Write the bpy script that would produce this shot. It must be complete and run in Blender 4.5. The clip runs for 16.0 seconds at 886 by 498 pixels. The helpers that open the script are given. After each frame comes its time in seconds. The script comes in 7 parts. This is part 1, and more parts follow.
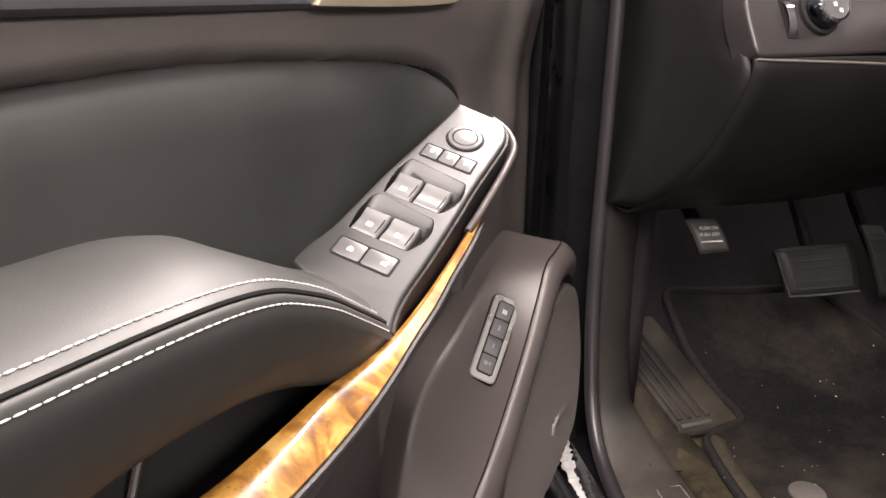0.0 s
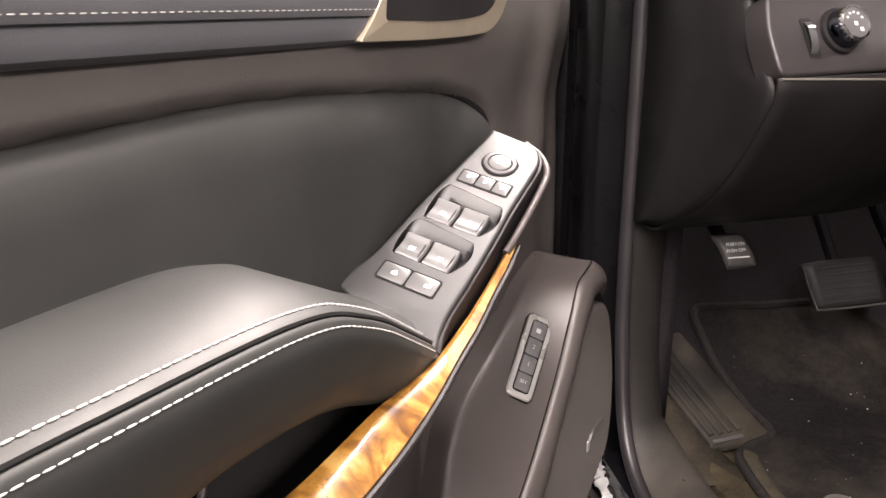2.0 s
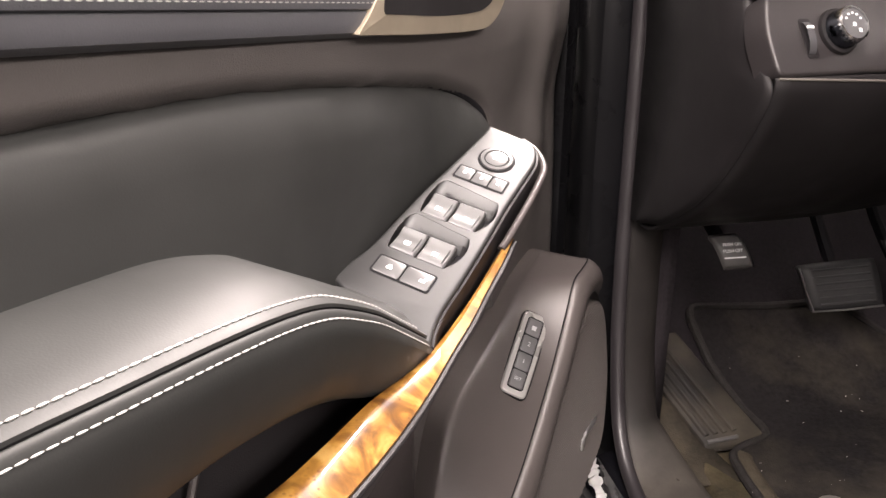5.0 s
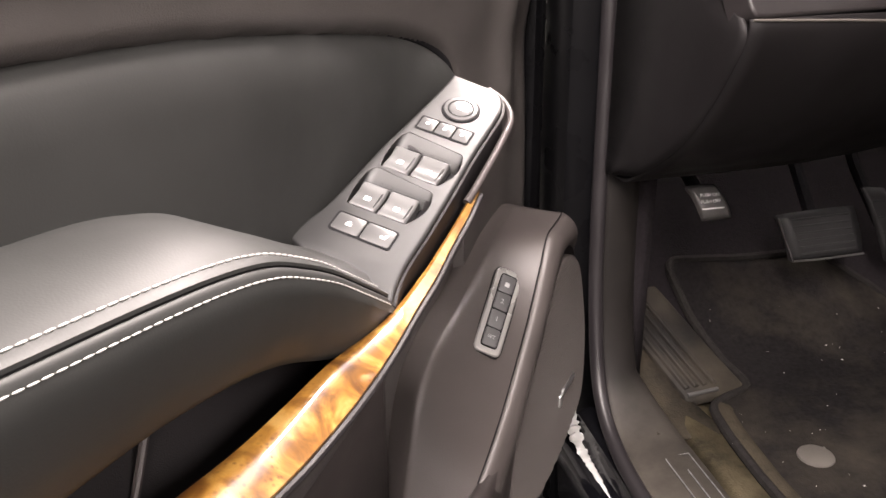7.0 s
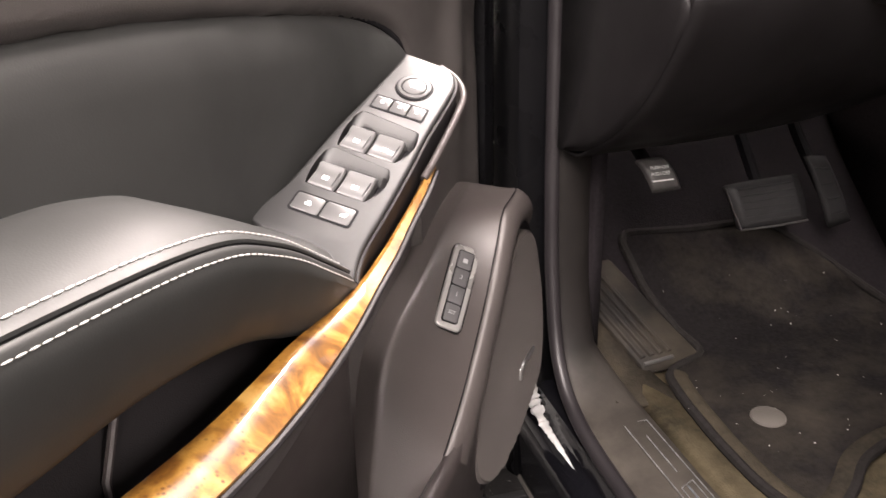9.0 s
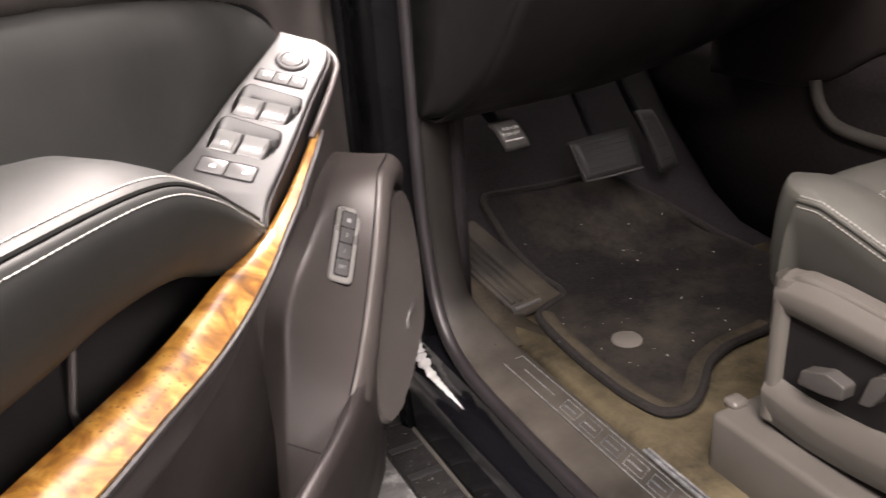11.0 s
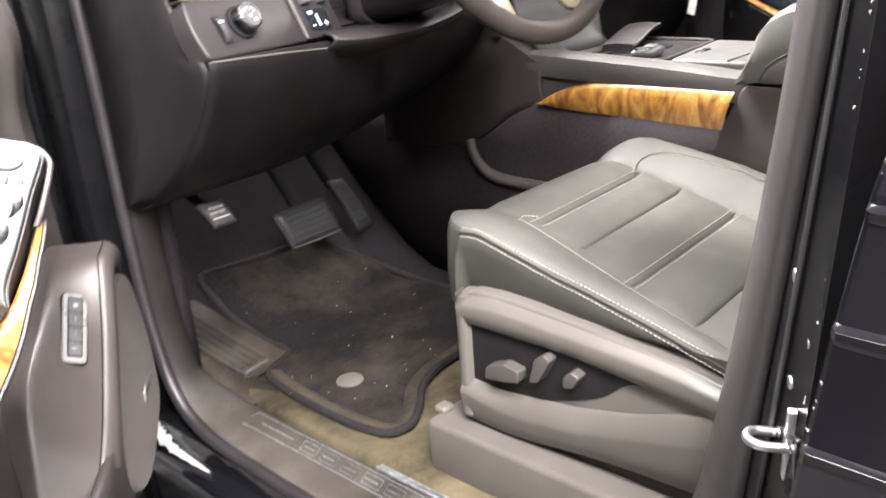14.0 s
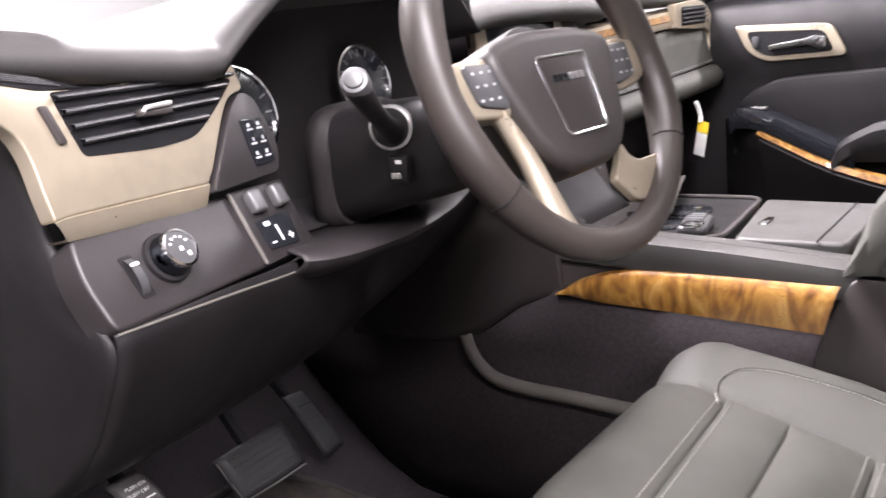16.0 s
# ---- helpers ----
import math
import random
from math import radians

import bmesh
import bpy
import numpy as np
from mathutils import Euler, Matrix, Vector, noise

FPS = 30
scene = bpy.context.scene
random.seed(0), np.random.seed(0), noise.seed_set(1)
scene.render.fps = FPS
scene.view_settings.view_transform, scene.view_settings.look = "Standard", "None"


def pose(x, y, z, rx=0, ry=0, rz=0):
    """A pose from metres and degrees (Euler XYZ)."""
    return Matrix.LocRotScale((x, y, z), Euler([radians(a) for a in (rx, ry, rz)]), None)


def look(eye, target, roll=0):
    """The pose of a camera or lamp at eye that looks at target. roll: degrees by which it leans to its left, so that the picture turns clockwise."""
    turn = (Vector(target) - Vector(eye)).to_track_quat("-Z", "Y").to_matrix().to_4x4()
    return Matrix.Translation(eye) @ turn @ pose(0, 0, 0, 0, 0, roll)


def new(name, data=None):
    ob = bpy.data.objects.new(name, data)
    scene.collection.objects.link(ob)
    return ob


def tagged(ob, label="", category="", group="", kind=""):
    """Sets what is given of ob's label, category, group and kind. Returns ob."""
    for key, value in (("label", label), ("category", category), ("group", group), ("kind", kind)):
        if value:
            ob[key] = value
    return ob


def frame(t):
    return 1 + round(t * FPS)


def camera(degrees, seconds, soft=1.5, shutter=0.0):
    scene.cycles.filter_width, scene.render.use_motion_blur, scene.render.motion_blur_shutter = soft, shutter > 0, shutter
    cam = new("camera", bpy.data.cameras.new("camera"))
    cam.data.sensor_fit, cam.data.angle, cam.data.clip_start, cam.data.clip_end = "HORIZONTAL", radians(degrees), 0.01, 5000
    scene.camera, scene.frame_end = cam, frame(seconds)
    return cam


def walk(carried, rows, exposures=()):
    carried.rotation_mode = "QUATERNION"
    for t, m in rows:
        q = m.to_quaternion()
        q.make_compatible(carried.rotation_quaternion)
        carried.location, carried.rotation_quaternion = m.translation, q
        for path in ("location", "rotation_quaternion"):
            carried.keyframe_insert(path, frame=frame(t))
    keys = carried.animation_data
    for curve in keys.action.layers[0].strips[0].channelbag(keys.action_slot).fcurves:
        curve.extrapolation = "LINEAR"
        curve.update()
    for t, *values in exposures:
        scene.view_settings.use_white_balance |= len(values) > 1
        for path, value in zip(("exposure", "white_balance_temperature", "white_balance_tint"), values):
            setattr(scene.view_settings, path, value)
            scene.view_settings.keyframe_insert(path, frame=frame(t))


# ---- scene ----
cam = camera(54.2, 16.0, shutter=0.4)
PATH = [
    (0, (-1.309, 0.25, 1.328), (-0.908, 2.068, 0.597), 1.5),
    (0.5, (-1.305, 0.252, 1.329), (-0.92, 2.08, 0.614), 0.9),
    (1, (-1.315, 0.242, 1.336), (-0.933, 2.075, 0.634), 0.5),
    (1.5, (-1.322, 0.236, 1.341), (-0.952, 2.077, 0.653), 0.1),
    (2, (-1.329, 0.233, 1.337), (-0.967, 2.076, 0.651), -0.2),
    (2.5, (-1.329, 0.23, 1.338), (-0.958, 2.075, 0.661), 0.0),
    (3, (-1.334, 0.229, 1.332), (-0.955, 2.071, 0.651), 0.1),
    (3.5, (-1.335, 0.227, 1.332), (-0.964, 2.07, 0.649), 0.6),
    (4, (-1.333, 0.233, 1.334), (-0.96, 2.075, 0.649), 0.8),
    (6.5, (-1.313, 0.229, 1.331), (-0.945, 2.069, 0.639), -0.6),
    (7, (-1.307, 0.251, 1.32), (-0.914, 2.054, 0.55), -0.6),
    (7.5, (-1.305, 0.248, 1.322), (-0.901, 2.045, 0.543), -1.2),
    (8, (-1.307, 0.241, 1.325), (-0.898, 2.041, 0.553), -0.6),
    (8.2, (-1.305, 0.243, 1.325), (-0.899, 2.041, 0.55), -0.5),
    (10.3, (-1.367, 0.189, 1.304), (-0.666, 1.861, 0.46), -3.2),
    (10.5, (-1.376, 0.171, 1.311), (-0.661, 1.841, 0.475), -3.2),
    (10.7, (-1.374, 0.162, 1.313), (-0.642, 1.832, 0.485), -3.3),
    (11, (-1.372, 0.149, 1.316), (-0.587, 1.794, 0.492), -3.5),
    (11.5, (-1.347, 0.130, 1.306), (-0.339, 1.641, 0.472), -4.5),
    (12, (-1.342, 0.095, 1.305), (-0.169, 1.479, 0.462), -5.0),
    (12.5, (-1.37, 0.047, 1.319), (-0.134, 1.388, 0.499), -5.4),
    (13, (-1.41, -0.045, 1.317), (-0.152, 1.303, 0.543), -2.8),
    (13.3, (-1.448, -0.077, 1.322), (-0.201, 1.291, 0.566), -2.5),
    (13.5, (-1.449, -0.078, 1.325), (-0.218, 1.313, 0.583), -2.4),
    (14, (-1.46, 0.013, 1.34), (-0.114, 1.321, 0.65), -4.6),
    (14.5, (-1.464, 0.099, 1.364), (0.089, 1.191, 0.736), -7.6),
    (15, (-1.384, 0.178, 1.371), (0.289, 1.099, 0.778), -8.0),
    (15.2, (-1.35, 0.208, 1.369), (0.333, 1.162, 0.865), -7.9),
    (15.5, (-1.268, 0.272, 1.406), (0.341, 1.373, 0.959), -7.1),
    (16, (-1.199, 0.372, 1.407), (0.317, 1.585, 0.925), -6.4),
]
walk(cam, [(t, look(eye, target, roll)) for t, eye, target, roll in PATH], exposures=[(0, -0.36, 7000, 15), (8.2, -0.36, 7000, 15), (10.8, -0.35, 7000, 15), (11.5, -0.10, 6800, 12), (12.0, 0.40, 6550, 10), (12.4, 0.60, 6400, 9), (14.4, 0.75, 6400, 9), (15.2, 0.82, 6400, 9), (15.6, 0.55, 6450, 13), (16, 0.18, 6250, 15)])

# ---- world, lamps ----
world = bpy.data.worlds.new("hall_air")
world.use_nodes = True
scene.world = world
world.node_tree.nodes["Background"].inputs[0].default_value = (0.95, 0.97, 1.0, 1)
world.node_tree.nodes["Background"].inputs[1].default_value = 0.25
scene.view_settings.exposure = 0.0


def tube_lamp(x, y, z, length, width, watts, turn=0.0):
    data = bpy.data.lights.new("hall_lamp", "AREA")
    data.shape, data.size, data.size_y = "RECTANGLE", length, width
    data.energy, data.color = watts, (1.0, 0.935, 0.925)
    lamp = new("hall_lamp", data)
    lamp.matrix_world = pose(x, y, z, 0, 0, turn)
    return lamp


# rows of ceiling lamps in the hall, over the open door and along the car
# None is in view; several are added to brighten the door and dash
for lx, ly, watts in ((-1.8, -0.5, 260), (-2.4, -2.2, 600), (-1.6, -5.6, 650), (-4.6, 1.0, 120), (3.0, -0.9, 270), (0.0, 3.0, 1050), (0.1, -3.6, 640)):
    tube_lamp(lx, ly, 3.55, 2.4, 0.30, watts, 90)


# ---- materials ----
def material(name, color, rough=0.5, metal=0.0, vary=0.15, scale=30.0, grain=0.0, grain_scale=900.0, coat=0.0, spec=0.5, second=None, second_scale=3.0, second_range=(0.5, 0.7), wear=0.08, below=None):
    """A surface with colour variation at two scales, uneven gloss and fine relief."""
    m = bpy.data.materials.new(name)
    m.use_nodes = True
    nt = m.node_tree
    b = nt.nodes["Principled BSDF"]
    b.inputs["Metallic"].default_value = metal
    b.inputs["Coat Weight"].default_value = coat
    b.inputs["Coat Roughness"].default_value = 0.04
    b.inputs["Specular IOR Level"].default_value = spec
    geo = nt.nodes.new("ShaderNodeTexCoord")
    n1 = nt.nodes.new("ShaderNodeTexNoise")
    n1.inputs["Scale"].default_value, n1.inputs["Detail"].default_value = scale, 6
    nt.links.new(geo.outputs["Object"], n1.inputs["Vector"])
    ramp = nt.nodes.new("ShaderNodeValToRGB")
    c = Vector(color)
    ramp.color_ramp.elements[0].position, ramp.color_ramp.elements[1].position = 0.3, 0.7
    ramp.color_ramp.elements[0].color = (*(c * (1 - vary)), 1)
    ramp.color_ramp.elements[1].color = (*[min(1, v * (1 + vary)) for v in c], 1)
    nt.links.new(n1.outputs["Fac"], ramp.inputs["Fac"])
    out = ramp.outputs["Color"]
    if second:
        n2 = nt.nodes.new("ShaderNodeTexNoise")
        n2.inputs["Scale"].default_value, n2.inputs["Detail"].default_value = second_scale, 8
        n2.inputs["Roughness"].default_value = 0.65
        nt.links.new(geo.outputs["Object"], n2.inputs["Vector"])
        r2 = nt.nodes.new("ShaderNodeMapRange")
        r2.inputs["From Min"].default_value, r2.inputs["From Max"].default_value = second_range
        nt.links.new(n2.outputs["Fac"], r2.inputs["Value"])
        amount = r2.outputs["Result"]
        if below:  # dust settles low down only
            sep = nt.nodes.new("ShaderNodeSeparateXYZ")
            nt.links.new(geo.outputs["Object"], sep.inputs[0])
            low = nt.nodes.new("ShaderNodeMapRange")
            low.inputs["From Min"].default_value, low.inputs["From Max"].default_value = below + 0.09, below
            nt.links.new(sep.outputs["Z"], low.inputs["Value"])
            both = nt.nodes.new("ShaderNodeMath")
            both.operation = "MULTIPLY"
            nt.links.new(amount, both.inputs[0])
            nt.links.new(low.outputs["Result"], both.inputs[1])
            amount = both.outputs[0]
        mix = nt.nodes.new("ShaderNodeMix")
        mix.data_type = "RGBA"
        mix.inputs["B"].default_value = (*second, 1)
        nt.links.new(amount, mix.inputs["Factor"])
        nt.links.new(out, mix.inputs["A"])
        out = mix.outputs["Result"]
    nt.links.new(out, b.inputs["Base Color"])
    n3 = nt.nodes.new("ShaderNodeTexNoise")
    n3.inputs["Scale"].default_value, n3.inputs["Detail"].default_value = 14, 5
    nt.links.new(geo.outputs["Object"], n3.inputs["Vector"])
    r3 = nt.nodes.new("ShaderNodeMapRange")
    r3.inputs["From Min"].default_value, r3.inputs["From Max"].default_value = 0.3, 0.7
    r3.inputs["To Min"].default_value, r3.inputs["To Max"].default_value = max(0.02, rough - wear), min(1, rough + wear)
    nt.links.new(n3.outputs["Fac"], r3.inputs["Value"])
    nt.links.new(r3.outputs["Result"], b.inputs["Roughness"])
    if grain:
        vor = nt.nodes.new("ShaderNodeTexVoronoi")
        vor.feature = "SMOOTH_F1"
        vor.inputs["Scale"].default_value = grain_scale
        nt.links.new(geo.outputs["Object"], vor.inputs["Vector"])
        bump = nt.nodes.new("ShaderNodeBump")
        bump.inputs["Strength"].default_value, bump.inputs["Distance"].default_value = grain, 0.0006
        nt.links.new(vor.outputs["Distance"], bump.inputs["Height"])
        nt.links.new(bump.outputs["Normal"], b.inputs["Normal"])
    return m


def burl(name, scale=30, stretch=(1, 1, 1), shade=1.0):
    """Lacquered burl veneer: swirling amber figure with dark eyes."""
    m = bpy.data.materials.new(name)
    m.use_nodes = True
    nt = m.node_tree
    b = nt.nodes["Principled BSDF"]
    b.inputs["Roughness"].default_value, b.inputs["Coat Weight"].default_value, b.inputs["Coat Roughness"].default_value = 0.35, 1.0, 0.03
    tc = nt.nodes.new("ShaderNodeTexCoord")
    warp = nt.nodes.new("ShaderNodeTexNoise")
    warp.inputs["Scale"].default_value, warp.inputs["Detail"].default_value, warp.inputs["Distortion"].default_value = scale, 8, 2.6
    size = nt.nodes.new("ShaderNodeMapping")
    size.inputs["Scale"].default_value = stretch
    nt.links.new(tc.outputs["Object"], size.inputs["Vector"])
    nt.links.new(size.outputs["Vector"], warp.inputs["Vector"])
    ramp = nt.nodes.new("ShaderNodeValToRGB")
    e = ramp.color_ramp.elements
    tone = lambda r, g, b: (r * shade, g * shade, b * shade, 1)
    e[0].position, e[0].color = 0.28, tone(0.074, 0.028, 0.006)
    e[1].position, e[1].color = 0.70, tone(0.38, 0.225, 0.068)
    for at, col in ((0.42, tone(0.16, 0.070, 0.014)), (0.55, tone(0.265, 0.132, 0.027))):
        e.new(at).color = col
    nt.links.new(warp.outputs["Fac"], ramp.inputs["Fac"])
    eyes = nt.nodes.new("ShaderNodeTexVoronoi")
    eyes.inputs["Scale"].default_value = 230
    nt.links.new(tc.outputs["Object"], eyes.inputs["Vector"])
    patch = nt.nodes.new("ShaderNodeTexNoise")
    patch.inputs["Scale"].default_value, patch.inputs["Detail"].default_value = 22, 3
    nt.links.new(tc.outputs["Object"], patch.inputs["Vector"])
    near = nt.nodes.new("ShaderNodeMapRange")
    near.inputs["From Min"].default_value, near.inputs["From Max"].default_value = 0.34, 0.12
    nt.links.new(eyes.outputs["Distance"], near.inputs["Value"])
    where = nt.nodes.new("ShaderNodeMapRange")
    where.inputs["From Min"].default_value, where.inputs["From Max"].default_value = 0.46, 0.60
    nt.links.new(patch.outputs["Fac"], where.inputs["Value"])
    mul = nt.nodes.new("ShaderNodeMath")
    mul.operation = "MULTIPLY"
    nt.links.new(near.outputs["Result"], mul.inputs[0])
    nt.links.new(where.outputs["Result"], mul.inputs[1])
    mix = nt.nodes.new("ShaderNodeMix")
    mix.data_type = "RGBA"
    mix.inputs["B"].default_value = (0.10, 0.035, 0.008, 1)
    nt.links.new(mul.outputs[0], mix.inputs["Factor"])
    nt.links.new(ramp.outputs["Color"], mix.inputs["A"])
    nt.links.new(mix.outputs["Result"], b.inputs["Base Color"])
    return m


# Pad leather lightened: light missing along the door top put into colour
LIT_UPPER_LEATHER = material("lit_blue_black_leather", (0.066, 0.067, 0.074), 0.48, spec=0.45, vary=0.10, scale=9, grain=0.18, grain_scale=900)
DASH_PAD = material("dash_top_leather", (0.044, 0.042, 0.041), 0.60, spec=0.40, vary=0.10, scale=9, grain=0.18, grain_scale=900)
LEATHER = material("charcoal_leather", (0.0222, 0.0230, 0.0222), 0.56, spec=0.31, vary=0.12, scale=9, grain=0.06, grain_scale=900)
SEAT_LEATHER = material("seat_leather", (0.050, 0.0500, 0.0440), 0.58, spec=0.42, vary=0.12, scale=8, grain=0.18, grain_scale=900)
PLASTIC = material("brown_black_plastic", (0.034, 0.0285, 0.028), 0.42, vary=0.10, scale=11, grain=0.30, grain_scale=1100)
# PLASTIC lightened and greyed: light on the trim board is put into colour
LIT_BOARD = material("lit_trim_board", (0.066, 0.060, 0.0575), 0.46, vary=0.10, scale=11, grain=0.30, grain_scale=1100)
# Pod plastic lightened further: light the grille lacks is put into colour
LIT_GRILLE = material("lit_grille_plastic", (0.088, 0.079, 0.075), 0.5, vary=0.10, scale=14, grain=0.35, grain_scale=1300)
# PLASTIC lightened for the pod: light on its face put into the base
LIT_POD_PLASTIC = material("lit_pod_plastic", (0.060, 0.052, 0.050), 0.42, vary=0.10, scale=11, grain=0.25, grain_scale=1200)
SEAT_PLASTIC = material("grey_brown_plastic", (0.100, 0.0925, 0.0835), 0.38, vary=0.08, scale=12, grain=0.25, grain_scale=1200)
DARK_PLASTIC = material("black_plastic", (0.0108, 0.0098, 0.0105), 0.50, spec=0.24, vary=0.15, scale=12, grain=0.25, grain_scale=1200)
FOOT_RUBBER = material("dusty_rest_rubber", (0.010, 0.009, 0.0082), 0.7, vary=0.25, scale=60, grain=0.4, grain_scale=700, second=(0.052, 0.044, 0.033), second_scale=9, second_range=(0.4, 0.75), spec=0.25)
RUBBER = material("black_rubber", (0.020, 0.020, 0.021), 0.55, vary=0.2, scale=20)
GREY_RUBBER = material("grey_rubber_trim", (0.017, 0.015, 0.0165), 0.42, vary=0.12, scale=16)
SILVER = material("satin_silver_paint", (0.055, 0.0555, 0.056), 0.48, metal=0.75, vary=0.05, scale=40, grain=0.05, grain_scale=2500)
BUTTON = material("grey_button", (0.100, 0.100, 0.103), 0.40, metal=0.25, vary=0.06, scale=40)
DARK_BUTTON = material("dark_button", (0.045, 0.045, 0.048), 0.40, vary=0.08, scale=40)
SWITCH = material("silver_switch", (0.088, 0.088, 0.089), 0.42, metal=0.4, vary=0.04, scale=40)
BEZEL = material("satin_grey_bezel", (0.36, 0.355, 0.345), 0.30, metal=0.45, vary=0.05, scale=40)
CHAMPAGNE = material("champagne_metal", (0.44, 0.382, 0.292), 0.33, metal=0.65, vary=0.05, scale=50)
CHROME = material("chrome", (0.85, 0.85, 0.86), 0.10, metal=1.0, vary=0.03, wear=0.03)
DARK_CHROME = material("dark_chrome", (0.10, 0.11, 0.13), 0.12, metal=1.0, vary=0.05, wear=0.03)
WOOD = burl("burl_veneer")
WOOD_STREAK = burl("figured_veneer", 15, (1, 1.3, 0.65), 1.3)
JAMB_PAINT = material("dull_black_paint", (0.0035, 0.0035, 0.004), 0.30, spec=0.10, vary=0.15, scale=9)
PAINT = material("black_car_paint", (0.005, 0.005, 0.0065), 0.14, spec=0.25, vary=0.1, coat=0.42, scale=4, wear=0.03)
CARPET = material("muddy_carpet", (0.046, 0.039, 0.026), 0.95, vary=0.35, scale=160, grain=1.0, grain_scale=420, second=(0.17, 0.14, 0.088), second_scale=7.0, second_range=(0.36, 0.62), spec=0.1)
# One black carpet in two tones: dimmed in the footwell, lifted for tunnel haze
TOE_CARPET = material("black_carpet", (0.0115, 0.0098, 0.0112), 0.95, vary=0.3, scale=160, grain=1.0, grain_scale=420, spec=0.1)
LIFTED_CARPET = material("lifted_side_carpet", (0.030, 0.0255, 0.0275), 0.95, vary=0.2, scale=140, grain=0.6, grain_scale=420, spec=0.1)
MAT_CARPET = material("muddy_mat_carpet", (0.0092, 0.0082, 0.0086), 0.95, vary=0.35, scale=140, grain=1.0, grain_scale=380, second=(0.042, 0.0362, 0.0285), second_scale=7.5, second_range=(0.44, 0.86), spec=0.1)
MAT_BORDER = material("dusty_mat_border", (0.022, 0.019, 0.015), 0.95, vary=0.35, scale=140, grain=1.0, grain_scale=380, second=(0.052, 0.0435, 0.031), second_scale=9, second_range=(0.40, 0.72), spec=0.1)
BINDING = material("dusty_mat_binding", (0.0135, 0.0120, 0.0115), 0.85, vary=0.3, scale=120, grain=0.8, grain_scale=500, spec=0.2)
DUSTY_PLASTIC = material("dusty_sill_plastic", (0.010, 0.0088, 0.0082), 0.55, spec=0.2, vary=0.15, scale=30, grain=0.3, grain_scale=900, second=(0.105, 0.094, 0.080), second_scale=8, second_range=(0.24, 0.78), below=0.590)
WHEEL_LEATHER = material("brown_black_leather", (0.030, 0.0240, 0.0215), 0.46, vary=0.10, scale=14, grain=0.18, grain_scale=1100)
HUB = material("brown_black_hub_cover", (0.024, 0.0200, 0.0192), 0.46, vary=0.10, scale=11, grain=0.30, grain_scale=1100)
DECK = material("grey_deck_leather", (0.042, 0.040, 0.038), 0.54, vary=0.12, scale=9, grain=0.14, grain_scale=900)
MARK_DIM = material("grey_marking", (0.38, 0.38, 0.39), 0.5, vary=0.05)
# Charcoal door trim darkened: the far door's shade is put into the colour
SHADED_TRIM = material("shaded_door_leather", (0.0095, 0.0088, 0.0094), 0.58, spec=0.22, vary=0.12, scale=9, grain=0.18, grain_scale=900)
# PLASTIC darkened: the dimness of the dash is put into this base colour
DIM_PLASTIC = material("dimmed_dash_plastic", (0.0185, 0.0160, 0.0168), 0.46, vary=0.10, scale=11, grain=0.30, grain_scale=1100)
SWITCH_GREY = material("dark_grey_switch", (0.060, 0.056, 0.053), 0.38, vary=0.06, scale=20)
THREAD = material("white_thread", (0.36, 0.355, 0.34), 0.65, vary=0.06)
SEAT_THREAD = material("pale_grey_thread", (0.27, 0.265, 0.245), 0.65, vary=0.06)
MARK = material("white_marking", (0.75, 0.75, 0.75), 0.5, vary=0.02)
WORN_METAL = material("worn_bright_metal", (0.50, 0.49, 0.47), 0.45, metal=0.5, vary=0.2, scale=60)
STEEL = material("bright_steel", (0.60, 0.60, 0.61), 0.32, metal=1.0, vary=0.08, wear=0.1)
WATER = material("water_drop", (0.9, 0.9, 0.9), 0.03, wear=0.01, vary=0.01)
WATER.node_tree.nodes["Principled BSDF"].inputs["Transmission Weight"].default_value = 0.85
SALT = material("dirty_ice_crust", (0.52, 0.52, 0.515), 0.6, vary=0.25, scale=50, grain=0.6, grain_scale=150)
DULL_METAL = material("grimy_bright_metal", (0.27, 0.28, 0.29), 0.40, metal=0.6, vary=0.5, scale=90)
SCUFFED_PEDAL = material("grey_pedal_rubber", (0.060, 0.058, 0.057), 0.5, vary=0.15, scale=60)
SCUFFED = material("scuffed_grey_edge", (0.20, 0.20, 0.20), 0.5, vary=0.3, scale=40, second=(0.50, 0.50, 0.50), second_scale=22, second_range=(0.50, 0.62))
PILLAR_TRIM = material("grey_pillar_plastic", (0.031, 0.0285, 0.029), 0.42, vary=0.05, scale=8, grain=0.12, grain_scale=1400)
VENT_BLACK = material("matt_black", (0.009, 0.0088, 0.010), 0.7, spec=0.1, vary=0.2, scale=30)
GLASS = bpy.data.materials.new("window_glass")
GLASS.use_nodes = True
GLASS.node_tree.nodes["Principled BSDF"].inputs["Transmission Weight"].default_value = 1.0
GLASS.node_tree.nodes["Principled BSDF"].inputs["Roughness"].default_value = 0.0
GLASS.node_tree.nodes["Principled BSDF"].inputs["IOR"].default_value = 1.02
GREY_PAINT = material("grey_wall_paint", (0.20, 0.20, 0.21), 0.7, vary=0.06, scale=2)
WHITE_PAINT = material("white_wall_paint", (0.80, 0.80, 0.79), 0.7, vary=0.04, scale=2)
CONCRETE = material("salt_stained_concrete", (0.045, 0.044, 0.043), 0.75, vary=0.2, scale=7, grain=0.5, grain_scale=160, second=(0.10, 0.098, 0.097), second_scale=11, second_range=(0.58, 0.72))
HEADLINER = material("headliner_cloth", (0.42, 0.40, 0.37), 0.9, vary=0.05, scale=60)
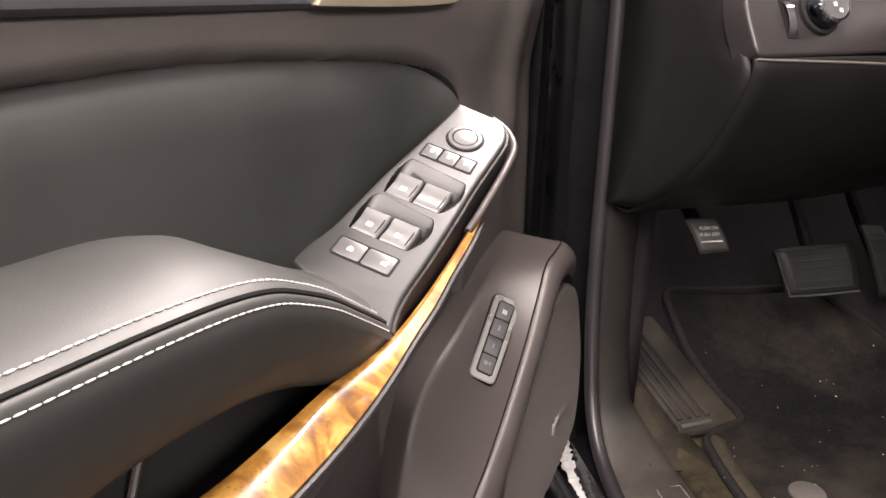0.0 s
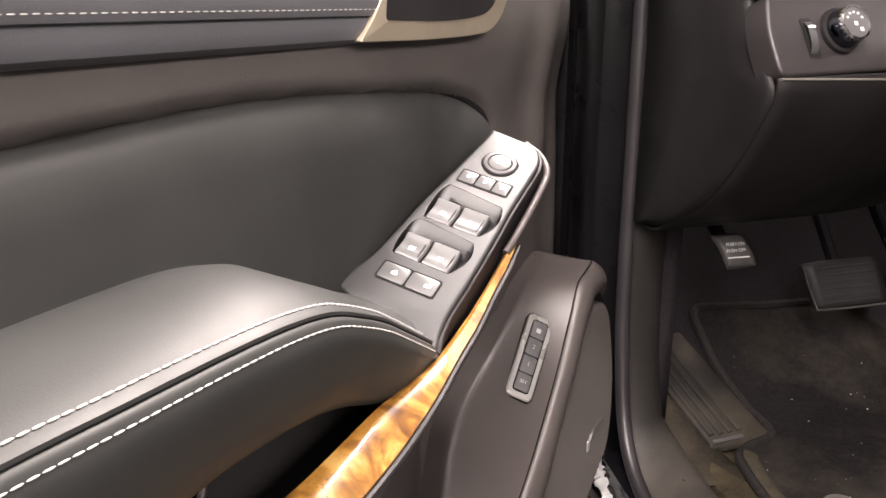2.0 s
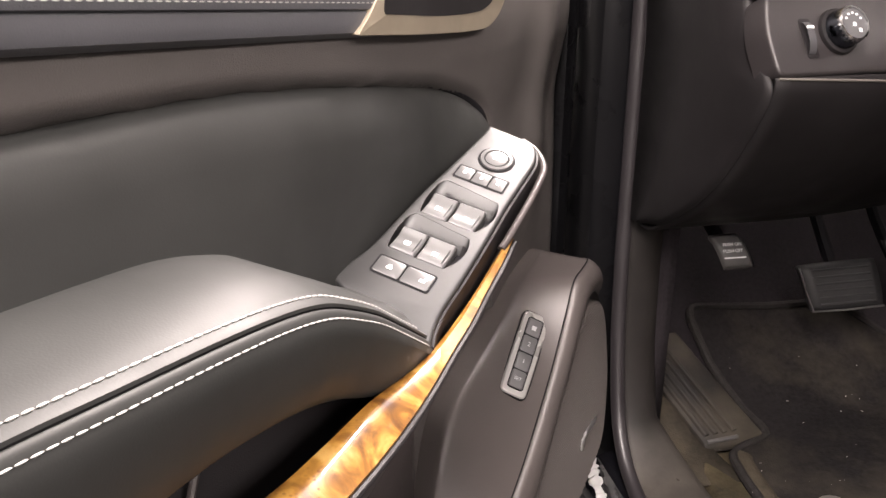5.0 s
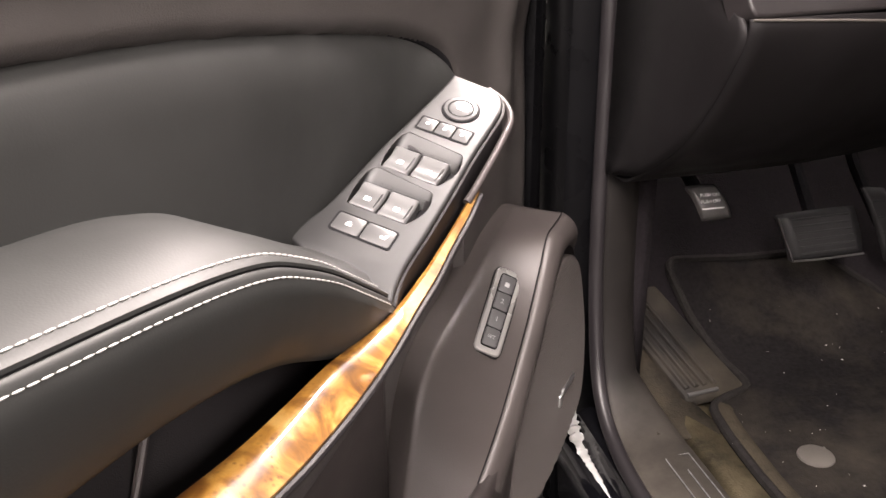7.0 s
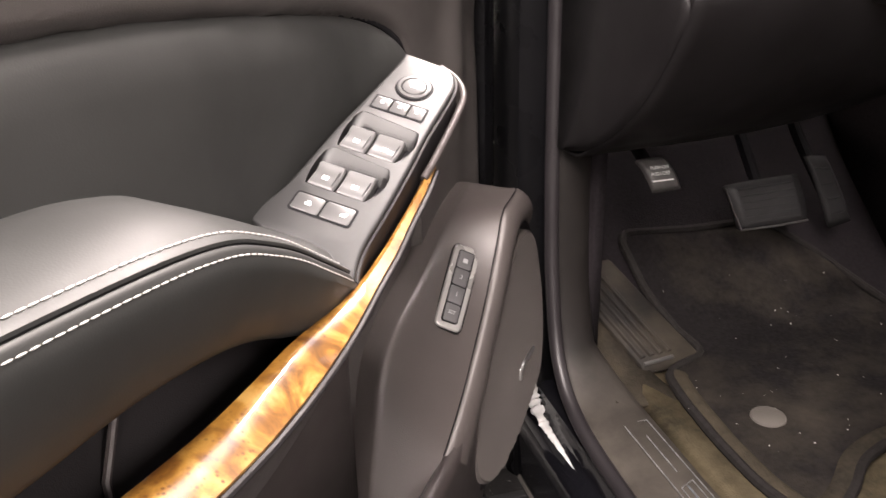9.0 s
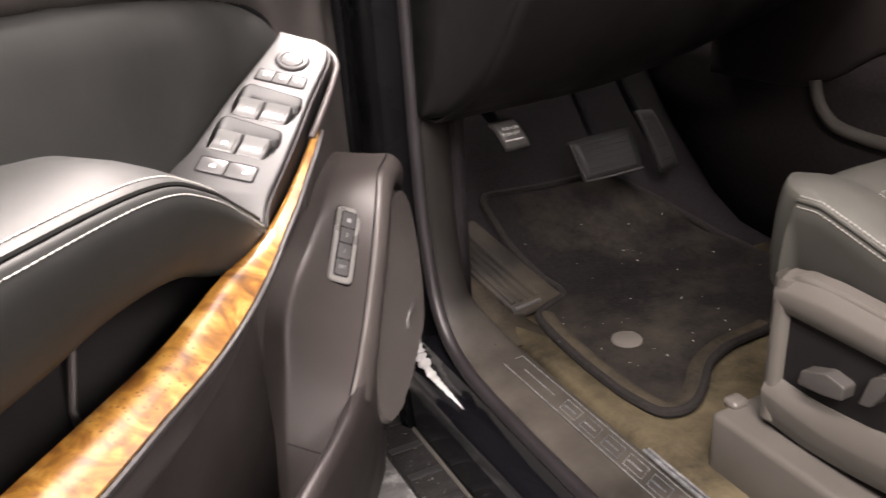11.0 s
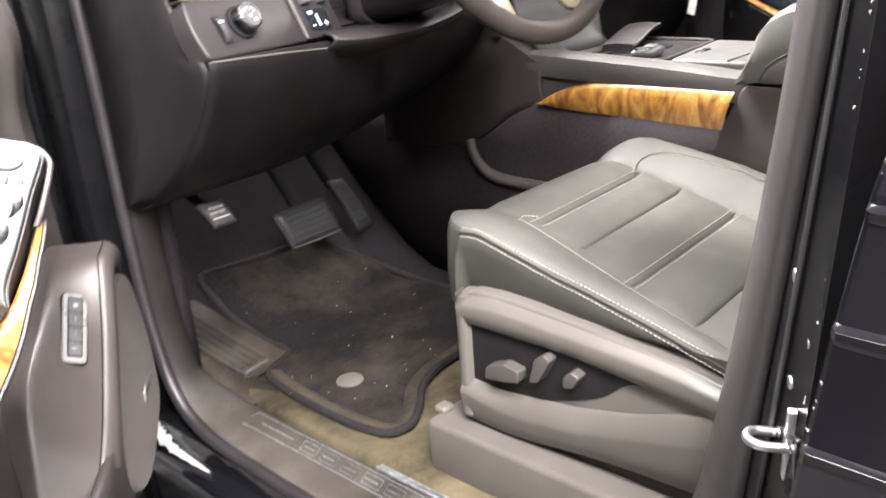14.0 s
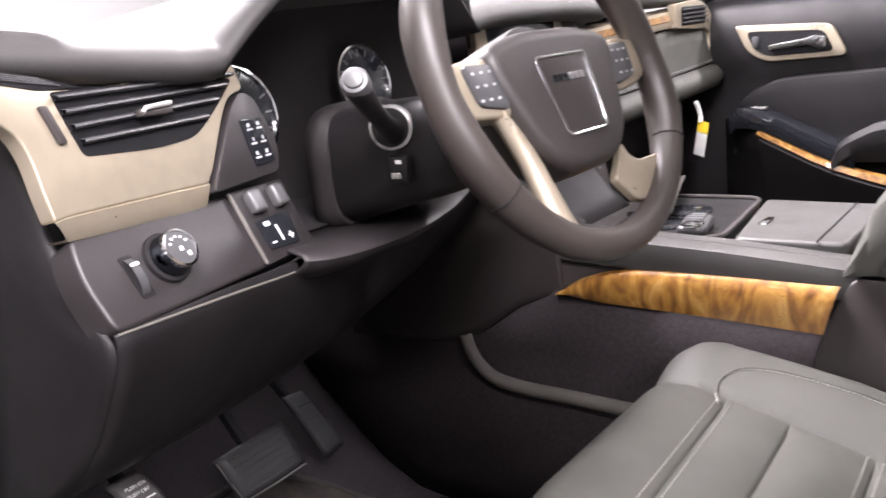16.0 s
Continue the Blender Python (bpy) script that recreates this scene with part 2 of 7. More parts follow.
GRIT_PAD = material("gritty_step_rubber", (0.012, 0.011, 0.011), 0.8, vary=0.5, scale=70, grain=1.0, grain_scale=220, second=(0.25, 0.24, 0.23), second_scale=130, second_range=(0.62, 0.68))
BLUE_FILM = material("worn_blue_metal", (0.135, 0.152, 0.172), 0.40, metal=0.5, vary=0.5, scale=90)
RED = material("red_plastic", (0.55, 0.045, 0.020), 0.35, vary=0.05)
YELLOW = material("yellow_card", (0.80, 0.60, 0.03), 0.6, vary=0.04)
PAPER = material("white_card", (0.82, 0.82, 0.80), 0.6, vary=0.03)
SCREEN = material("dark_glass_screen", (0.012, 0.013, 0.016), 0.12, vary=0.05, wear=0.02)


# ---- mesh tools ----
def spline(pts, n):
    """n points on a smooth curve through pts."""
    p = [np.array(q, float) for q in pts]
    p = [2 * p[0] - p[1], *p, 2 * p[-1] - p[-2]]
    out = []
    for k in range(n):
        s = k / (n - 1) * (len(p) - 3)
        i = min(int(s), len(p) - 4)
        t = s - i
        a, b, c, d = p[i:i + 4]
        out.append(0.5 * (2 * b + (c - a) * t + (2 * a - 5 * b + 4 * c - d) * t * t + (3 * b - a - 3 * c + d) * t ** 3))
    return out


def part(name, bm, mat, parent=None, label="", smooth=40, m=None, solid=0.0, bevel=0.0):
    """Links a bmesh as one mesh object, under a thing or a part."""
    if isinstance(bm, tuple):
        me = bpy.data.meshes.new(name)
        me.from_pydata([tuple(v) for v in bm[0]], [], bm[1])
        b2 = bmesh.new()
        b2.from_mesh(me)
    else:
        me, b2 = bpy.data.meshes.new(name), bm
    bmesh.ops.recalc_face_normals(b2, faces=b2.faces)
    for f in b2.faces:
        f.smooth = True
    b2.to_mesh(me)
    b2.free()
    me.set_sharp_from_angle(angle=radians(smooth))
    me.materials.append(mat)
    ob = new(name, me)
    if parent:
        ob.parent = parent
    if m is not None:
        ob.matrix_basis = m
    if label:
        ob["label"] = label
    if solid:
        mod = ob.modifiers.new("thick", "SOLIDIFY")
        mod.thickness, mod.offset = solid, 0
    if bevel:
        mod = ob.modifiers.new("round", "BEVEL")
        mod.width, mod.segments, mod.limit_method, mod.angle_limit = bevel, 3, "ANGLE", radians(35)
    return ob


def thing(name, label, category, m=None, group="", kind=""):
    ob = new(name)
    ob.empty_display_size = 0.05
    if m is not None:
        ob.matrix_basis = m
    return tagged(ob, label, category, group, kind)


def loft(rows, closed=False, caps=False):
    """Quads between rows of points of equal length; closed: each row is a ring."""
    n = len(rows[0])
    verts = [p for r in rows for p in r]
    faces = []
    for i in range(len(rows) - 1):
        for j in range(n if closed else n - 1):
            k = (j + 1) % n
            faces.append((i * n + j, i * n + k, (i + 1) * n + k, (i + 1) * n + j))
    if caps:
        faces += [tuple(range(n))[::-1], tuple((len(rows) - 1) * n + j for j in range(n))]
    return verts, faces


def crust(path, width, seed, flat=0.5):
    """A lumpy ridge of dried dirt along a path."""
    rng2, rows = random.Random(seed), []
    pts = spline([tuple(p) + (w,) for p, w in zip(path, width)], 60)
    for x, y, z, w in pts:
        w *= rng2.uniform(0.7, 1.25)
        rows.append([(x + w * math.cos(a) * rng2.uniform(0.85, 1.15), y + rng2.uniform(-0.2, 0.2) * w, z + flat * w * math.sin(a) * rng2.uniform(0.7, 1.3)) for a in [2 * math.pi * k / 8 for k in range(8)]])
    return loft(rows, True, True)


def tube(path, radius, sides=10, flat=1.0, up=(0, 0, 1)):
    """A round or oval rod along a path; radius may be a list."""
    path = [Vector(p) for p in path]
    rows = []
    for i, p in enumerate(path):
        d = (path[min(i + 1, len(path) - 1)] - path[max(i - 1, 0)]).normalized()
        a = d.cross(Vector(up))
        a = a.normalized() if a.length > 1e-5 else d.orthogonal().normalized()
        b = a.cross(d)
        r = radius[i] if isinstance(radius, (list, tuple)) else radius
        rows.append([p + r * (math.cos(t) * a + flat * math.sin(t) * b) for t in [2 * math.pi * k / sides for k in range(sides)]])
    return loft(rows, True, True)


def box(x0, x1, y0, y1, z0, z1, r=0.004, seg=2):
    bm = bmesh.new()
    bmesh.ops.create_cube(bm, size=1)
    for v in bm.verts:
        v.co = (x0 + (v.co.x + 0.5) * (x1 - x0), y0 + (v.co.y + 0.5) * (y1 - y0), z0 + (v.co.z + 0.5) * (z1 - z0))
    if r:
        bmesh.ops.bevel(bm, geom=bm.edges[:], offset=r, segments=seg, profile=0.5, affect="EDGES", clamp_overlap=True)
    return bm


def rounded(poly, r, n=5):
    """A polygon with its corners rounded; r: one radius or one for each corner."""
    out = []
    for i, p in enumerate(poly):
        p, a, b = Vector(p), Vector(poly[i - 1]), Vector(poly[(i + 1) % len(poly)])
        rr = r[i] if isinstance(r, (list, tuple)) else r
        da, db = (a - p), (b - p)
        c = min(rr, 0.49 * da.length, 0.49 * db.length)
        s, e = p + c * da.normalized(), p + c * db.normalized()
        for k in range(n + 1):
            t = k / n
            out.append(tuple((1 - t) ** 2 * s + 2 * t * (1 - t) * p + t * t * e))
    return out


def plate(poly, z0, z1, r=0.001, seg=2, m=None):
    """A flat outline made solid from z0 to z1, its upper rim rounded."""
    bm = bmesh.new()
    face = bm.faces.new([bm.verts.new((x, y, z1)) for x, y in poly])
    if face.normal.z < 0 or face.calc_area() == 0:
        face.normal_flip()
    face.normal_update()
    if face.normal.z < 0:
        face.normal_flip()
    low = bmesh.ops.extrude_face_region(bm, geom=[face])
    for v in [g for g in low["geom"] if isinstance(g, bmesh.types.BMVert)]:
        v.co.z = z0
    bmesh.ops.recalc_face_normals(bm, faces=bm.faces)
    if r:
        rim = [e for e in bm.edges if all(abs(v.co.z - z1) < 1e-6 for v in e.verts)]
        bmesh.ops.bevel(bm, geom=rim, offset=r, segments=seg, profile=0.5, affect="EDGES", clamp_overlap=True)
    if m is not None:
        bm.transform(m)
    return bm


def stitches(path, length=0.0042, gap=0.0022, r=0.0007, lift=(0, 0, 0)):
    """Thread: a row of short rounded strokes along a path."""
    path = [Vector(p) + Vector(lift) for p in path]
    verts, faces = [], []
    run, s = [0.0], 0.0
    for a, b in zip(path, path[1:]):
        run.append(run[-1] + (b - a).length)

    def at(d):
        i = min(max(int(np.searchsorted(run, d)) - 1, 0), len(path) - 2)
        t = (d - run[i]) / max(run[i + 1] - run[i], 1e-9)
        return path[i].lerp(path[i + 1], t)

    while s + length < run[-1]:
        a, b = at(s), at(s + length)
        d = (b - a).normalized()
        u = d.orthogonal().normalized()
        w = d.cross(u)
        base = len(verts)
        for p, k in ((a, 0.35), (a.lerp(b, 0.25), 1.0), (a.lerp(b, 0.75), 1.0), (b, 0.35)):
            for c in range(5):
                t = 2 * math.pi * c / 5
                verts.append(p + r * k * (math.cos(t) * u + math.sin(t) * w))
        for q in range(3):
            for c in range(5):
                e = (c + 1) % 5
                faces.append((base + 5 * q + c, base + 5 * q + e, base + 5 * q + 5 + e, base + 5 * q + 5 + c))
        faces += [tuple(base + c for c in range(5))[::-1], tuple(base + 15 + c for c in range(5))]
        s += length + gap
    return verts, faces


def merge(*meshes):
    verts, faces = [], []
    for v, f in meshes:
        k = len(verts)
        verts += list(v)
        faces += [tuple(i + k for i in q) for q in f]
    return verts, faces


def cut(ob, cutters):
    """Cuts the cutters' meshes out of ob for good, and removes them."""
    for c in cutters:
        mod = ob.modifiers.new("cut", "BOOLEAN")
        mod.operation, mod.object, mod.solver = "DIFFERENCE", c, "EXACT"
    bpy.context.view_layer.update()
    me = bpy.data.meshes.new_from_object(ob.evaluated_get(bpy.context.evaluated_depsgraph_get()))
    ob.modifiers.clear()
    ob.data = me
    for f in me.polygons:
        f.use_smooth = True
    me.set_sharp_from_angle(angle=radians(35))


def lettering(name, text, size, mat, parent, m):
    cu = bpy.data.curves.new(name, "FONT")
    cu.body, cu.size, cu.extrude, cu.align_x, cu.align_y = text, size, size * 0.02, "CENTER", "CENTER"
    tmp = bpy.data.objects.new(name, cu)
    scene.collection.objects.link(tmp)
    me = bpy.data.meshes.new_from_object(tmp.evaluated_get(bpy.context.evaluated_depsgraph_get()))
    bpy.data.objects.remove(tmp)
    me.materials.clear()
    me.materials.append(mat)
    ob = new(name, me)
    ob.parent, ob.matrix_basis = parent, m
    return ob


def frame_of(p, xaxis, zaxis):
    """A pose at p with given x axis and, as near as may be, z axis."""
    x, z = Vector(xaxis).normalized(), Vector(zaxis).normalized()
    y = z.cross(x).normalized()
    z = x.cross(y)
    return Matrix(((x.x, y.x, z.x, p[0]), (x.y, y.y, z.y, p[1]), (x.z, y.z, z.z, p[2]), (0, 0, 0, 1)))


def disc(r, z0, z1, n=32, bev=0.001):
    return plate([(r * math.cos(2 * math.pi * k / n), r * math.sin(2 * math.pi * k / n)) for k in range(n)], z0, z1, bev)


# ---- the hall ----
tagged(part("ground", box(-7, 7, -7, 7, -0.2, 0.0, 0), CONCRETE), "salt-stained grey concrete hall floor", "ground", kind="structure")
# West and south walls are unseen, added in grey to dim the paint's reflections
for nm, b, mt, lb in (("wall_west", (-7.2, -7, -7, 7, 0, 4), GREY_PAINT, "added plain grey hall wall, out of view"), ("wall_east", (7, 7.2, -7, 7, 0, 4), WHITE_PAINT, "plain white painted hall wall"), ("wall_south", (-7, 7, -7.2, -7, 0, 4), GREY_PAINT, "added plain grey hall wall, out of view"), ("wall_north", (-7, 7, 7, 7.2, 0, 4), WHITE_PAINT, "plain white painted hall wall")):
    tagged(part(nm, box(*b, 0), mt), lb, "wall", kind="structure")
tagged(part("ceiling", box(-7, 7, -7, 7, 4.0, 4.2, 0), WHITE_PAINT), "plain white hall ceiling", "ceiling", kind="structure")

# ---- the car's shell ----
floor_rows = []
for y, z in ((-1.3, 0.60), (0.2, 0.60), (1.25, 0.60), (1.34, 0.61), (1.42, 0.65), (1.56, 0.77), (1.66, 0.88), (1.70, 1.0), (1.71, 1.30)):
    floor_rows.append([(x, y, z + dz) for x, dz in ((-0.79, 0.0), (-0.758, 0.0), (-0.750, 0.0065), (-0.738, 0.0075), (-0.715, 0.004), (-0.69, 0.0), (-0.5, 0.0), (-0.2, 0.0), (-0.12, 0.0), (0.12, 0.0), (0.5, 0.0), (0.79, 0.0))])
tagged(part("floor", loft(floor_rows[:3]), CARPET, solid=0.004), "black carpet floor covered in tan dried mud", "carpet floor", kind="structure")
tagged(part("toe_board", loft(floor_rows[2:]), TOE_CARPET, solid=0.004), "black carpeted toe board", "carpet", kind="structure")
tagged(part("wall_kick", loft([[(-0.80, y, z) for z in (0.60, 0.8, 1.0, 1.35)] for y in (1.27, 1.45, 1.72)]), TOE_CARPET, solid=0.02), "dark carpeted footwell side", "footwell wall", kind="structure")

# Both added out of view to stop light leaking into the footwell
tagged(part("wall_firewall", box(-0.90, 0.90, 1.712, 1.75, 0.45, 1.43, 0), TOE_CARPET), "black carpeted firewall, added to stop light", "firewall", kind="structure")
tagged(part("wall_kick_passenger", box(0.80, 0.86, 1.16, 1.72, 0.5, 1.40, 0), TOE_CARPET), "black carpeted footwell side, added to stop light", "footwell wall", kind="structure")
tagged(part("tunnel", loft([[(-0.128, y, 0.60), (-0.128, y, 0.90), (-0.122, y, 1.00), (0.125, y, 1.06), (0.134, y, 0.90), (0.136, y, 0.60)] for y in (1.195, 1.45, 1.70)]), LIFTED_CARPET, solid=0.004), "black carpeted centre tunnel", "tunnel", kind="structure")
body = thing("car_body", "black painted body shell of a large car", "car body", kind="structure")
# rocker under the door opening
rocker = [(-0.862, 0.592), (-0.874, 0.586), (-0.876, 0.560), (-0.880, 0.553), (-0.893, 0.548), (-0.901, 0.540), (-0.905, 0.525), (-0.903, 0.44), (-0.898, 0.40), (-0.89, 0.34), (-0.80, 0.32), (-0.80, 0.590)]
part("rocker", loft([[(x, y, z) for x, z in rocker] for y in (-1.6, 0.2, 0.9, 1.20, 1.36, 1.6)], True, True), PAINT, body)
part("ledge_crust", crust([(-0.884, 1.318, 0.622), (-0.886, 1.300, 0.592), (-0.887, 1.275, 0.570), (-0.887, 1.235, 0.557), (-0.886, 1.19, 0.5545), (-0.886, 1.13, 0.5535)], [0.005, 0.012, 0.011, 0.007, 0.005, 0.001], 5), SALT, body, "dirty white salt crust")
# hinge pillar and front wing
part("hinge_pillar", box(-0.915, -0.80, 1.295, 1.45, 0.40, 1.50, 0.02), JAMB_PAINT, body)
part("front_wing", loft([[(-0.99 + 0.02 * k, y, z) for k, z in ((0, 0.55), (0, 0.9), (0.5, 1.15), (3, 1.32))] for y in (1.42, 1.8, 2.4)]), PAINT, body, solid=0.01)
part("bonnet", loft([[(x, y, 1.33 - 0.05 * (y - 1.7) - 0.05 * x * x) for x in (-0.93, -0.5, 0, 0.5, 0.93)] for y in (1.72, 2.2, 2.9)]), PAINT, body, solid=0.01)
# roof, rear quarter and passenger side, out of view; added to shade the cabin
part("roof", loft([[(x, y, 1.90 - 0.10 * (x / 0.75) ** 2 - 0.04 * max(0, y) ** 2) for x in (-0.72, -0.4, 0, 0.4, 0.72)] for y in (-2.2, -1.2, 0, 0.55)]), PAINT, body, solid=0.006)
part("headliner", loft([[(x, y, 1.87 - 0.10 * (x / 0.75) ** 2 - 0.04 * max(0, y) ** 2) for x in (-0.72, -0.4, 0, 0.4, 0.72)] for y in (-2.2, -1.2, 0, 0.55)]), HEADLINER, body, "pale cloth headliner", solid=0.01)
part("rear_panel", box(-0.9, 0.9, -2.25, -2.2, 0.4, 1.86, 0.02), PAINT, body)
part("passenger_rear_side", box(0.83, 0.95, -2.2, 0.10, 0.4, 1.28, 0.02), PAINT, body)
for x in (-0.72, 0.72):
    part("a_pillar", tube(spline([(x * 1.16, 1.52, 1.36), (x * 1.10, 1.2, 1.56), (x, 0.55, 1.80)], 10), 0.035, 10), HEADLINER, body, "pale pillar trim")
    part("cant_rail", tube([(x, 0.55, 1.80), (x, -1.0, 1.82), (x, -2.2, 1.78)], 0.04, 10), PAINT, body)
part("passenger_b_pillar", tube([(0.84, 0.08, 0.5), (0.84, 0.06, 1.2), (0.73, -0.02, 1.8)], 0.06, 10), DARK_PLASTIC, body)
wind = part("windscreen", loft([[(x, y - 0.06 * x * x, z) for x in (-0.80, -0.4, 0, 0.4, 0.80)] for y, z in ((1.62, 1.38), (1.2, 1.58), (0.62, 1.82))]), GLASS, body, "clear windscreen", solid=0.005)
wind.visible_shadow = False
pglass = part("passenger_glass", loft([[(0.86 - 0.20 * (z - 1.4), y, z) for z in (1.38, 1.6, 1.80)] for y in (1.2, 0.6, 0.1)]), GLASS, body, "clear side window", solid=0.005)
pglass.visible_shadow = False

# centre pillar between the doors: soft trim band, then the black jamb with the striker
yl = lambda z: 0.322 - 0.149 * (z - 1) + 0.086 * (z - 1) ** 2
yr = lambda z: 0.287 - 0.115 * (z - 1) + 0.020 * (z - 1) ** 2
yj = lambda z: 0.226 - 0.075 * (z - 1)
lean = lambda z: 0.10 * max(0, z - 1.30) - 0.35 * max(0, 0.78 - z)
jamb, band = [], []
for z in np.linspace(0.60, 1.78, 40):
    k = lean(z)
    jamb.append([(-0.70 + k, yl(z) + 0.005, z), (-0.762 + k, yr(z) + 0.002, z), (-0.772 + k, yr(z) - 0.008, z), (-0.783 + k, yr(z) - 0.012, z), (-0.800 + k, 0.6 * yr(z) + 0.4 * yj(z), z), (-0.808 + k, 0.56 * yr(z) + 0.44 * yj(z) - 0.006, z), (-0.836 + k, yj(z), z), (-0.846 + k, yj(z) - 0.004, z), (-0.850 + k, yj(z) - 0.06, z), (-0.70 + k, yj(z) - 0.12, z)])
    band.append([(-0.690 + k, yl(z) - 0.03, z), (-0.715 + k, yl(z) + 0.004, z), (-0.738 + k, yl(z) + 0.006, z), (-0.750 + k, yl(z) - 0.002, z), (-0.762 + k, 0.7 * yl(z) + 0.3 * yr(z), z), (-0.770 + k, 0.4 * yl(z) + 0.6 * yr(z), z), (-0.775 + k, yr(z) + 0.004, z), (-0.772 + k, yr(z) - 0.003, z), (-0.760 + k, yr(z) - 0.006, z)])
part("b_pillar", loft(jamb, True, True), JAMB_PAINT, body, "black painted door pillar with water drops")
part("b_pillar_trim", loft(band), PILLAR_TRIM, body, "smooth grey-brown pillar trim", solid=0.003, smooth=60)
part("jamb_seam", tube([(-0.8045 + lean(z), 0.58 * yr(z) + 0.42 * yj(z) - 0.001, z) for z in np.linspace(0.65, 1.7, 24)], 0.0025, 8), RUBBER, body)
for z, d in ((1.055, 0.3), (1.01, 0.75), (0.965, 0.55)):
    part("body_bolt", disc(0.0065, 0, 0.004, 16, 0.0015), STEEL, body, m=frame_of((-0.783 - 0.05 * d, yr(z) * (1 - d) + yj(z) * d - 0.006, z), (0.86, 0.51, 0), (-0.51, 0.86, 0)))

# rubber seal round the door opening
SEAL = [(-0.866, 1.30, 1.50), (-0.868, 1.285, 1.26), (-0.868, 1.28, 1.05), (-0.869, 1.275, 0.90), (-0.870, 1.262, 0.78), (-0.872, 1.225, 0.67), (-0.873, 1.15, 0.617), (-0.873, 1.0, 0.600), (-0.873, 0.7, 0.597), (-0.873, 0.48, 0.597), (-0.870, 0.42, 0.604), (-0.852, 0.380, 0.622), (-0.815, 0.362, 0.645)]
seal_path = spline(SEAL, 70)
seal = tagged(part("door_seal", tube(seal_path, 0.0105, 10), GREY_RUBBER), "soft grey-black rubber door seal", "door seal", kind="structure")
part("seal_lip", tube(spline([(-0.856, 1.292, 1.50), (-0.859, 1.278, 1.26), (-0.860, 1.272, 1.10), (-0.861, 1.269, 0.988)], 20), 0.0046, 8), PILLAR_TRIM, seal, "grey trim edge beside the seal")

# sill trim: rear-facing kick column that sweeps into the flat sill
SILL = [(1.272, 0.983), (1.270, 0.93), (1.268, 0.86), (1.258, 0.76), (1.232, 0.675), (1.19, 0.628), (1.14, 0.610), (1.06, 0.606), (0.8, 0.606), (0.5, 0.606), (0.36, 0.606)]
sill = thing("door_sill", "dusty dark plastic door sill with a metal plate", "door sill", kind="structure")
rows = []
pts = spline(SILL, 60)
for i, (y, z) in enumerate(pts):
    a, b = pts[max(i - 1, 0)], pts[min(i + 1, 59)]
    t = np.array([b[0] - a[0], b[1] - a[1]])
    t /= np.hypot(*t)
    ny, nz = t[1], -t[0]
    if nz < 0 or (abs(nz) < 1e-3 and ny > 0):
        ny, nz = -ny, -nz
    w = min(1, max(0, (z - 0.606) / 0.075))
    xi = -0.756 - 0.050 * w
    prof = ((-0.866, -0.016), (-0.862, -0.004), (-0.852, 0.0), (0.5 * xi - 0.43, 0.0), (xi - 0.020, -0.001), (xi - 0.008, -0.006), (xi, -0.020), (xi + 0.002, -0.05 * w - 0.02))
    rows.append([(x, y + ny * o, z + nz * o) for x, o in prof])
part("sill_trim", loft(rows), DUSTY_PLASTIC, sill, "scuffed dark plastic trim with dust", solid=0.004, smooth=60)
part("scuff_strip", tube([(-0.764, 0.86, 0.606), (-0.765, 0.64, 0.606)], 0.0030, 8), DULL_METAL, sill)
part("scuff_strip", tube([(-0.7575, 0.858, 0.6065), (-0.758, 0.642, 0.6065)], 0.0022, 8), DULL_METAL, sill)
part("scuff_strip", tube([(-0.750, 0.85, 0.604), (-0.751, 0.645, 0.604)], 0.0030, 8), DULL_METAL, sill)
plate_frame = part("sill_plate", plate(rounded([(-0.815, 0.690), (-0.775, 0.690), (-0.775, 1.135), (-0.815, 1.135)], 0.006), 0.603, 0.6095, 0.0015), DUSTY_PLASTIC, sill, "grimy plate with worn bright outline")
edge = [(-0.813, 0.692), (-0.777, 0.692), (-0.777, 1.133), (-0.813, 1.133)]
for (xa, ya), (xb, yb) in zip(edge, edge[1:] + edge[:1]):
    part("plate_edge", tube([(xa, ya, 0.6095), (xb, yb, 0.6095)], 0.0009, 6), DULL_METAL, plate_frame)
for k in range(6):  # worn emblem, as plain slanted outlines
    y0, w = 1.000 - 0.047 * k, (0.036, 0.034, 0.036, 0.036, 0.034, 0.016)[k]
    blk = [(-0.806, y0 - 0.010), (-0.785, y0), (-0.785, y0 - w), (-0.806, y0 - w - 0.010)]
    part("emblem_outline", tube([(x, y, 0.6100) for x, y in blk + blk[:1]], 0.0008, 6), BLUE_FILM if k % 3 else DULL_METAL, plate_frame)
    part("emblem_stroke", tube([(-0.796, y0 - 0.008, 0.6098), (-0.796, y0 - w + 0.002, 0.6098)], 0.0016, 6, 0.5), DULL_METAL if k % 2 else BLUE_FILM, plate_frame)
for y0, y1 in ((1.02, 1.10), (0.71, 0.75)):
    part("emblem_line", tube([(-0.795, y0, 0.6098), (-0.795, y1, 0.6098)], 0.0009, 6), DULL_METAL, plate_frame)

# ---- the open driver's door; x runs from hinge to rear edge, y towards the cabin ----
DOOR = frame_of((-1.275, 0.769, 0), (-math.sin(radians(38)), -math.cos(radians(38)), 0), (0, 0, 1))
door = thing("driver_door", "open dark brown-black car door with leather, wood and silver trim", "car door", DOOR)
part("door_shell", box(-0.56, 0.52, -0.17, -0.075, 0.47, 1.36, 0.02), PAINT, door, "black painted door shell")
part("door_edge", box(-0.585, -0.545, -0.16, -0.05, 0.50, 1.40, 0.012), JAMB_PAINT, door)
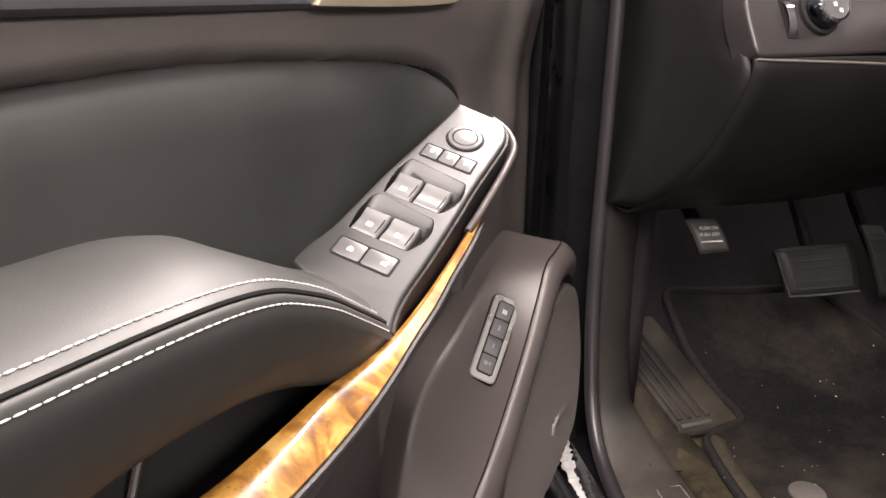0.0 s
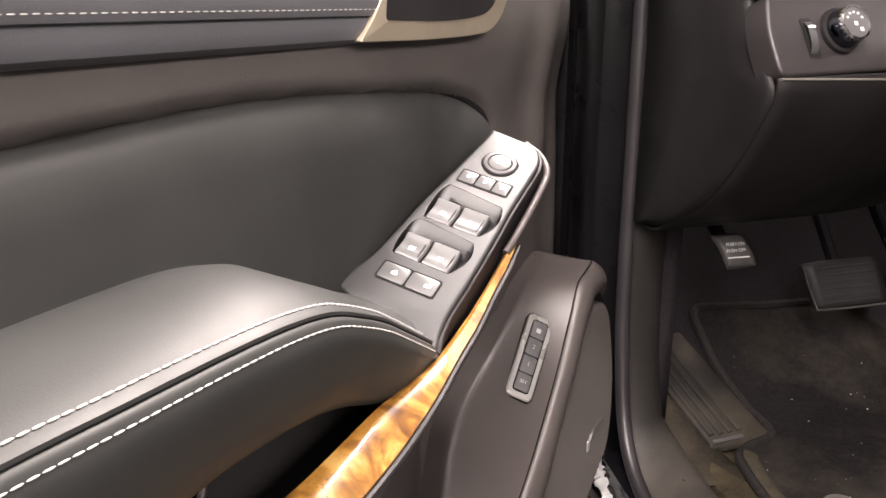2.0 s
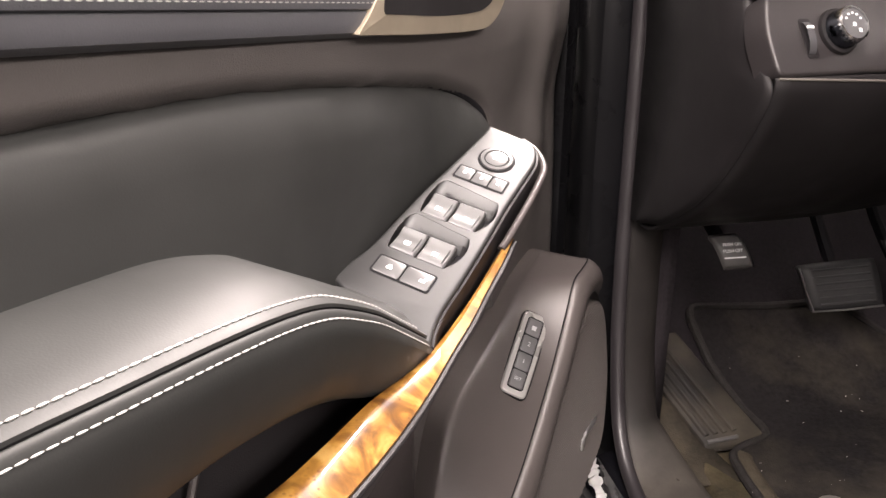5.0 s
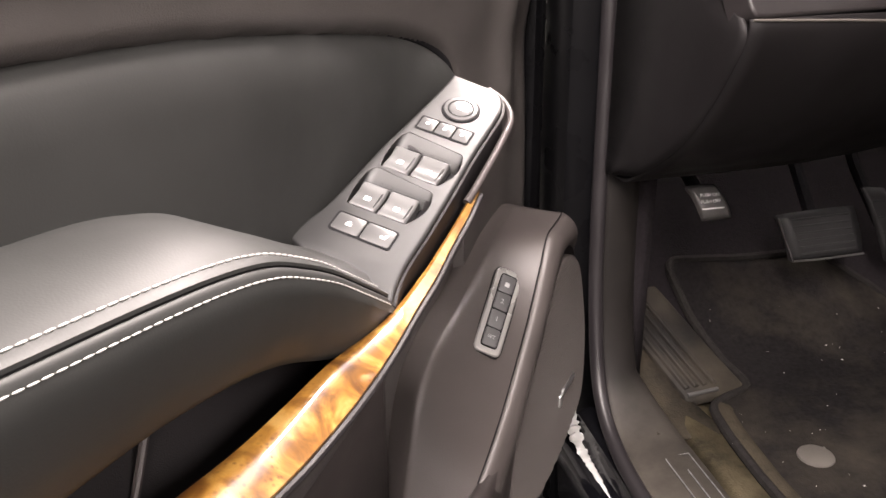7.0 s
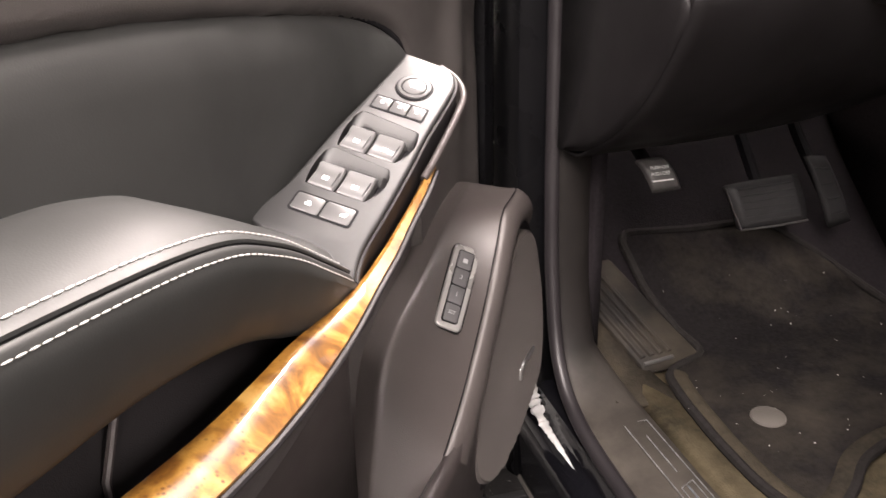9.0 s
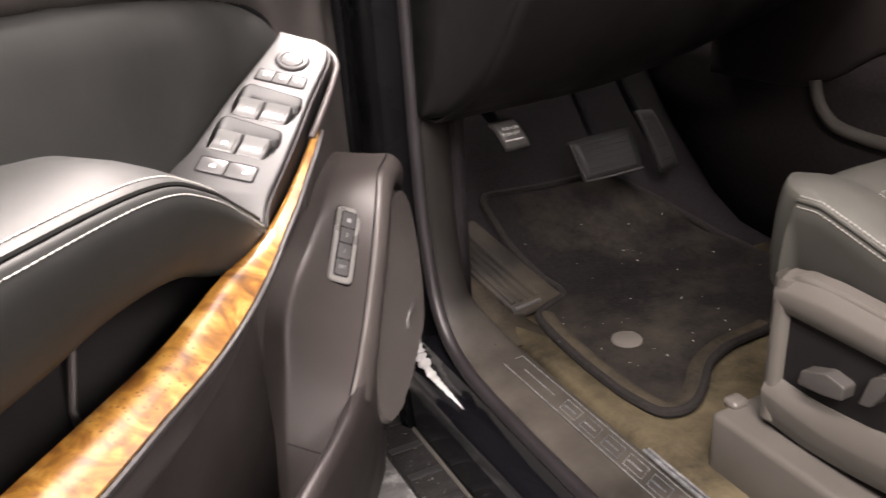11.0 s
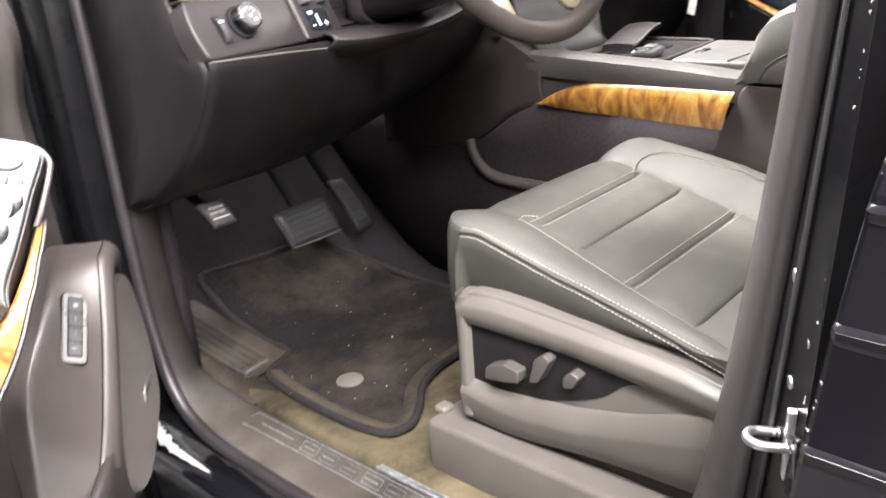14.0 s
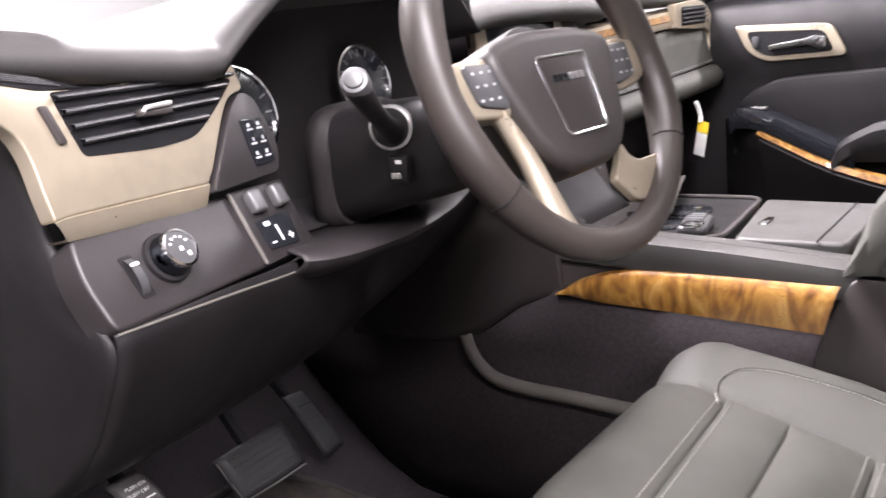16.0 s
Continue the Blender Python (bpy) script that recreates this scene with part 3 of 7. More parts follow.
# seam between the trim board and the leather insert
top = spline([(0.52, 1.262), (0.23, 1.2510), (0.18, 1.2490), (0.13, 1.2482), (0.06, 1.2447), (0.0, 1.2385), (-0.06, 1.2312), (-0.14, 1.2204), (-0.20, 1.2105), (-0.254, 1.196), (-0.298, 1.1765), (-0.322, 1.155), (-0.333, 1.12)], 90)
# main trim panel: a gently curved board that rolls inwards at the seam
zs = [0.50, 0.56, 0.70, 0.85, 0.98, 1.08, 1.16, 1.21, 1.235, 1.26, 1.285, 1.31, 1.36, 1.40]
vs = [-0.06, -0.05, -0.05, -0.05, -0.05, -0.052, -0.055, -0.048, -0.0435, -0.0425, -0.0455, -0.051, -0.056, -0.08]
board = spline(list(zip(zs, vs)), 90)
seam = np.array([(u, z) for u, z in top])


def trim_v(u, z):
    v = float(np.interp(z, [q[0] for q in board], [q[1] for q in board]))
    v += 0.012 * math.exp(-((u + 0.435) / 0.026) ** 2) * min(1, max(0, (z - 1.02) / 0.1))
    d = float(np.min(np.hypot(seam[:, 0] - u, seam[:, 1] - z)))
    inside = u > -0.333 and z < float(np.interp(-u, -seam[:, 0], seam[:, 1]))
    f = 1.0 if inside else max(0, 1 - d / 0.013)
    return v - 0.011 * f * f - 0.05 * max(0, (-0.50 - u) / 0.075) ** 2


heights = [*np.linspace(0.50, 1.08, 14), *np.arange(1.09, 1.30, 0.0024), *np.linspace(1.305, 1.40, 8)]
part("trim_panel", loft([[(u, trim_v(u, z), z) for z in heights] for u in [*np.linspace(-0.575, -0.372, 32), *np.arange(-0.366, -0.15, 0.004), *np.linspace(-0.15, 0.52, 48)]]), LIT_BOARD, door, "brown-black grained plastic panel", solid=0.004, smooth=70)
# leather insert
rows = []
for i, (u, zt) in enumerate(top):
    a, b = top[max(i - 1, 0)], top[min(i + 1, 89)]
    t = Vector((b[0] - a[0], 0, b[1] - a[1])).normalized()
    n = Vector((-t.z, 0, t.x)) if t.x < 0 else Vector((t.z, 0, -t.x))
    n = n if n.z < 0 or n.x > 0 else -n
    back = 0.012 * min(1, max(0, (-0.07 - u) / 0.12))
    row = [(u + k * n.x, v - back, zt + k * n.z) for k, v in ((0.0, -0.062), (0.0006, -0.0500), (0.0020, -0.0440), (0.0045, -0.0395), (0.008, -0.0358), (0.013, -0.0325), (0.022, -0.0292), (0.035, -0.0272))]
    uu, zz = u + 0.035 * n.x, zt + 0.035 * n.z
    for k in (0.2, 0.45, 0.75, 1.0):
        row.append((uu, -0.0272 - back * (1 - k) + (0.012 * k - 0.016 * max(0, k - 0.5)) * min(1, max(0, (u - 0.02) / 0.10)) - 0.012 * k * min(1, max(0, (0.04 - u) / 0.06)), zz * (1 - k) + min(zz, 1.06) * k))
    rows.append(row)
part("insert", loft(rows), LEATHER, door, "padded charcoal leather insert", smooth=70)
part("insert_groove", tube([(u, -0.0585, z + 0.002) for u, z in top], 0.004, 8), VENT_BLACK, door)
# armrest pad: sections from the rear to the switch panel
SEC = [  # u, z top back, v front, z top front, z bottom
    (0.50, 1.190, 0.064, 1.190, 1.115), (0.34, 1.188, 0.063, 1.1848, 1.110), (0.26, 1.184, 0.062, 1.1782, 1.105), (0.20, 1.181, 0.060, 1.1718, 1.103),
    (0.155, 1.177, 0.058, 1.1650, 1.097), (0.12, 1.168, 0.056, 1.1560, 1.089), (0.09, 1.152, 0.054, 1.1425, 1.078), (0.06, 1.135, 0.051, 1.1265, 1.063), (0.03, 1.119, 0.048, 1.1070, 1.050), (0.0, 1.104, 0.045, 1.0870, 1.046), (-0.014, 1.096, 0.0435, 1.0775, 1.048)]
rows, st1, st2 = [], [], []
for u, zb, vf, zf, z0 in spline(SEC, 72):
    h = zf - z0
    ring = [(-0.05, zb - 0.004), (-0.026, zb - 0.001), (-0.012, zb + 0.002), (0.3 * vf, 0.6 * zb + 0.4 * zf + 0.0045), (0.6 * vf, 0.3 * zb + 0.7 * zf + 0.0045), (vf - 0.012, zf + 0.0032), (vf - 0.0085, zf + 0.0018), (vf - 0.0045, zf + 0.0008), (vf - 0.0018, zf - 0.0008), (vf - 0.0016, zf - 0.0026), (vf - 0.0034, zf - 0.0034), (vf - 0.0010, zf - 0.0042), (vf + 0.0010, zf - 0.0060), (vf + 0.0016, zf - 0.0084), (vf + 0.0024, zf - 0.0104), (vf + 0.0032, zf - 0.0150), (vf + 0.0030, zf - 0.3 * h), (vf - 0.0005, zf - 0.6 * h), (vf - 0.008, zf - 0.86 * h), (vf - 0.015, z0 + 0.002), (vf - 0.024, z0), (-0.05, z0 + 0.002)]
    rows.append([(u, v, z) for v, z in ring])
    st1.append((u, vf - 0.0078, zf + 0.0022))
    st2.append((u, vf + 0.0019, zf - 0.0086))
part("armrest", loft(rows, True, True), LEATHER, door, "padded charcoal leather armrest with double stitched seam")
part("seam_groove", tube([(p[0], p[1] + 0.0050, p[2] - 0.0056) for p in st1], 0.0009, 6), VENT_BLACK, door)
for s, r in ((st1, 0.00068), (st2, 0.00055)):
    tagged(part("seam_stitching", stitches(s, 0.0050, 0.0010, r), THREAD, door, "white thread"), kind="stuff")
# switch panel: tilted silver plate; a runs forward, b towards the cabin
sp_x, sp_z = Vector((-0.9256, 0.0214, 0.3780)), Vector((0.3708, 0.2537, 0.8934))
sp_y = sp_x.cross(sp_z).normalized()
SP = Matrix(((sp_x.x, sp_y.x, sp_z.x, -0.012), (sp_x.y, sp_y.y, sp_z.y, -0.034), (sp_x.z, sp_y.z, sp_z.z, 1.0965), (0, 0, 0, 1)))
inner_edge = spline([(0.010, -0.006), (0.020, -0.004), (0.032, -0.0015), (0.05, 0.003), (0.08, 0.006), (0.12, 0.0095), (0.165, 0.0155), (0.205, 0.0205), (0.2267, 0.0219)], 28)
cabin_edge = spline([(0.2255, 0.038), (0.2235, 0.0580), (0.2175, 0.0680), (0.2065, 0.0735), (0.194, 0.0750), (0.17, 0.0750), (0.14, 0.0750), (0.103, 0.0765), (0.0567, 0.0775), (0.031, 0.0772), (0.0167, 0.0778), (0.004, 0.0798), (-0.009, 0.0835)], 44)
rear_edge = spline([(-0.012, 0.080), (-0.006, 0.068), (0.0, 0.050), (0.003, 0.03), (0.004, 0.010)], 12)
plate_line = [(float(x), float(y)) for x, y in inner_edge + cabin_edge + rear_edge]
panel = part("switch_panel", plate(plate_line, -0.012, 0.001, 0.0028, 3), SILVER, door, "satin silver window switch panel", m=SP)
skirt_line = [(float(x) + 0.0005, float(y) + 0.0022) for x, y in cabin_edge]
side = part("panel_side", plate([(0.2200, 0.025)] + skirt_line + [(-0.004, 0.05), (0.01, 0.025)], -0.048, -0.0030, 0.001, 2), DARK_PLASTIC, panel, "black side of the switch panel")
part("panel_rim", tube([Vector((a, b, h)) for a, b, h in spline([(0.236, 0.050, -0.012), (0.230, 0.064, -0.012), (0.2205, 0.0745, -0.012), (0.210, 0.0805, -0.012), (0.198, 0.0828, -0.0125), (0.169, 0.0846, -0.013), (0.143, 0.0852, -0.014), (0.125, 0.0854, -0.015), (0.112, 0.0845, -0.017)], 36)], 0.0032, 10), PLASTIC, panel, "brown-black rounded rim")


def key(name, a0, a1, b0, b1, h, mat, parent, r=0.003, label=""):
    gap = part("key_gap", plate(rounded([(a0 - 0.0015, b0 - 0.0015), (a1 + 0.0015, b0 - 0.0015), (a1 + 0.0015, b1 + 0.0015), (a0 - 0.0015, b1 + 0.0015)], r), 0.0006, 0.0014, 0), VENT_BLACK, parent)
    return part(name, plate(rounded([(a0, b0), (a1, b0), (a1, b1), (a0, b1)], r * 0.8), 0.0008, h, 0.0007, 2), mat, parent, label)


def padlock(parent, a, b, h, open_side):
    """A small printed padlock: body and shackle."""
    part("symbol", box(a - 0.0016, a + 0.0008, b - 0.0022, b + 0.0022, h - 0.0003, h + 0.0002, 0), MARK, parent)
    part("symbol", box(a + 0.0008, a + 0.0024, b - 0.0012 + open_side, b + 0.0012 + open_side, h - 0.0003, h + 0.0002, 0), MARK, parent)


for b0, b1, turned in ((0.0152, 0.0366, 0.0), (0.0378, 0.0600, 0.0018)):
    k = key("lock_button", 0.0298, 0.0456, b0, b1, 0.0020, SWITCH, panel, label="silver door lock button")
    padlock(k, 0.0375, 0.0262 if b0 < 0.03 else 0.0530, 0.0020, turned)
wells = ((0.1005, 0.0, 0.1445), (0.0557, -0.0038, 0.0982))  # rear edge, shift towards the board, front edge
cutters = []
for a0, db, a1 in wells:
    top = rounded([(a0, 0.0180 + db), (a0 + 0.017, 0.0152 + db), (a0 + 0.036, 0.0165 + db), (a1, 0.0205 + db), (a1 - 0.0050, 0.0685 + db), (a0 + 0.026, 0.0725 + db), (a0 + 0.013, 0.0715 + db), (a0, 0.0645 + db)], [0.002, 0.02, 0.02, 0.003, 0.003, 0.012, 0.02, 0.002], 5)
    low = [(min(x, a0 + 0.0262), y) for x, y in top]
    cutters.append(part("cutter", loft([[(x, y, 0.006) for x, y in top], [(x, y, 0.0005) for x, y in top], [(0.5 * x + 0.5 * u, y, -0.0028) for (x, y), (u, _) in zip(top, low)], [(x, y, -0.010) for x, y in low]], True, True), DARK_PLASTIC, door, m=SP))
cut(panel, cutters)
cut(side, cutters)
for c in cutters:
    bpy.data.objects.remove(c)
for a0, db, a1 in wells:
    part("well_floor", plate([(a0 + 0.0012, 0.0165 + db), (a0 + 0.0260, 0.0165 + db), (a0 + 0.0260, 0.0700 + db), (a0 + 0.0012, 0.0660 + db)], -0.0102, -0.0085, 0), VENT_BLACK, panel)
    for b0, b1 in ((0.0188 + db, 0.0402 + db), (0.0414 + db, 0.0640 + db)):
        prof = ((a0 + 0.0006, -0.009), (a0 + 0.0008, 0.0008), (a0 + 0.0022, 0.0016), (a0 + 0.009, 0.0008), (a0 + 0.016, 0.0002), (a0 + 0.0205, 0.0014), (a0 + 0.0236, 0.0022), (a0 + 0.0248, 0.0012), (a0 + 0.0252, -0.009))
        s2 = part("window_switch", loft([[(a, b, h - dh) for a, h in prof] for b, dh in ((b0, 0.009), (b0 + 0.0002, 0.0012), (b0 + 0.0014, 0.0), (b1 - 0.0014, 0.0), (b1 - 0.0002, 0.0012), (b1, 0.009))]), SWITCH, panel, "light grey window switch")
        part("symbol", box(a0 + 0.0085, a0 + 0.0125, (b0 + b1) / 2 - 0.0026, (b0 + b1) / 2 + 0.0022, 0.0004, 0.0011, 0.0002), MARK, s2)
        part("switch_rib", tube([(a0 + 0.004, b1 - 0.0032, 0.0014), (a0 + 0.019, b1 - 0.0032, 0.0012)], 0.0006, 6), SILVER, s2)
for b0, b1 in ((0.0230, 0.0364), (0.0376, 0.0512), (0.0524, 0.0650)):
    k = key("mirror_button", 0.1522, 0.1656, b0, b1, 0.0018, SWITCH, panel, 0.002)
    part("symbol", box(0.1580, 0.1612, (b0 + b1) / 2 - 0.0016, (b0 + b1) / 2 + 0.0012, 0.0016, 0.0020, 0), MARK, k)
ring = part("mirror_ring", disc(0.0157, 0.0008, 0.0016, 40), VENT_BLACK, panel, m=pose(0.1868, 0.0455, 0))
dial = part("mirror_dial", disc(0.0139, 0.001, 0.0030, 40, 0.0012), SWITCH, panel, "round mirror adjuster", m=pose(0.1868, 0.0455, 0))
part("dial_groove", loft([[(r * math.cos(2 * math.pi * k / 40), r * math.sin(2 * math.pi * k / 40), h) for k in range(40)] for r, h in ((0.0108, 0.0029), (0.0104, 0.0035), (0.0098, 0.0037), (0.0092, 0.0031))], True), SILVER, dial)
part("dial_dish", disc(0.0092, 0.0024, 0.0032, 32, 0.0004), SWITCH, dial)
part("symbol", box(-0.0022, 0.0022, -0.0030, 0.0030, 0.0030, 0.0034, 0), MARK, dial)
# wood band that sweeps from under the switch panel to the pull cup
W = [  # u, v inner, z inner, v outer, z outer
    (-0.148, 0.0440, 1.1065, 0.0480, 1.1070), (-0.118, 0.0435, 1.0940, 0.0515, 1.0965), (-0.085, 0.0430, 1.0815, 0.0535, 1.0855), (-0.055, 0.0425, 1.0725, 0.0560, 1.0750), (-0.020, 0.0415, 1.0645, 0.0580, 1.0660), (0.020, 0.0405, 1.0630, 0.0615, 1.0565),
    (0.063, 0.040, 1.0645, 0.0645, 1.0500), (0.11, 0.039, 1.0605, 0.067, 1.0470), (0.15, 0.038, 1.0585, 0.069, 1.0480), (0.21, 0.038, 1.0625, 0.0715, 1.0530), (0.27, 0.039, 1.0680, 0.073, 1.0565), (0.40, 0.040, 1.080, 0.075, 1.067)]
rows = []
for u, v0, z0, v1, z1 in spline(W, 60):
    rows.append([(u, v0 - 0.002, z0 - 0.012), (u, v0 - 0.001, z0 - 0.003), (u, v0 + 0.002, z0), (u, 0.72 * v0 + 0.28 * v1, 0.72 * z0 + 0.28 * z1 + 0.0035), (u, 0.45 * v0 + 0.55 * v1, 0.45 * z0 + 0.55 * z1 + 0.0045), (u, 0.2 * v0 + 0.8 * v1, 0.2 * z0 + 0.8 * z1 + 0.002), (u, v1, z1), (u, v1 - 0.001, z1 - 0.006)])
part("wood_band", loft(rows), WOOD, door, "glossy amber burl wood trim")
part("wood_bead", tube([(u, v1 + 0.001, z1 - 0.004) for u, v0, z0, v1, z1 in spline(W, 60)], 0.0026, 8), DARK_PLASTIC, door)
# cup behind the band and the panel under it
part("pull_cup", loft([[(u, 0.045, z0 - 0.01), (u, 0.035, z0 - 0.05), (u, 0.0, z0 - 0.06), (u, -0.03, z0 - 0.03), (u, -0.052, z0 + 0.02)] for u, v0, z0, v1, z1 in spline(W[3:], 30)]), DARK_PLASTIC, door, "dark pull cup")
part("cup_rib", tube([(0.178, 0.0, 1.000), (0.164, -0.016, 1.022), (0.146, -0.020, 1.052), (0.138, -0.034, 1.090)], 0.0026, 8), PLASTIC, door)
lower = []
for u, v0, z0, v1, z1 in spline(W, 60):
    f = min(1, max(0, (u + 0.14) / 0.30))
    drop = lambda a, b: a * (1 - f) + b * f
    lower.append([(u, v1 - 0.001, z1 - 0.006), (u, v1 - drop(0.010, 0.002), z1 - 0.012), (u, v1 - drop(0.026, 0.007), z1 - 0.030), (u, v1 - drop(0.055, 0.030), z1 - 0.060), (u, v1 - drop(0.080, 0.068), z1 - 0.10), (u, v1 - drop(0.090, 0.096), z1 - 0.14), (u, v1 - drop(0.092, 0.104), z1 - 0.20), (u, -0.045, z1 - 0.45)])
part("lower_panel", loft(lower), PLASTIC, door, "brown-black lower door panel", solid=0.003)
# pod with memory buttons and the loudspeaker in front of it
PODROW = [  # edge on the board, joint beside the ridge
    ((-0.447, -0.046, 0.984), (-0.458, 0.010, 0.9795)), ((-0.430, -0.033, 0.9875), (-0.432, 0.024, 0.9885)), ((-0.400, -0.030, 0.983), (-0.400, 0.028, 0.9890)), ((-0.366, -0.030, 0.974), (-0.370, 0.029, 0.9850)), ((-0.334, -0.030, 0.959), (-0.350, 0.030, 0.961)), ((-0.304, -0.030, 0.945), (-0.332, 0.030, 0.935)),
    ((-0.275, -0.030, 0.932), (-0.316, 0.030, 0.913)), ((-0.248, -0.030, 0.922), (-0.295, 0.030, 0.889)), ((-0.222, -0.030, 0.911), (-0.272, 0.030, 0.865)), ((-0.196, -0.030, 0.893), (-0.250, 0.030, 0.843)), ((-0.180, -0.030, 0.870), (-0.222, 0.030, 0.820)), ((-0.168, -0.030, 0.838), (-0.194, 0.028, 0.795)),
    ((-0.155, -0.030, 0.800), (-0.172, 0.020, 0.765)), ((-0.143, -0.030, 0.762), (-0.150, 0.014, 0.730)), ((-0.132, -0.032, 0.70), (-0.135, 0.008, 0.68)), ((-0.125, -0.045, 0.57), (-0.128, -0.010, 0.57))]
flat = spline([a + b for a, b in PODROW], 72)
rows = []
for q in flat:
    L, R = Vector(q[0:3]), Vector(q[3:6])
    rows.append([L + Vector((-0.02, -0.04, 0)), L + Vector((-0.004, -0.008, -0.001)), L + Vector((-0.001, -0.001, 0.0008)), L.lerp(R, 0.03) + Vector((0, 0, 0.0016)), L.lerp(R, 0.10) + Vector((0, 0, 0.0016)), L.lerp(R, 0.35) + Vector((0, 0, 0.0008)), L.lerp(R, 0.7), R])
pod = part("memory_pod", loft(rows), LIT_POD_PLASTIC, door, "grained brown-black door pod", smooth=60)
# rounded ridge round the loudspeaker: from the joint over the crown into the recess
RIDGE = [  # joint, recess edge
    ((-0.194, 0.028, 0.795), (-0.240, 0.031, 0.748)), ((-0.222, 0.030, 0.820), (-0.260, 0.031, 0.776)), ((-0.250, 0.030, 0.843), (-0.281, 0.031, 0.806)), ((-0.272, 0.030, 0.865), (-0.300, 0.031, 0.838)), ((-0.295, 0.030, 0.889), (-0.323, 0.031, 0.866)), ((-0.316, 0.030, 0.913), (-0.348, 0.031, 0.897)),
    ((-0.332, 0.030, 0.935), (-0.368, 0.031, 0.922)), ((-0.350, 0.030, 0.961), (-0.388, 0.031, 0.944)), ((-0.370, 0.029, 0.985), (-0.408, 0.031, 0.953)), ((-0.400, 0.028, 0.989), (-0.430, 0.031, 0.951)), ((-0.432, 0.024, 0.9885), (-0.452, 0.030, 0.946)), ((-0.458, 0.010, 0.9795), (-0.474, 0.026, 0.932)), ((-0.476, -0.006, 0.960), (-0.486, 0.020, 0.915))]
rows, joint = [], []
for q in spline([a + b for a, b in RIDGE], 64):
    R, G = Vector(q[0:3]), Vector(q[3:6])
    joint.append(R + Vector((0, 0.0004, 0.0004)))
    rows.append([R, R.lerp(G, 0.02) + Vector((0, -0.0010, -0.001)), R.lerp(G, 0.05) + Vector((0.001, 0.0035, 0.002)), R.lerp(G, 0.13) + Vector((0.001, 0.0085, 0.002)), R.lerp(G, 0.26) + Vector((0, 0.0125, 0.001)), R.lerp(G, 0.42) + Vector((0, 0.0140, 0)), R.lerp(G, 0.60) + Vector((0, 0.0130, 0)), R.lerp(G, 0.78) + Vector((0, 0.0098, 0)), R.lerp(G, 0.92) + Vector((0, 0.0045, 0)), G, G.lerp(R, -0.05) + Vector((0, -0.008, 0)), G.lerp(R, -0.25) + Vector((0, -0.020, 0))])
part("pod_ridge", loft(rows), LIT_POD_PLASTIC, pod, "rounded ridge beside the loudspeaker", smooth=70)
part("joint_line", tube(joint[:54], 0.0008, 6), VENT_BLACK, pod)
part("pod_joint", tube([(-0.1435, -0.0285, 0.7655), (-0.1510, 0.0, 0.7505), (-0.1580, 0.014, 0.744)], 0.0008, 6), DARK_PLASTIC, pod)
G = [(-0.410, 0.944), (-0.444, 0.939), (-0.472, 0.918), (-0.489, 0.880), (-0.510, 0.820), (-0.517, 0.760), (-0.511, 0.712), (-0.445, 0.684), (-0.410, 0.673), (-0.350, 0.666), (-0.302, 0.680), (-0.270, 0.708), (-0.257, 0.745), (-0.267, 0.776), (-0.288, 0.806), (-0.309, 0.838), (-0.333, 0.866), (-0.359, 0.897), (-0.384, 0.926)]
GM = frame_of((-0.36, 0.029, 0.81), (-1, 0.0, 0), (0, 1, 0))
gpoly = rounded([(-(u + 0.36), z - 0.81) for u, z in G], 0.02, 3)
part("recess_floor", plate([(x * 1.08, y * 1.07) for x, y in gpoly], -0.02, -0.001, 0), DARK_PLASTIC, pod, m=GM)
gri = part("speaker_grille", plate(gpoly, -0.004, 0.0085, 0.004, 4), LIT_GRILLE, pod, "brown-black ribbed loudspeaker grille", m=GM)
verts, faces = [], []
gin = [(x * 0.965, y * 0.975) for x, y in gpoly]
for yy in np.arange(-0.138, 0.128, 0.0040):
    xs = []
    for (x1, y1), (x2, y2) in zip(gin, gin[1:] + gin[:1]):
        if (y1 > yy) != (y2 > yy):
            xs.append(x1 + (yy - y1) / (y2 - y1) * (x2 - x1))
    if len(xs) >= 2 and max(xs) - min(xs) > 0.004:
        verts, faces = merge((verts, faces), loft([[(x, yy - 0.0013, h - 0.0004), (x, yy - 0.0007, h + 0.0016), (x, yy + 0.0005, h + 0.0018), (x, yy + 0.0013, h - 0.0004)] for x, h in ((min(xs), 0.0078), (min(xs) + 0.002, 0.0085), (max(xs) - 0.002, 0.0085), (max(xs), 0.0078))]))
tagged(part("grille_ribs", (verts, faces), LIT_GRILLE, gri), kind="stuff")
bdg = part("badge", plate(rounded([(0.052, -0.041), (0.094, -0.041), (0.104, -0.036), (0.064, -0.034)], 0.002), 0.0085, 0.0125, 0.0008), STEEL, gri, "small bright badge bar")
part("badge_end", plate(rounded([(0.050, -0.055), (0.056, -0.055), (0.058, -0.038), (0.050, -0.040)], 0.0015), 0.0085, 0.0120, 0.0008), STEEL, bdg)
MEM = frame_of((-0.2955, 0.0, 0.9225), (-0.5, 0.75, -0.25), (0.50, 0.553, 0.663)) @ pose(0.0052, 0.0038, 0.0010, 0, 0, -13)
bez = part("memory_bezel", plate(rounded([(-0.0146, -0.0470), (0.0146, -0.0470), (0.0146, 0.0470), (-0.0146, 0.0470)], 0.007), -0.006, 0.0036, 0.0024, 3), BEZEL, pod, "satin grey button frame", m=MEM)
part("bezel_shadow_gap", plate(rounded([(-0.0156, -0.0480), (0.0156, -0.0480), (0.0156, 0.0480), (-0.0156, 0.0480)], 0.0075), -0.006, 0.0008, 0), VENT_BLACK, bez)
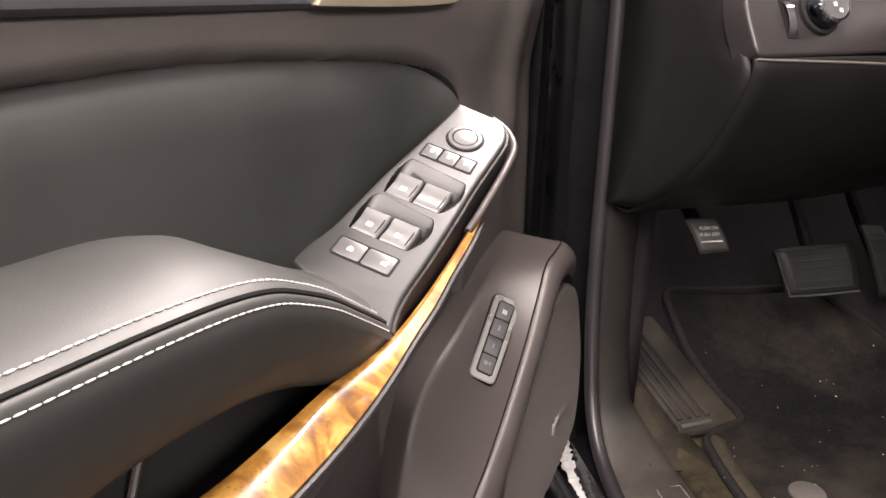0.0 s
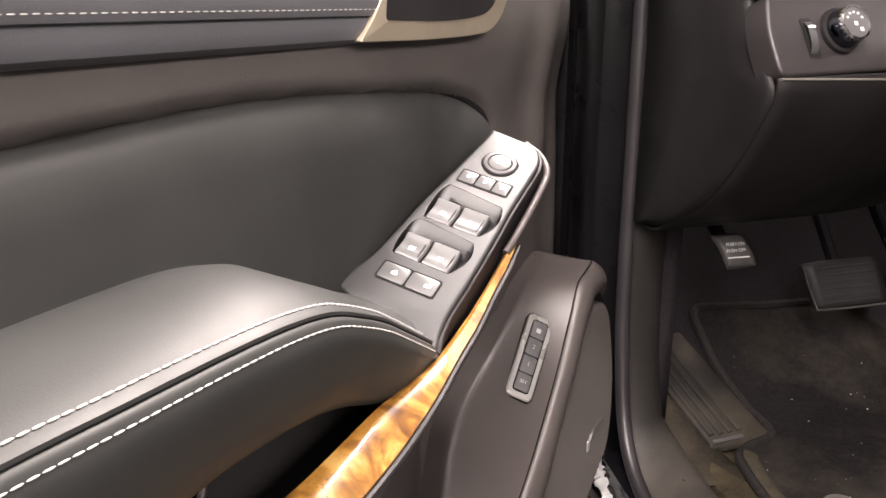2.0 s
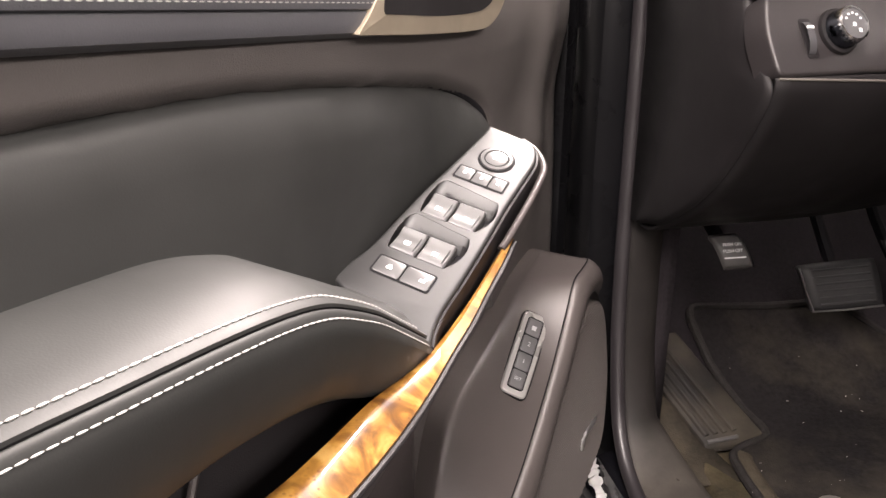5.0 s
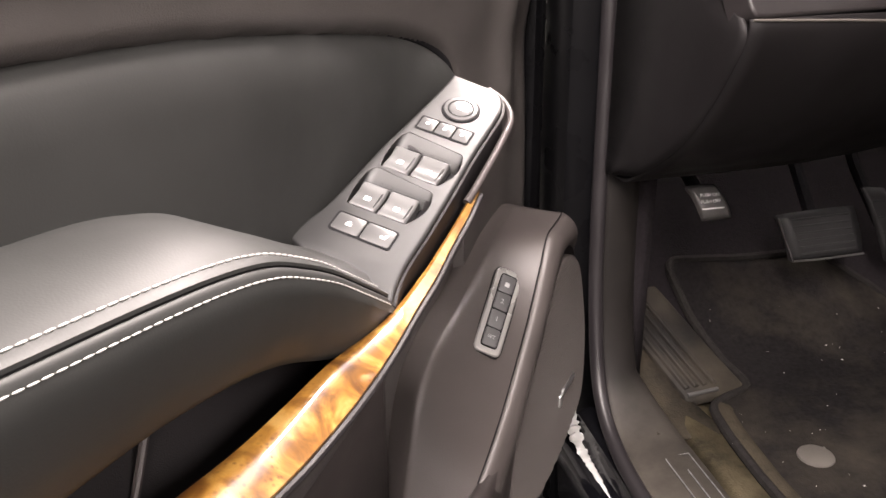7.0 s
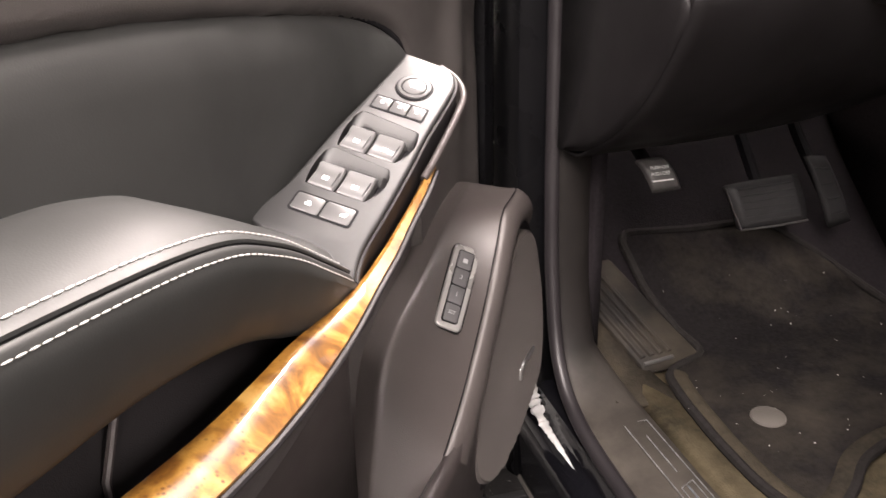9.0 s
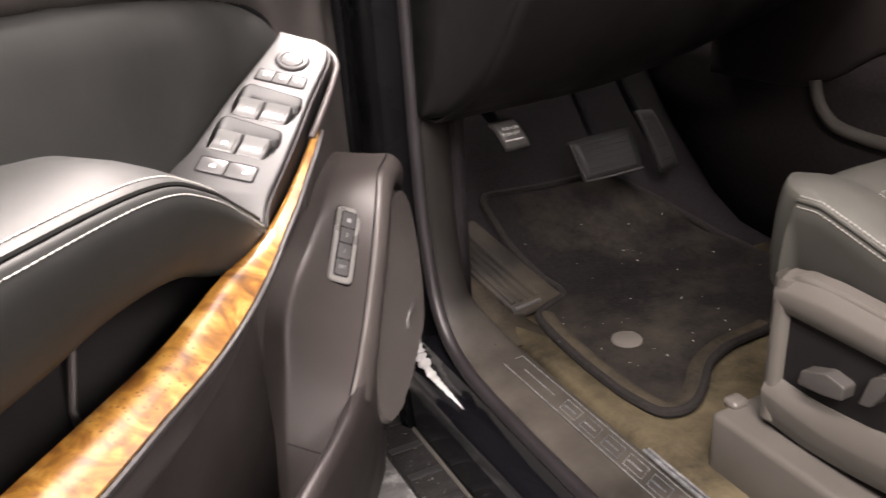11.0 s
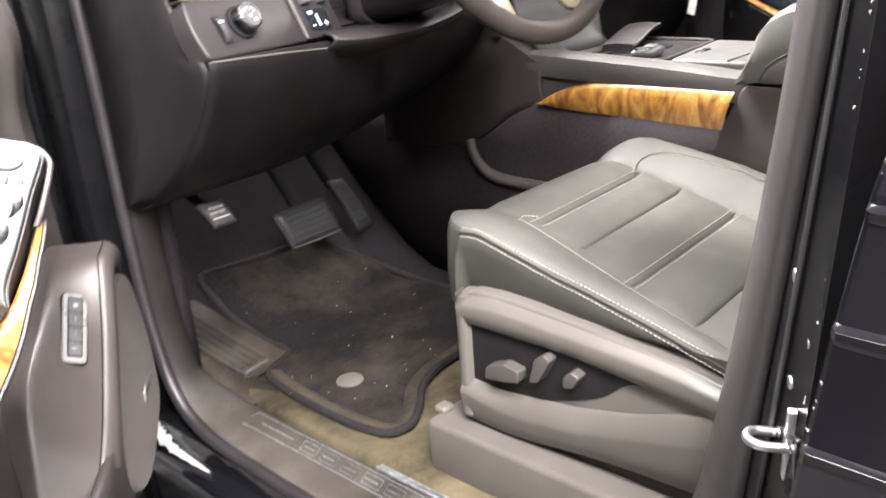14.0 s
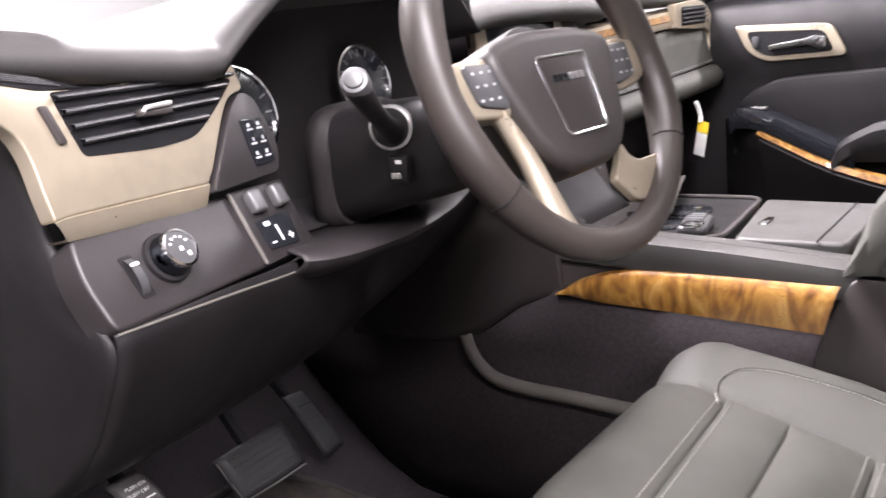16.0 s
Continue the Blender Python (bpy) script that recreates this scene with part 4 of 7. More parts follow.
part("button_well", plate(rounded([(-0.0090, -0.0408), (0.0090, -0.0408), (0.0090, 0.0408), (-0.0090, 0.0408)], 0.004), 0.0028, 0.0040, 0), VENT_BLACK, bez)
for i, tx in enumerate(("", "2", "1", "SET")):
    b1 = 0.0396 - 0.0199 * i
    k = part("memory_button", plate(rounded([(-0.0079, b1 - 0.0191), (0.0079, b1 - 0.0191), (0.0079, b1), (-0.0079, b1)], 0.0028), 0.003, 0.0052, 0.0012), BUTTON, bez)
    if tx:
        lettering("mark", tx, 0.0066 if len(tx) == 1 else 0.0052, MARK_DIM, k, pose(0, b1 - 0.0095, 0.0054))
    else:
        part("mark", box(-0.0025, 0.0025, b1 - 0.0130, b1 - 0.0080, 0.0050, 0.0056, 0.0004), MARK_DIM, k)
# upper pad with its stitched seam
rows, st = [], []
for u in np.linspace(-0.100, 0.52, 50):
    dz = 0.066 * (u - 0.015) - 0.0055
    rows.append([(u, v - 0.044, z + dz) for v, z in ((-0.022, 1.2775), (-0.004, 1.2760), (0.006, 1.2775), (0.0105, 1.2805), (0.0118, 1.286), (0.0112, 1.2925), (0.0095, 1.2940), (0.0125, 1.2960), (0.0135, 1.302), (0.012, 1.312), (0.008, 1.335), (-0.004, 1.37), (-0.03, 1.40), (-0.07, 1.412))])
    st.append((u, -0.0297, 1.2992 + dz))
part("upper_pad", loft(rows), LIT_UPPER_LEATHER, door, "black leather upper door pad", solid=0.003)
part("seam_stitching", stitches(st, 0.0046, 0.0014, 0.0005), THREAD, door, "white thread")
# inner handle in its champagne frame
HM = frame_of((0, -0.038, 1.28), (-1, 0, 0), (0, 1, 0))
hb = part("handle_bezel", plate(rounded([(0.046, -0.0115), (0.136, -0.0194), (0.216, -0.0245), (0.262, -0.0250), (0.287, -0.013), (0.302, 0.006), (0.325, 0.085), (0.122, 0.085), (0.072, 0.009)], [0.004, 0.03, 0.03, 0.02, 0.03, 0.03, 0.02, 0.01, 0.02]), -0.014, 0.010, 0.009, 5), CHAMPAGNE, door, "champagne metal handle frame", m=HM)
part("handle_cup", plate(rounded([(0.080, 0.000), (0.167, -0.0081), (0.220, -0.0098), (0.249, -0.0086), (0.270, -0.001), (0.296, 0.075), (0.090, 0.075)], [0.004, 0.03, 0.03, 0.02, 0.02, 0.01, 0.01]), 0.0085, 0.0106, 0), DARK_PLASTIC, hb)
lever = part("handle_lever", plate(rounded([(0.096, 0.002), (0.115, -0.001), (0.181, -0.0071), (0.213, -0.007), (0.233, 0.002), (0.255, 0.058), (0.100, 0.058)], [0.004, 0.01, 0.03, 0.02, 0.02, 0.01, 0.01]), 0.010, 0.017, 0.003, 3), DARK_CHROME, hb, "dark chrome door handle", m=HM)
part("lever_rim", tube([(a, b, 0.0175) for a, b in spline([(0.098, 0.014), (0.099, 0.0035), (0.118, 0.0005), (0.181, -0.0050), (0.211, -0.005), (0.229, 0.002), (0.240, 0.026)], 24)], 0.0014, 6), STEEL, lever, "bright lever edge", m=HM)
# storage pocket along the bottom; its lip grows out of the pod's ridge
rows = []
for u, z, v in spline([(-0.268, 0.845, 0.031), (-0.246, 0.825, 0.034), (-0.222, 0.806, 0.036), (-0.196, 0.794, 0.0370), (-0.165, 0.789, 0.0375), (-0.120, 0.789, 0.038), (-0.06, 0.795, 0.038), (0.02, 0.802, 0.038), (0.12, 0.810, 0.038), (0.30, 0.82, 0.038), (0.50, 0.835, 0.035)], 60):
    f = min(1, max(0, (-0.11 - u) / 0.17))
    rows.append([(u, v - 0.016, z - 0.012), (u, v - 0.009, z - 0.001), (u, v - 0.002, z + 0.002), (u - 0.002 * f, v + 0.003, z - 0.003), (u - 0.006 * f, v + 0.0042 - 0.001 * f, z - 0.012), (u - 0.03 * f, v + 0.004 - 0.003 * f, z - 0.05), (u - 0.06 * f, v - 0.002 - 0.001 * f, z - 0.12), (u - 0.08 * f, v - 0.02, min(z - 0.16, 0.58)), (u, -0.03, 0.52)])
part("storage_pocket", loft(rows), PLASTIC, door, "brown-black storage pocket", solid=0.002, smooth=70)

# ---- seats ----
RIBS = (0.702, 0.636, 0.550, 0.455)


def seam_s(y):
    """Where the outboard seam runs across the cushion, as a share of its width."""
    return float(np.interp(y, [0.34, 0.44, 0.52, 0.61, 0.72, 0.80], [0.075, 0.100, 0.122, 0.150, 0.195, 0.200]))


def side_z(y):
    """Height of the piped outboard edge."""
    return float(np.interp(y, [0.16, 0.338, 0.39, 0.47, 0.555, 0.65, 0.71, 0.753, 0.80], [0.835, 0.870, 0.887, 0.910, 0.932, 0.953, 0.966, 0.975, 0.972]))


def seat_top(x, y, xl, xr):
    """Height of the cushion; xl outboard edge, xr inboard edge."""
    z = float(np.interp(y, [0.20, 0.36, 0.44, 0.56, 0.64, 0.70, 0.745, 0.775, 0.80], [0.835, 0.858, 0.877, 0.908, 0.932, 0.949, 0.959, 0.957, 0.940]))
    s, sl = (x - xl) / (xr - xl), seam_s(y)
    side = max(0.0, (s - 0.76) / 0.24)
    z += 0.036 * math.sin(min(1, side * 1.4) * math.pi / 2) * min(1, max(0.4, (y - 0.30) / 0.15)) * (1 - 0.42 * min(1, max(0, (y - 0.58) / 0.15))) - 0.05 * max(0, (s - 0.93) / 0.07) ** 2
    out = max(0.0, (sl - s) / sl)
    lift = side_z(y) - z
    z += lift * math.sin(min(1, out * 1.25) * math.pi / 2) - 0.004 * max(0, (0.02 - s) / 0.02) ** 2
    if sl < s < 0.76:
        edge = min(1, (s - sl) / 0.05, (0.76 - s) / 0.05)
        g = min(abs(y - k) for k in RIBS)
        z += 0.0125 * edge * min(1, g / 0.042) ** 0.32 - 0.009 * edge
    else:
        g = min(abs(s - sl), abs(s - 0.76))
        z -= 0.004 * math.exp(-(g / 0.012) ** 2)
    return z


def seat_plan(x, y, xl, xr):
    """How far the front of the cushion bows forward, with rounded corners in plan."""
    d = min(1.0, min(x - xl, xr - x) / 0.095)
    g = math.sqrt(max(0.0, 1 - (1 - max(0.0, d)) ** 2))
    slew = 0.045 * (x + 0.39) * min(1, max(0, (0.78 - y) / 0.08)) * min(1, max(0, (x - xl) / 0.06))
    return max(0, (y - 0.6) / 0.19) * (-0.040 + 0.062 * g) + slew


def car_seat(name, label, flip):
    """flip: 1 for the driver's side, -1 for the other."""
    seat = thing(name, label, "car seat")
    xl, xr = -0.662, -0.125
    X = lambda x: x if flip > 0 else -x
    xs = [xl, xl + 0.004, xl + 0.010, xl + 0.02, *np.linspace(xl + 0.030, xr - 0.03, 60), xr - 0.018, xr - 0.008, xr - 0.002, xr]
    ys = [0.16, *sorted({*[round(float(v), 4) for v in np.linspace(0.20, 0.74, 76)], *[k + d for k in RIBS for d in (-0.005, -0.003, -0.0014, 0.0, 0.0014, 0.003)]}), 0.750, 0.760, 0.770, 0.778, 0.785, 0.790]
    rows = []
    for y in ys:
        zs, yo = side_z(y), y + seat_plan(xl, y, xl, xr)
        row = [(X(xl + 0.024), yo, 0.845), (X(xl + 0.010), yo, 0.870), (X(xl + 0.000), yo, max(0.880, zs - 0.055)), (X(xl - 0.006), yo, max(0.884, zs - 0.032)), (X(xl - 0.0075), yo, max(0.886, zs - 0.019)), (X(xl - 0.0062), yo, zs - 0.0125), (X(xl - 0.0040), yo, zs - 0.0095), (X(xl - 0.0044), yo, zs - 0.0055)]
        zl = [(x, seat_top(x, y, xl, xr)) for x in xs]
        row += [(X(x), y + seat_plan(x, y, xl, xr), z) for x, z in zl]
        row += [(X(xr + 0.002), y - 0.01, zl[-1][1] - 0.04), (X(xr), y - 0.01, 0.80)]
        rows.append(row)
    last = rows[-1]
    for dy, dz in ((0.005, 0.010), (0.009, 0.025), (0.012, 0.055), (0.014, 0.090), (0.010, 0.12)):
        rows.append([(x, y + dy, max(0.80, min(z, z - dz * min(1, max(0, (z - 0.80) / 0.1))))) for x, y, z in last])
    part("cushion", loft(rows), SEAT_LEATHER, seat, "ribbed dark grey leather cushion", smooth=60)
    # seams
    side = [(y + seat_plan(xl, y, xl, xr), side_z(y)) for y in np.linspace(0.335, 0.788, 60)]
    part("piping", tube([(X(xl - 0.0045), y, z - 0.0075) for y, z in side], 0.0030, 8), SEAT_LEATHER, seat)
    seams = [[(X(xl - 0.0040), y, z - 0.0025) for y, z in side], [(X(xl - 0.0074), y, z - 0.0140) for y, z in side]]
    at = lambda y: xl + seam_s(y) * (xr - xl)
    front = [(at(0.73) + 0.022, 0.712), (at(0.73) + 0.006, 0.724), (at(0.73) - 0.010, 0.718)]
    path = spline(front + [(at(y) - 0.007, y) for y in (0.68, 0.63, 0.58, 0.52, 0.46, 0.40)] + [(at(0.36) - 0.010, 0.362), (at(0.345) - 0.018, 0.345)], 110)
    seams.append([(X(x), y + seat_plan(x, y, xl, xr), seat_top(x, y, xl, xr) + 0.0009) for x, y in path])
    xs2 = xl + 0.76 * (xr - xl)
    path = spline([(xs2 - 0.022, 0.706), (xs2 + 0.000, 0.716), (xs2 + 0.024, 0.714), (xs2 + 0.048, 0.696), (xs2 + 0.061, 0.665), (xs2 + 0.066, 0.62), (xs2 + 0.068, 0.55), (xs2 + 0.070, 0.47), (xs2 + 0.062, 0.42), (xs2 + 0.048, 0.38)], 110)
    seams.append([(X(x), y + seat_plan(x, y, xl, xr), seat_top(x, y, xl, xr) + 0.0009) for x, y in path])
    part("bolster_piping", tube([(X(x + 0.004), y + seat_plan(x, y, xl, xr), seat_top(x + 0.004, y, xl, xr)) for x, y in path], 0.0022, 8), SEAT_LEATHER, seat)
    for y0 in (RIBS[0], RIBS[2]):
        for d in (-0.008, 0.008):
            seams.append([(X(x), y0 + d + seat_plan(x, y0 + d, xl, xr), seat_top(x, y0 + d, xl, xr) + 0.0010) for x in np.linspace(at(y0) + 0.004, xs2 - 0.004, 60)])
    for i, s in enumerate(seams):
        tagged(part("seam_stitching", stitches(s, 0.0042, 0.0016, 0.00085 if i < 2 else 0.00070), SEAT_THREAD, seat, "white thread"), kind="stuff")
    # outboard plastic shield with its recess and switches
    body_poly = rounded([(0.753, 0.692), (0.753, 0.868), (0.732, 0.889), (0.66, 0.890), (0.57, 0.885), (0.486, 0.875), (0.40, 0.865), (0.348, 0.852), (0.20, 0.835), (0.10, 0.83), (0.10, 0.722), (0.40, 0.710), (0.485, 0.706), (0.574, 0.699), (0.68, 0.688)], [0.03, 0.014, 0.02, 0.03, 0.03, 0.03, 0.03, 0.03, 0.03, 0.02, 0.02, 0.03, 0.03, 0.03, 0.03])
    S = Matrix(((0, 0, -flip, X(-0.664)), (1, 0, 0, 0), (0, 1, 0, 0), (0, 0, 0, 1)))
    shield = part("side_shield", plate(body_poly, -0.03, 0.014, 0.005, 3), SEAT_PLASTIC, seat, "grey-brown plastic side shield", m=S)
    UP = [(0.747, 0.842, 0.868, 0.884), (0.70, 0.842, 0.873, 0.891), (0.664, 0.842, 0.873, 0.891), (0.569, 0.841, 0.868, 0.885), (0.484, 0.833, 0.862, 0.876), (0.41, 0.825, 0.854, 0.867), (0.35, 0.815, 0.843, 0.854), (0.20, 0.798, 0.824, 0.835)]
    part("shield_band", loft([[(y, z0 - 0.001, 0.012), (y, z0, 0.019), (y, z0 + 0.002, 0.0225), (y, 0.5 * z0 + 0.5 * z1, 0.0255), (y, z1 - 0.002, 0.0265), (y, z1 + 0.002, 0.0245), (y, 0.4 * z1 + 0.6 * z2, 0.016), (y, z2, 0.006), (y, z2 + 0.001, -0.004)] for y, z0, z1, z2 in spline(UP, 50)]), SEAT_PLASTIC, shield, smooth=50)
    LOW = [(0.747, 0.758, 0.737, 0.690), (0.69, 0.755, 0.730, 0.687), (0.637, 0.759, 0.730, 0.690), (0.566, 0.768, 0.739, 0.699), (0.525, 0.777, 0.748, 0.703), (0.479, 0.788, 0.759, 0.706), (0.402, 0.815, 0.779, 0.709), (0.37, 0.828, 0.788, 0.711), (0.28, 0.832, 0.796, 0.714), (0.15, 0.828, 0.796, 0.718)]
    part("shield_band", loft([[(y, z0 + 0.001, 0.012), (y, z0, 0.0165), (y, z0 - 0.003, 0.0190), (y, 0.5 * z0 + 0.5 * z1, 0.0245), (y, z1 + 0.003, 0.0290), (y, z1 - 0.002, 0.0290), (y, 0.5 * z1 + 0.5 * z2, 0.0245), (y, z2 + 0.004, 0.0185), (y, z2, 0.013), (y, z2 + 0.002, 0.004)] for y, z0, z1, z2 in spline(LOW, 50)]), SEAT_PLASTIC, shield, smooth=50)
    part("shield_band", loft([[(0.729 + 0.001 * (z < 0.8), z, 0.012), (0.731, z, 0.019), (0.734, z, 0.0235), (0.742, z, 0.0258), (0.749, z, 0.0235), (0.754, z, 0.017), (0.7565, z, 0.008), (0.757, z, -0.004)] for z in np.linspace(0.700, 0.882, 14)]), SEAT_PLASTIC, shield, smooth=60)
    hollow = spline([(0.734, 0.846), (0.664, 0.847), (0.569, 0.846), (0.50, 0.838), (0.435, 0.829), (0.484, 0.826), (0.525, 0.796), (0.57, 0.776), (0.637, 0.756), (0.690, 0.751), (0.734, 0.753), (0.735, 0.80), (0.734, 0.846)], 80)
    # Flat sheet in black: the switch hollow's shade is put into its colour
    part("recess", plate([(float(y), float(z)) for y, z in hollow[:-1]], 0.0135, 0.0152, 0), DARK_PLASTIC, shield, "dark sheet for the shaded switch recess")
    for poly, h in (([(0.640, 0.785), (0.639, 0.802), (0.664, 0.806), (0.694, 0.794), (0.697, 0.775), (0.664, 0.779)], 0.033), ([(0.608, 0.796), (0.622, 0.793), (0.613, 0.828), (0.598, 0.838), (0.588, 0.832)], 0.033), ([(0.557, 0.803), (0.571, 0.801), (0.570, 0.817), (0.558, 0.827), (0.546, 0.821)], 0.032)):
        part("seat_switch", plate(rounded(poly, 0.004), 0.014, h, 0.004, 3), SWITCH_GREY, shield)
    part("under_shield", box(min(X(-0.655), X(-0.62)), max(X(-0.655), X(-0.62)), 0.10, 0.70, 0.64, 0.74, 0.01), DARK_PLASTIC, seat)
    base = part("rail_cover", box(min(X(-0.715), X(-0.63)), max(X(-0.715), X(-0.63)), 0.10, 0.800, 0.598, 0.6845, 0.009, 3), SEAT_PLASTIC, seat, "grey-brown seat rail cover")
    part("rail_end", box(min(X(-0.69), X(-0.665)), max(X(-0.69), X(-0.665)), 0.785, 0.808, 0.680, 0.693, 0.006, 3), SEAT_PLASTIC, base)
    part("motor_cover", box(min(X(-0.668), X(-0.63)), max(X(-0.668), X(-0.63)), 0.16, 0.572, 0.648, 0.715, 0.004), DIM_PLASTIC, seat, "dark drive cover under the shield")
    part("seat_frame", box(min(X(-0.62), X(-0.16)), max(X(-0.62), X(-0.16)), 0.12, 0.74, 0.62, 0.86, 0.02), DARK_PLASTIC, seat)
    part("rail_cover", box(min(X(-0.20), X(-0.15)), max(X(-0.20), X(-0.15)), 0.10, 0.78, 0.598, 0.66, 0.01), DARK_PLASTIC, seat)
    # backrest
    brows = []
    for k in np.linspace(0, 1, 16):
        y, z, w = 0.235 - 0.27 * k, 0.80 + 0.62 * k, 0.262 - 0.03 * k
        ring = []
        for a in np.linspace(0, 2 * math.pi, 28, endpoint=False):
            c, s = math.cos(a), math.sin(a)
            bx = w * math.copysign(abs(c) ** 0.45, c)
            by = 0.062 * math.copysign(abs(s) ** 0.6, s) + (0.03 * (abs(c) > 0.75) if s > 0 else 0)
            ring.append((X(-0.394 + bx), y + by, z))
        brows.append(ring)
    part("backrest", loft(brows, True, True), SEAT_LEATHER, seat, "dark grey leather backrest")
    return seat


car_seat("driver_seat", "dark grey leather driver seat with white stitching", 1)
car_seat("passenger_seat", "dark grey leather front passenger seat", -1)

# ---- dashboard ----
dash = thing("dashboard", "dark brown-black dashboard with champagne trim and air vents", "dashboard")
KNEE = [(0.983, 1.206), (0.985, 1.19), (1.010, 1.145), (1.055, 1.088), (1.11, 1.040), (1.185, 0.995), (1.26, 0.972), (1.45, 1.02)]
rows = []
for x in np.linspace(-0.857, -0.10, 40):
    f = max(0.0, (x + 0.66) / 0.56)
    rows.append([(x, y + 0.16 * (x + 0.857) * (1 - k / 60) + 0.03 * f, z - 0.012 * math.exp(-((x + 0.45) / 0.2) ** 2) * (1 - k / 40) + 0.10 * f * f * (k / 40)) for k, (y, z) in enumerate(spline(KNEE, 40))])
part("knee_panel", loft(rows), DARK_PLASTIC, dash, "black lower dash panel", solid=0.004)
rows = []
EDGE = [(1.060, 1.385), (1.055, 1.33), (1.040, 1.27), (1.005, 1.218)] + KNEE[1:-1]
for y, z in spline(EDGE, 40):
    k = max(0.0, z - 1.206) / 0.18
    rows.append([(-0.857, y, z), (-0.861 - 0.010 * k, y + 0.010, z + 0.004), (-0.865 - 0.012 * k, 0.7 * y + 0.3 * 1.24, z + 0.006 - 0.01 * k), (-0.866 - 0.010 * k, 0.35 * y + 0.65 * 1.24, z + 0.006 - 0.015 * k), (-0.866 - 0.006 * k, 1.262, z + 0.004 - 0.02 * k)])
part("end_cap", loft(rows), DARK_PLASTIC, dash, "black dash end cover", solid=0.004, smooth=70)
part("seam_line", tube([(-0.855, 0.981, 1.2055), (-0.74, 0.997, 1.199), (-0.62, 1.018, 1.190)], 0.0014, 6), SEAT_PLASTIC, dash)
# light switch panel
KP = frame_of((-0.857, 0.979, 1.207), (1, 0.2, -0.03), (0.17, -0.86, 0.48))
kp = part("light_panel", plate(rounded([(0.0, 0.0), (0.282, 0.006), (0.284, 0.085), (0.005, 0.085), (-0.004, 0.05)], [0.012, 0.01, 0.01, 0.006, 0.02]), -0.03, 0.002, 0.004, 3), DIM_PLASTIC, dash, "brown-black light switch panel", m=KP)
part("dimmer_slot", plate(rounded([(0.040, 0.018), (0.054, 0.018), (0.050, 0.058), (0.036, 0.058)], 0.003), 0.001, 0.0028, 0), DARK_PLASTIC, kp)
part("dimmer_wheel", loft([[(0.040 + dx, 0.038 + 0.017 * math.sin(t), 0.001 + 0.007 * math.cos(t)) for t in np.linspace(-1.4, 1.4, 14)] for dx in (0, 0.001, 0.008, 0.009)]), DARK_BUTTON, kp)
part("dimmer_tick", box(0.041, 0.049, 0.046, 0.049, 0.006, 0.0085, 0.0005), MARK, kp)
kb = part("knob_base", disc(0.0235, 0.0, 0.006, 36, 0.002), DARK_PLASTIC, kp, m=pose(0.0835, 0.0445, 0.001))
kn = part("light_knob", loft([[(r * (1 + 0.03 * (k % 2)) * math.cos(2 * math.pi * k / 48), r * (1 + 0.03 * (k % 2)) * math.sin(2 * math.pi * k / 48), h) for k in range(48)] for r, h in ((0.0190, 0.004), (0.0190, 0.007), (0.0180, 0.019), (0.0174, 0.022))], True, True), DARK_CHROME, kb, "ribbed dark light knob")
part("knob_ring", loft([[(r * math.cos(2 * math.pi * k / 48), r * math.sin(2 * math.pi * k / 48), h) for k in range(48)] for r, h in ((0.0180, 0.019), (0.0178, 0.0235), (0.0157, 0.0238), (0.0154, 0.022))], True), CHROME, kn, "chrome ring")
part("knob_face", disc(0.0155, 0.021, 0.0228, 32, 0), DARK_BUTTON, kn)
for k in range(5):
    t = radians(150 - 30 * k)
    part("knob_mark", box(0.0105 * math.cos(t) - 0.0013, 0.0105 * math.cos(t) + 0.0013, 0.0105 * math.sin(t) - 0.0010, 0.0105 * math.sin(t) + 0.0010, 0.0226, 0.0233, 0.0003), MARK, kn)
part("knob_mark", box(-0.002, 0.002, -0.003, 0.001, 0.0226, 0.0233, 0.0003), MARK, kn)
part("knob_mark", box(0.004, 0.008, -0.009, -0.005, 0.0226, 0.0233, 0.0003), MARK, kn)
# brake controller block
blk = part("control_block", plate(rounded([(0.190, 0.004), (0.270, 0.008), (0.280, 0.086), (0.192, 0.086)], 0.005), 0.0, 0.006, 0.002, 2), DIM_PLASTIC, kp)
part("block_edge", tube([(0.193, 0.084, 0.006), (0.191, 0.006, 0.006)], 0.0022, 6), SEAT_PLASTIC, blk)
for a in (0.208, 0.245):
    part("lever_key", box(a, a + 0.018, 0.056, 0.080, 0.004, 0.017, 0.004, 3), BUTTON, blk, "grey lever key")
face = part("block_face", plate(rounded([(0.206, 0.017), (0.252, 0.015), (0.260, 0.050), (0.206, 0.050)], 0.003), 0.005, 0.008, 0.001), SCREEN, blk)
for a, b, w, h in ((0.214, 0.041, 0.009, 0.005), (0.228, 0.022, 0.003, 0.018), (0.212, 0.022, 0.006, 0.002), (0.240, 0.024, 0.008, 0.002), (0.243, 0.021, 0.002, 0.008)):
    part("symbol", box(a, a + w, b, b + h, 0.0077, 0.0085, 0.0004), MARK, face)
part("column_shelf", loft([[(x, 1.065, z + 0.012), (x, y + 0.018, z + 0.008), (x, y + 0.004, z + 0.005), (x, y, z), (x, y + 0.004, z - 0.006), (x, y + 0.018, z - 0.014), (x, y + 0.05, z - 0.026)] for x, y, z in spline([(-0.636, 0.998, 1.204), (-0.610, 0.985, 1.2005), (-0.56, 0.978, 1.1985), (-0.50, 0.977, 1.1990), (-0.44, 0.980, 1.2035), (-0.38, 0.992, 1.2105), (-0.33, 1.01, 1.217)], 30)]), DIM_PLASTIC, dash, "rounded shelf under the column", smooth=60, solid=0.003)
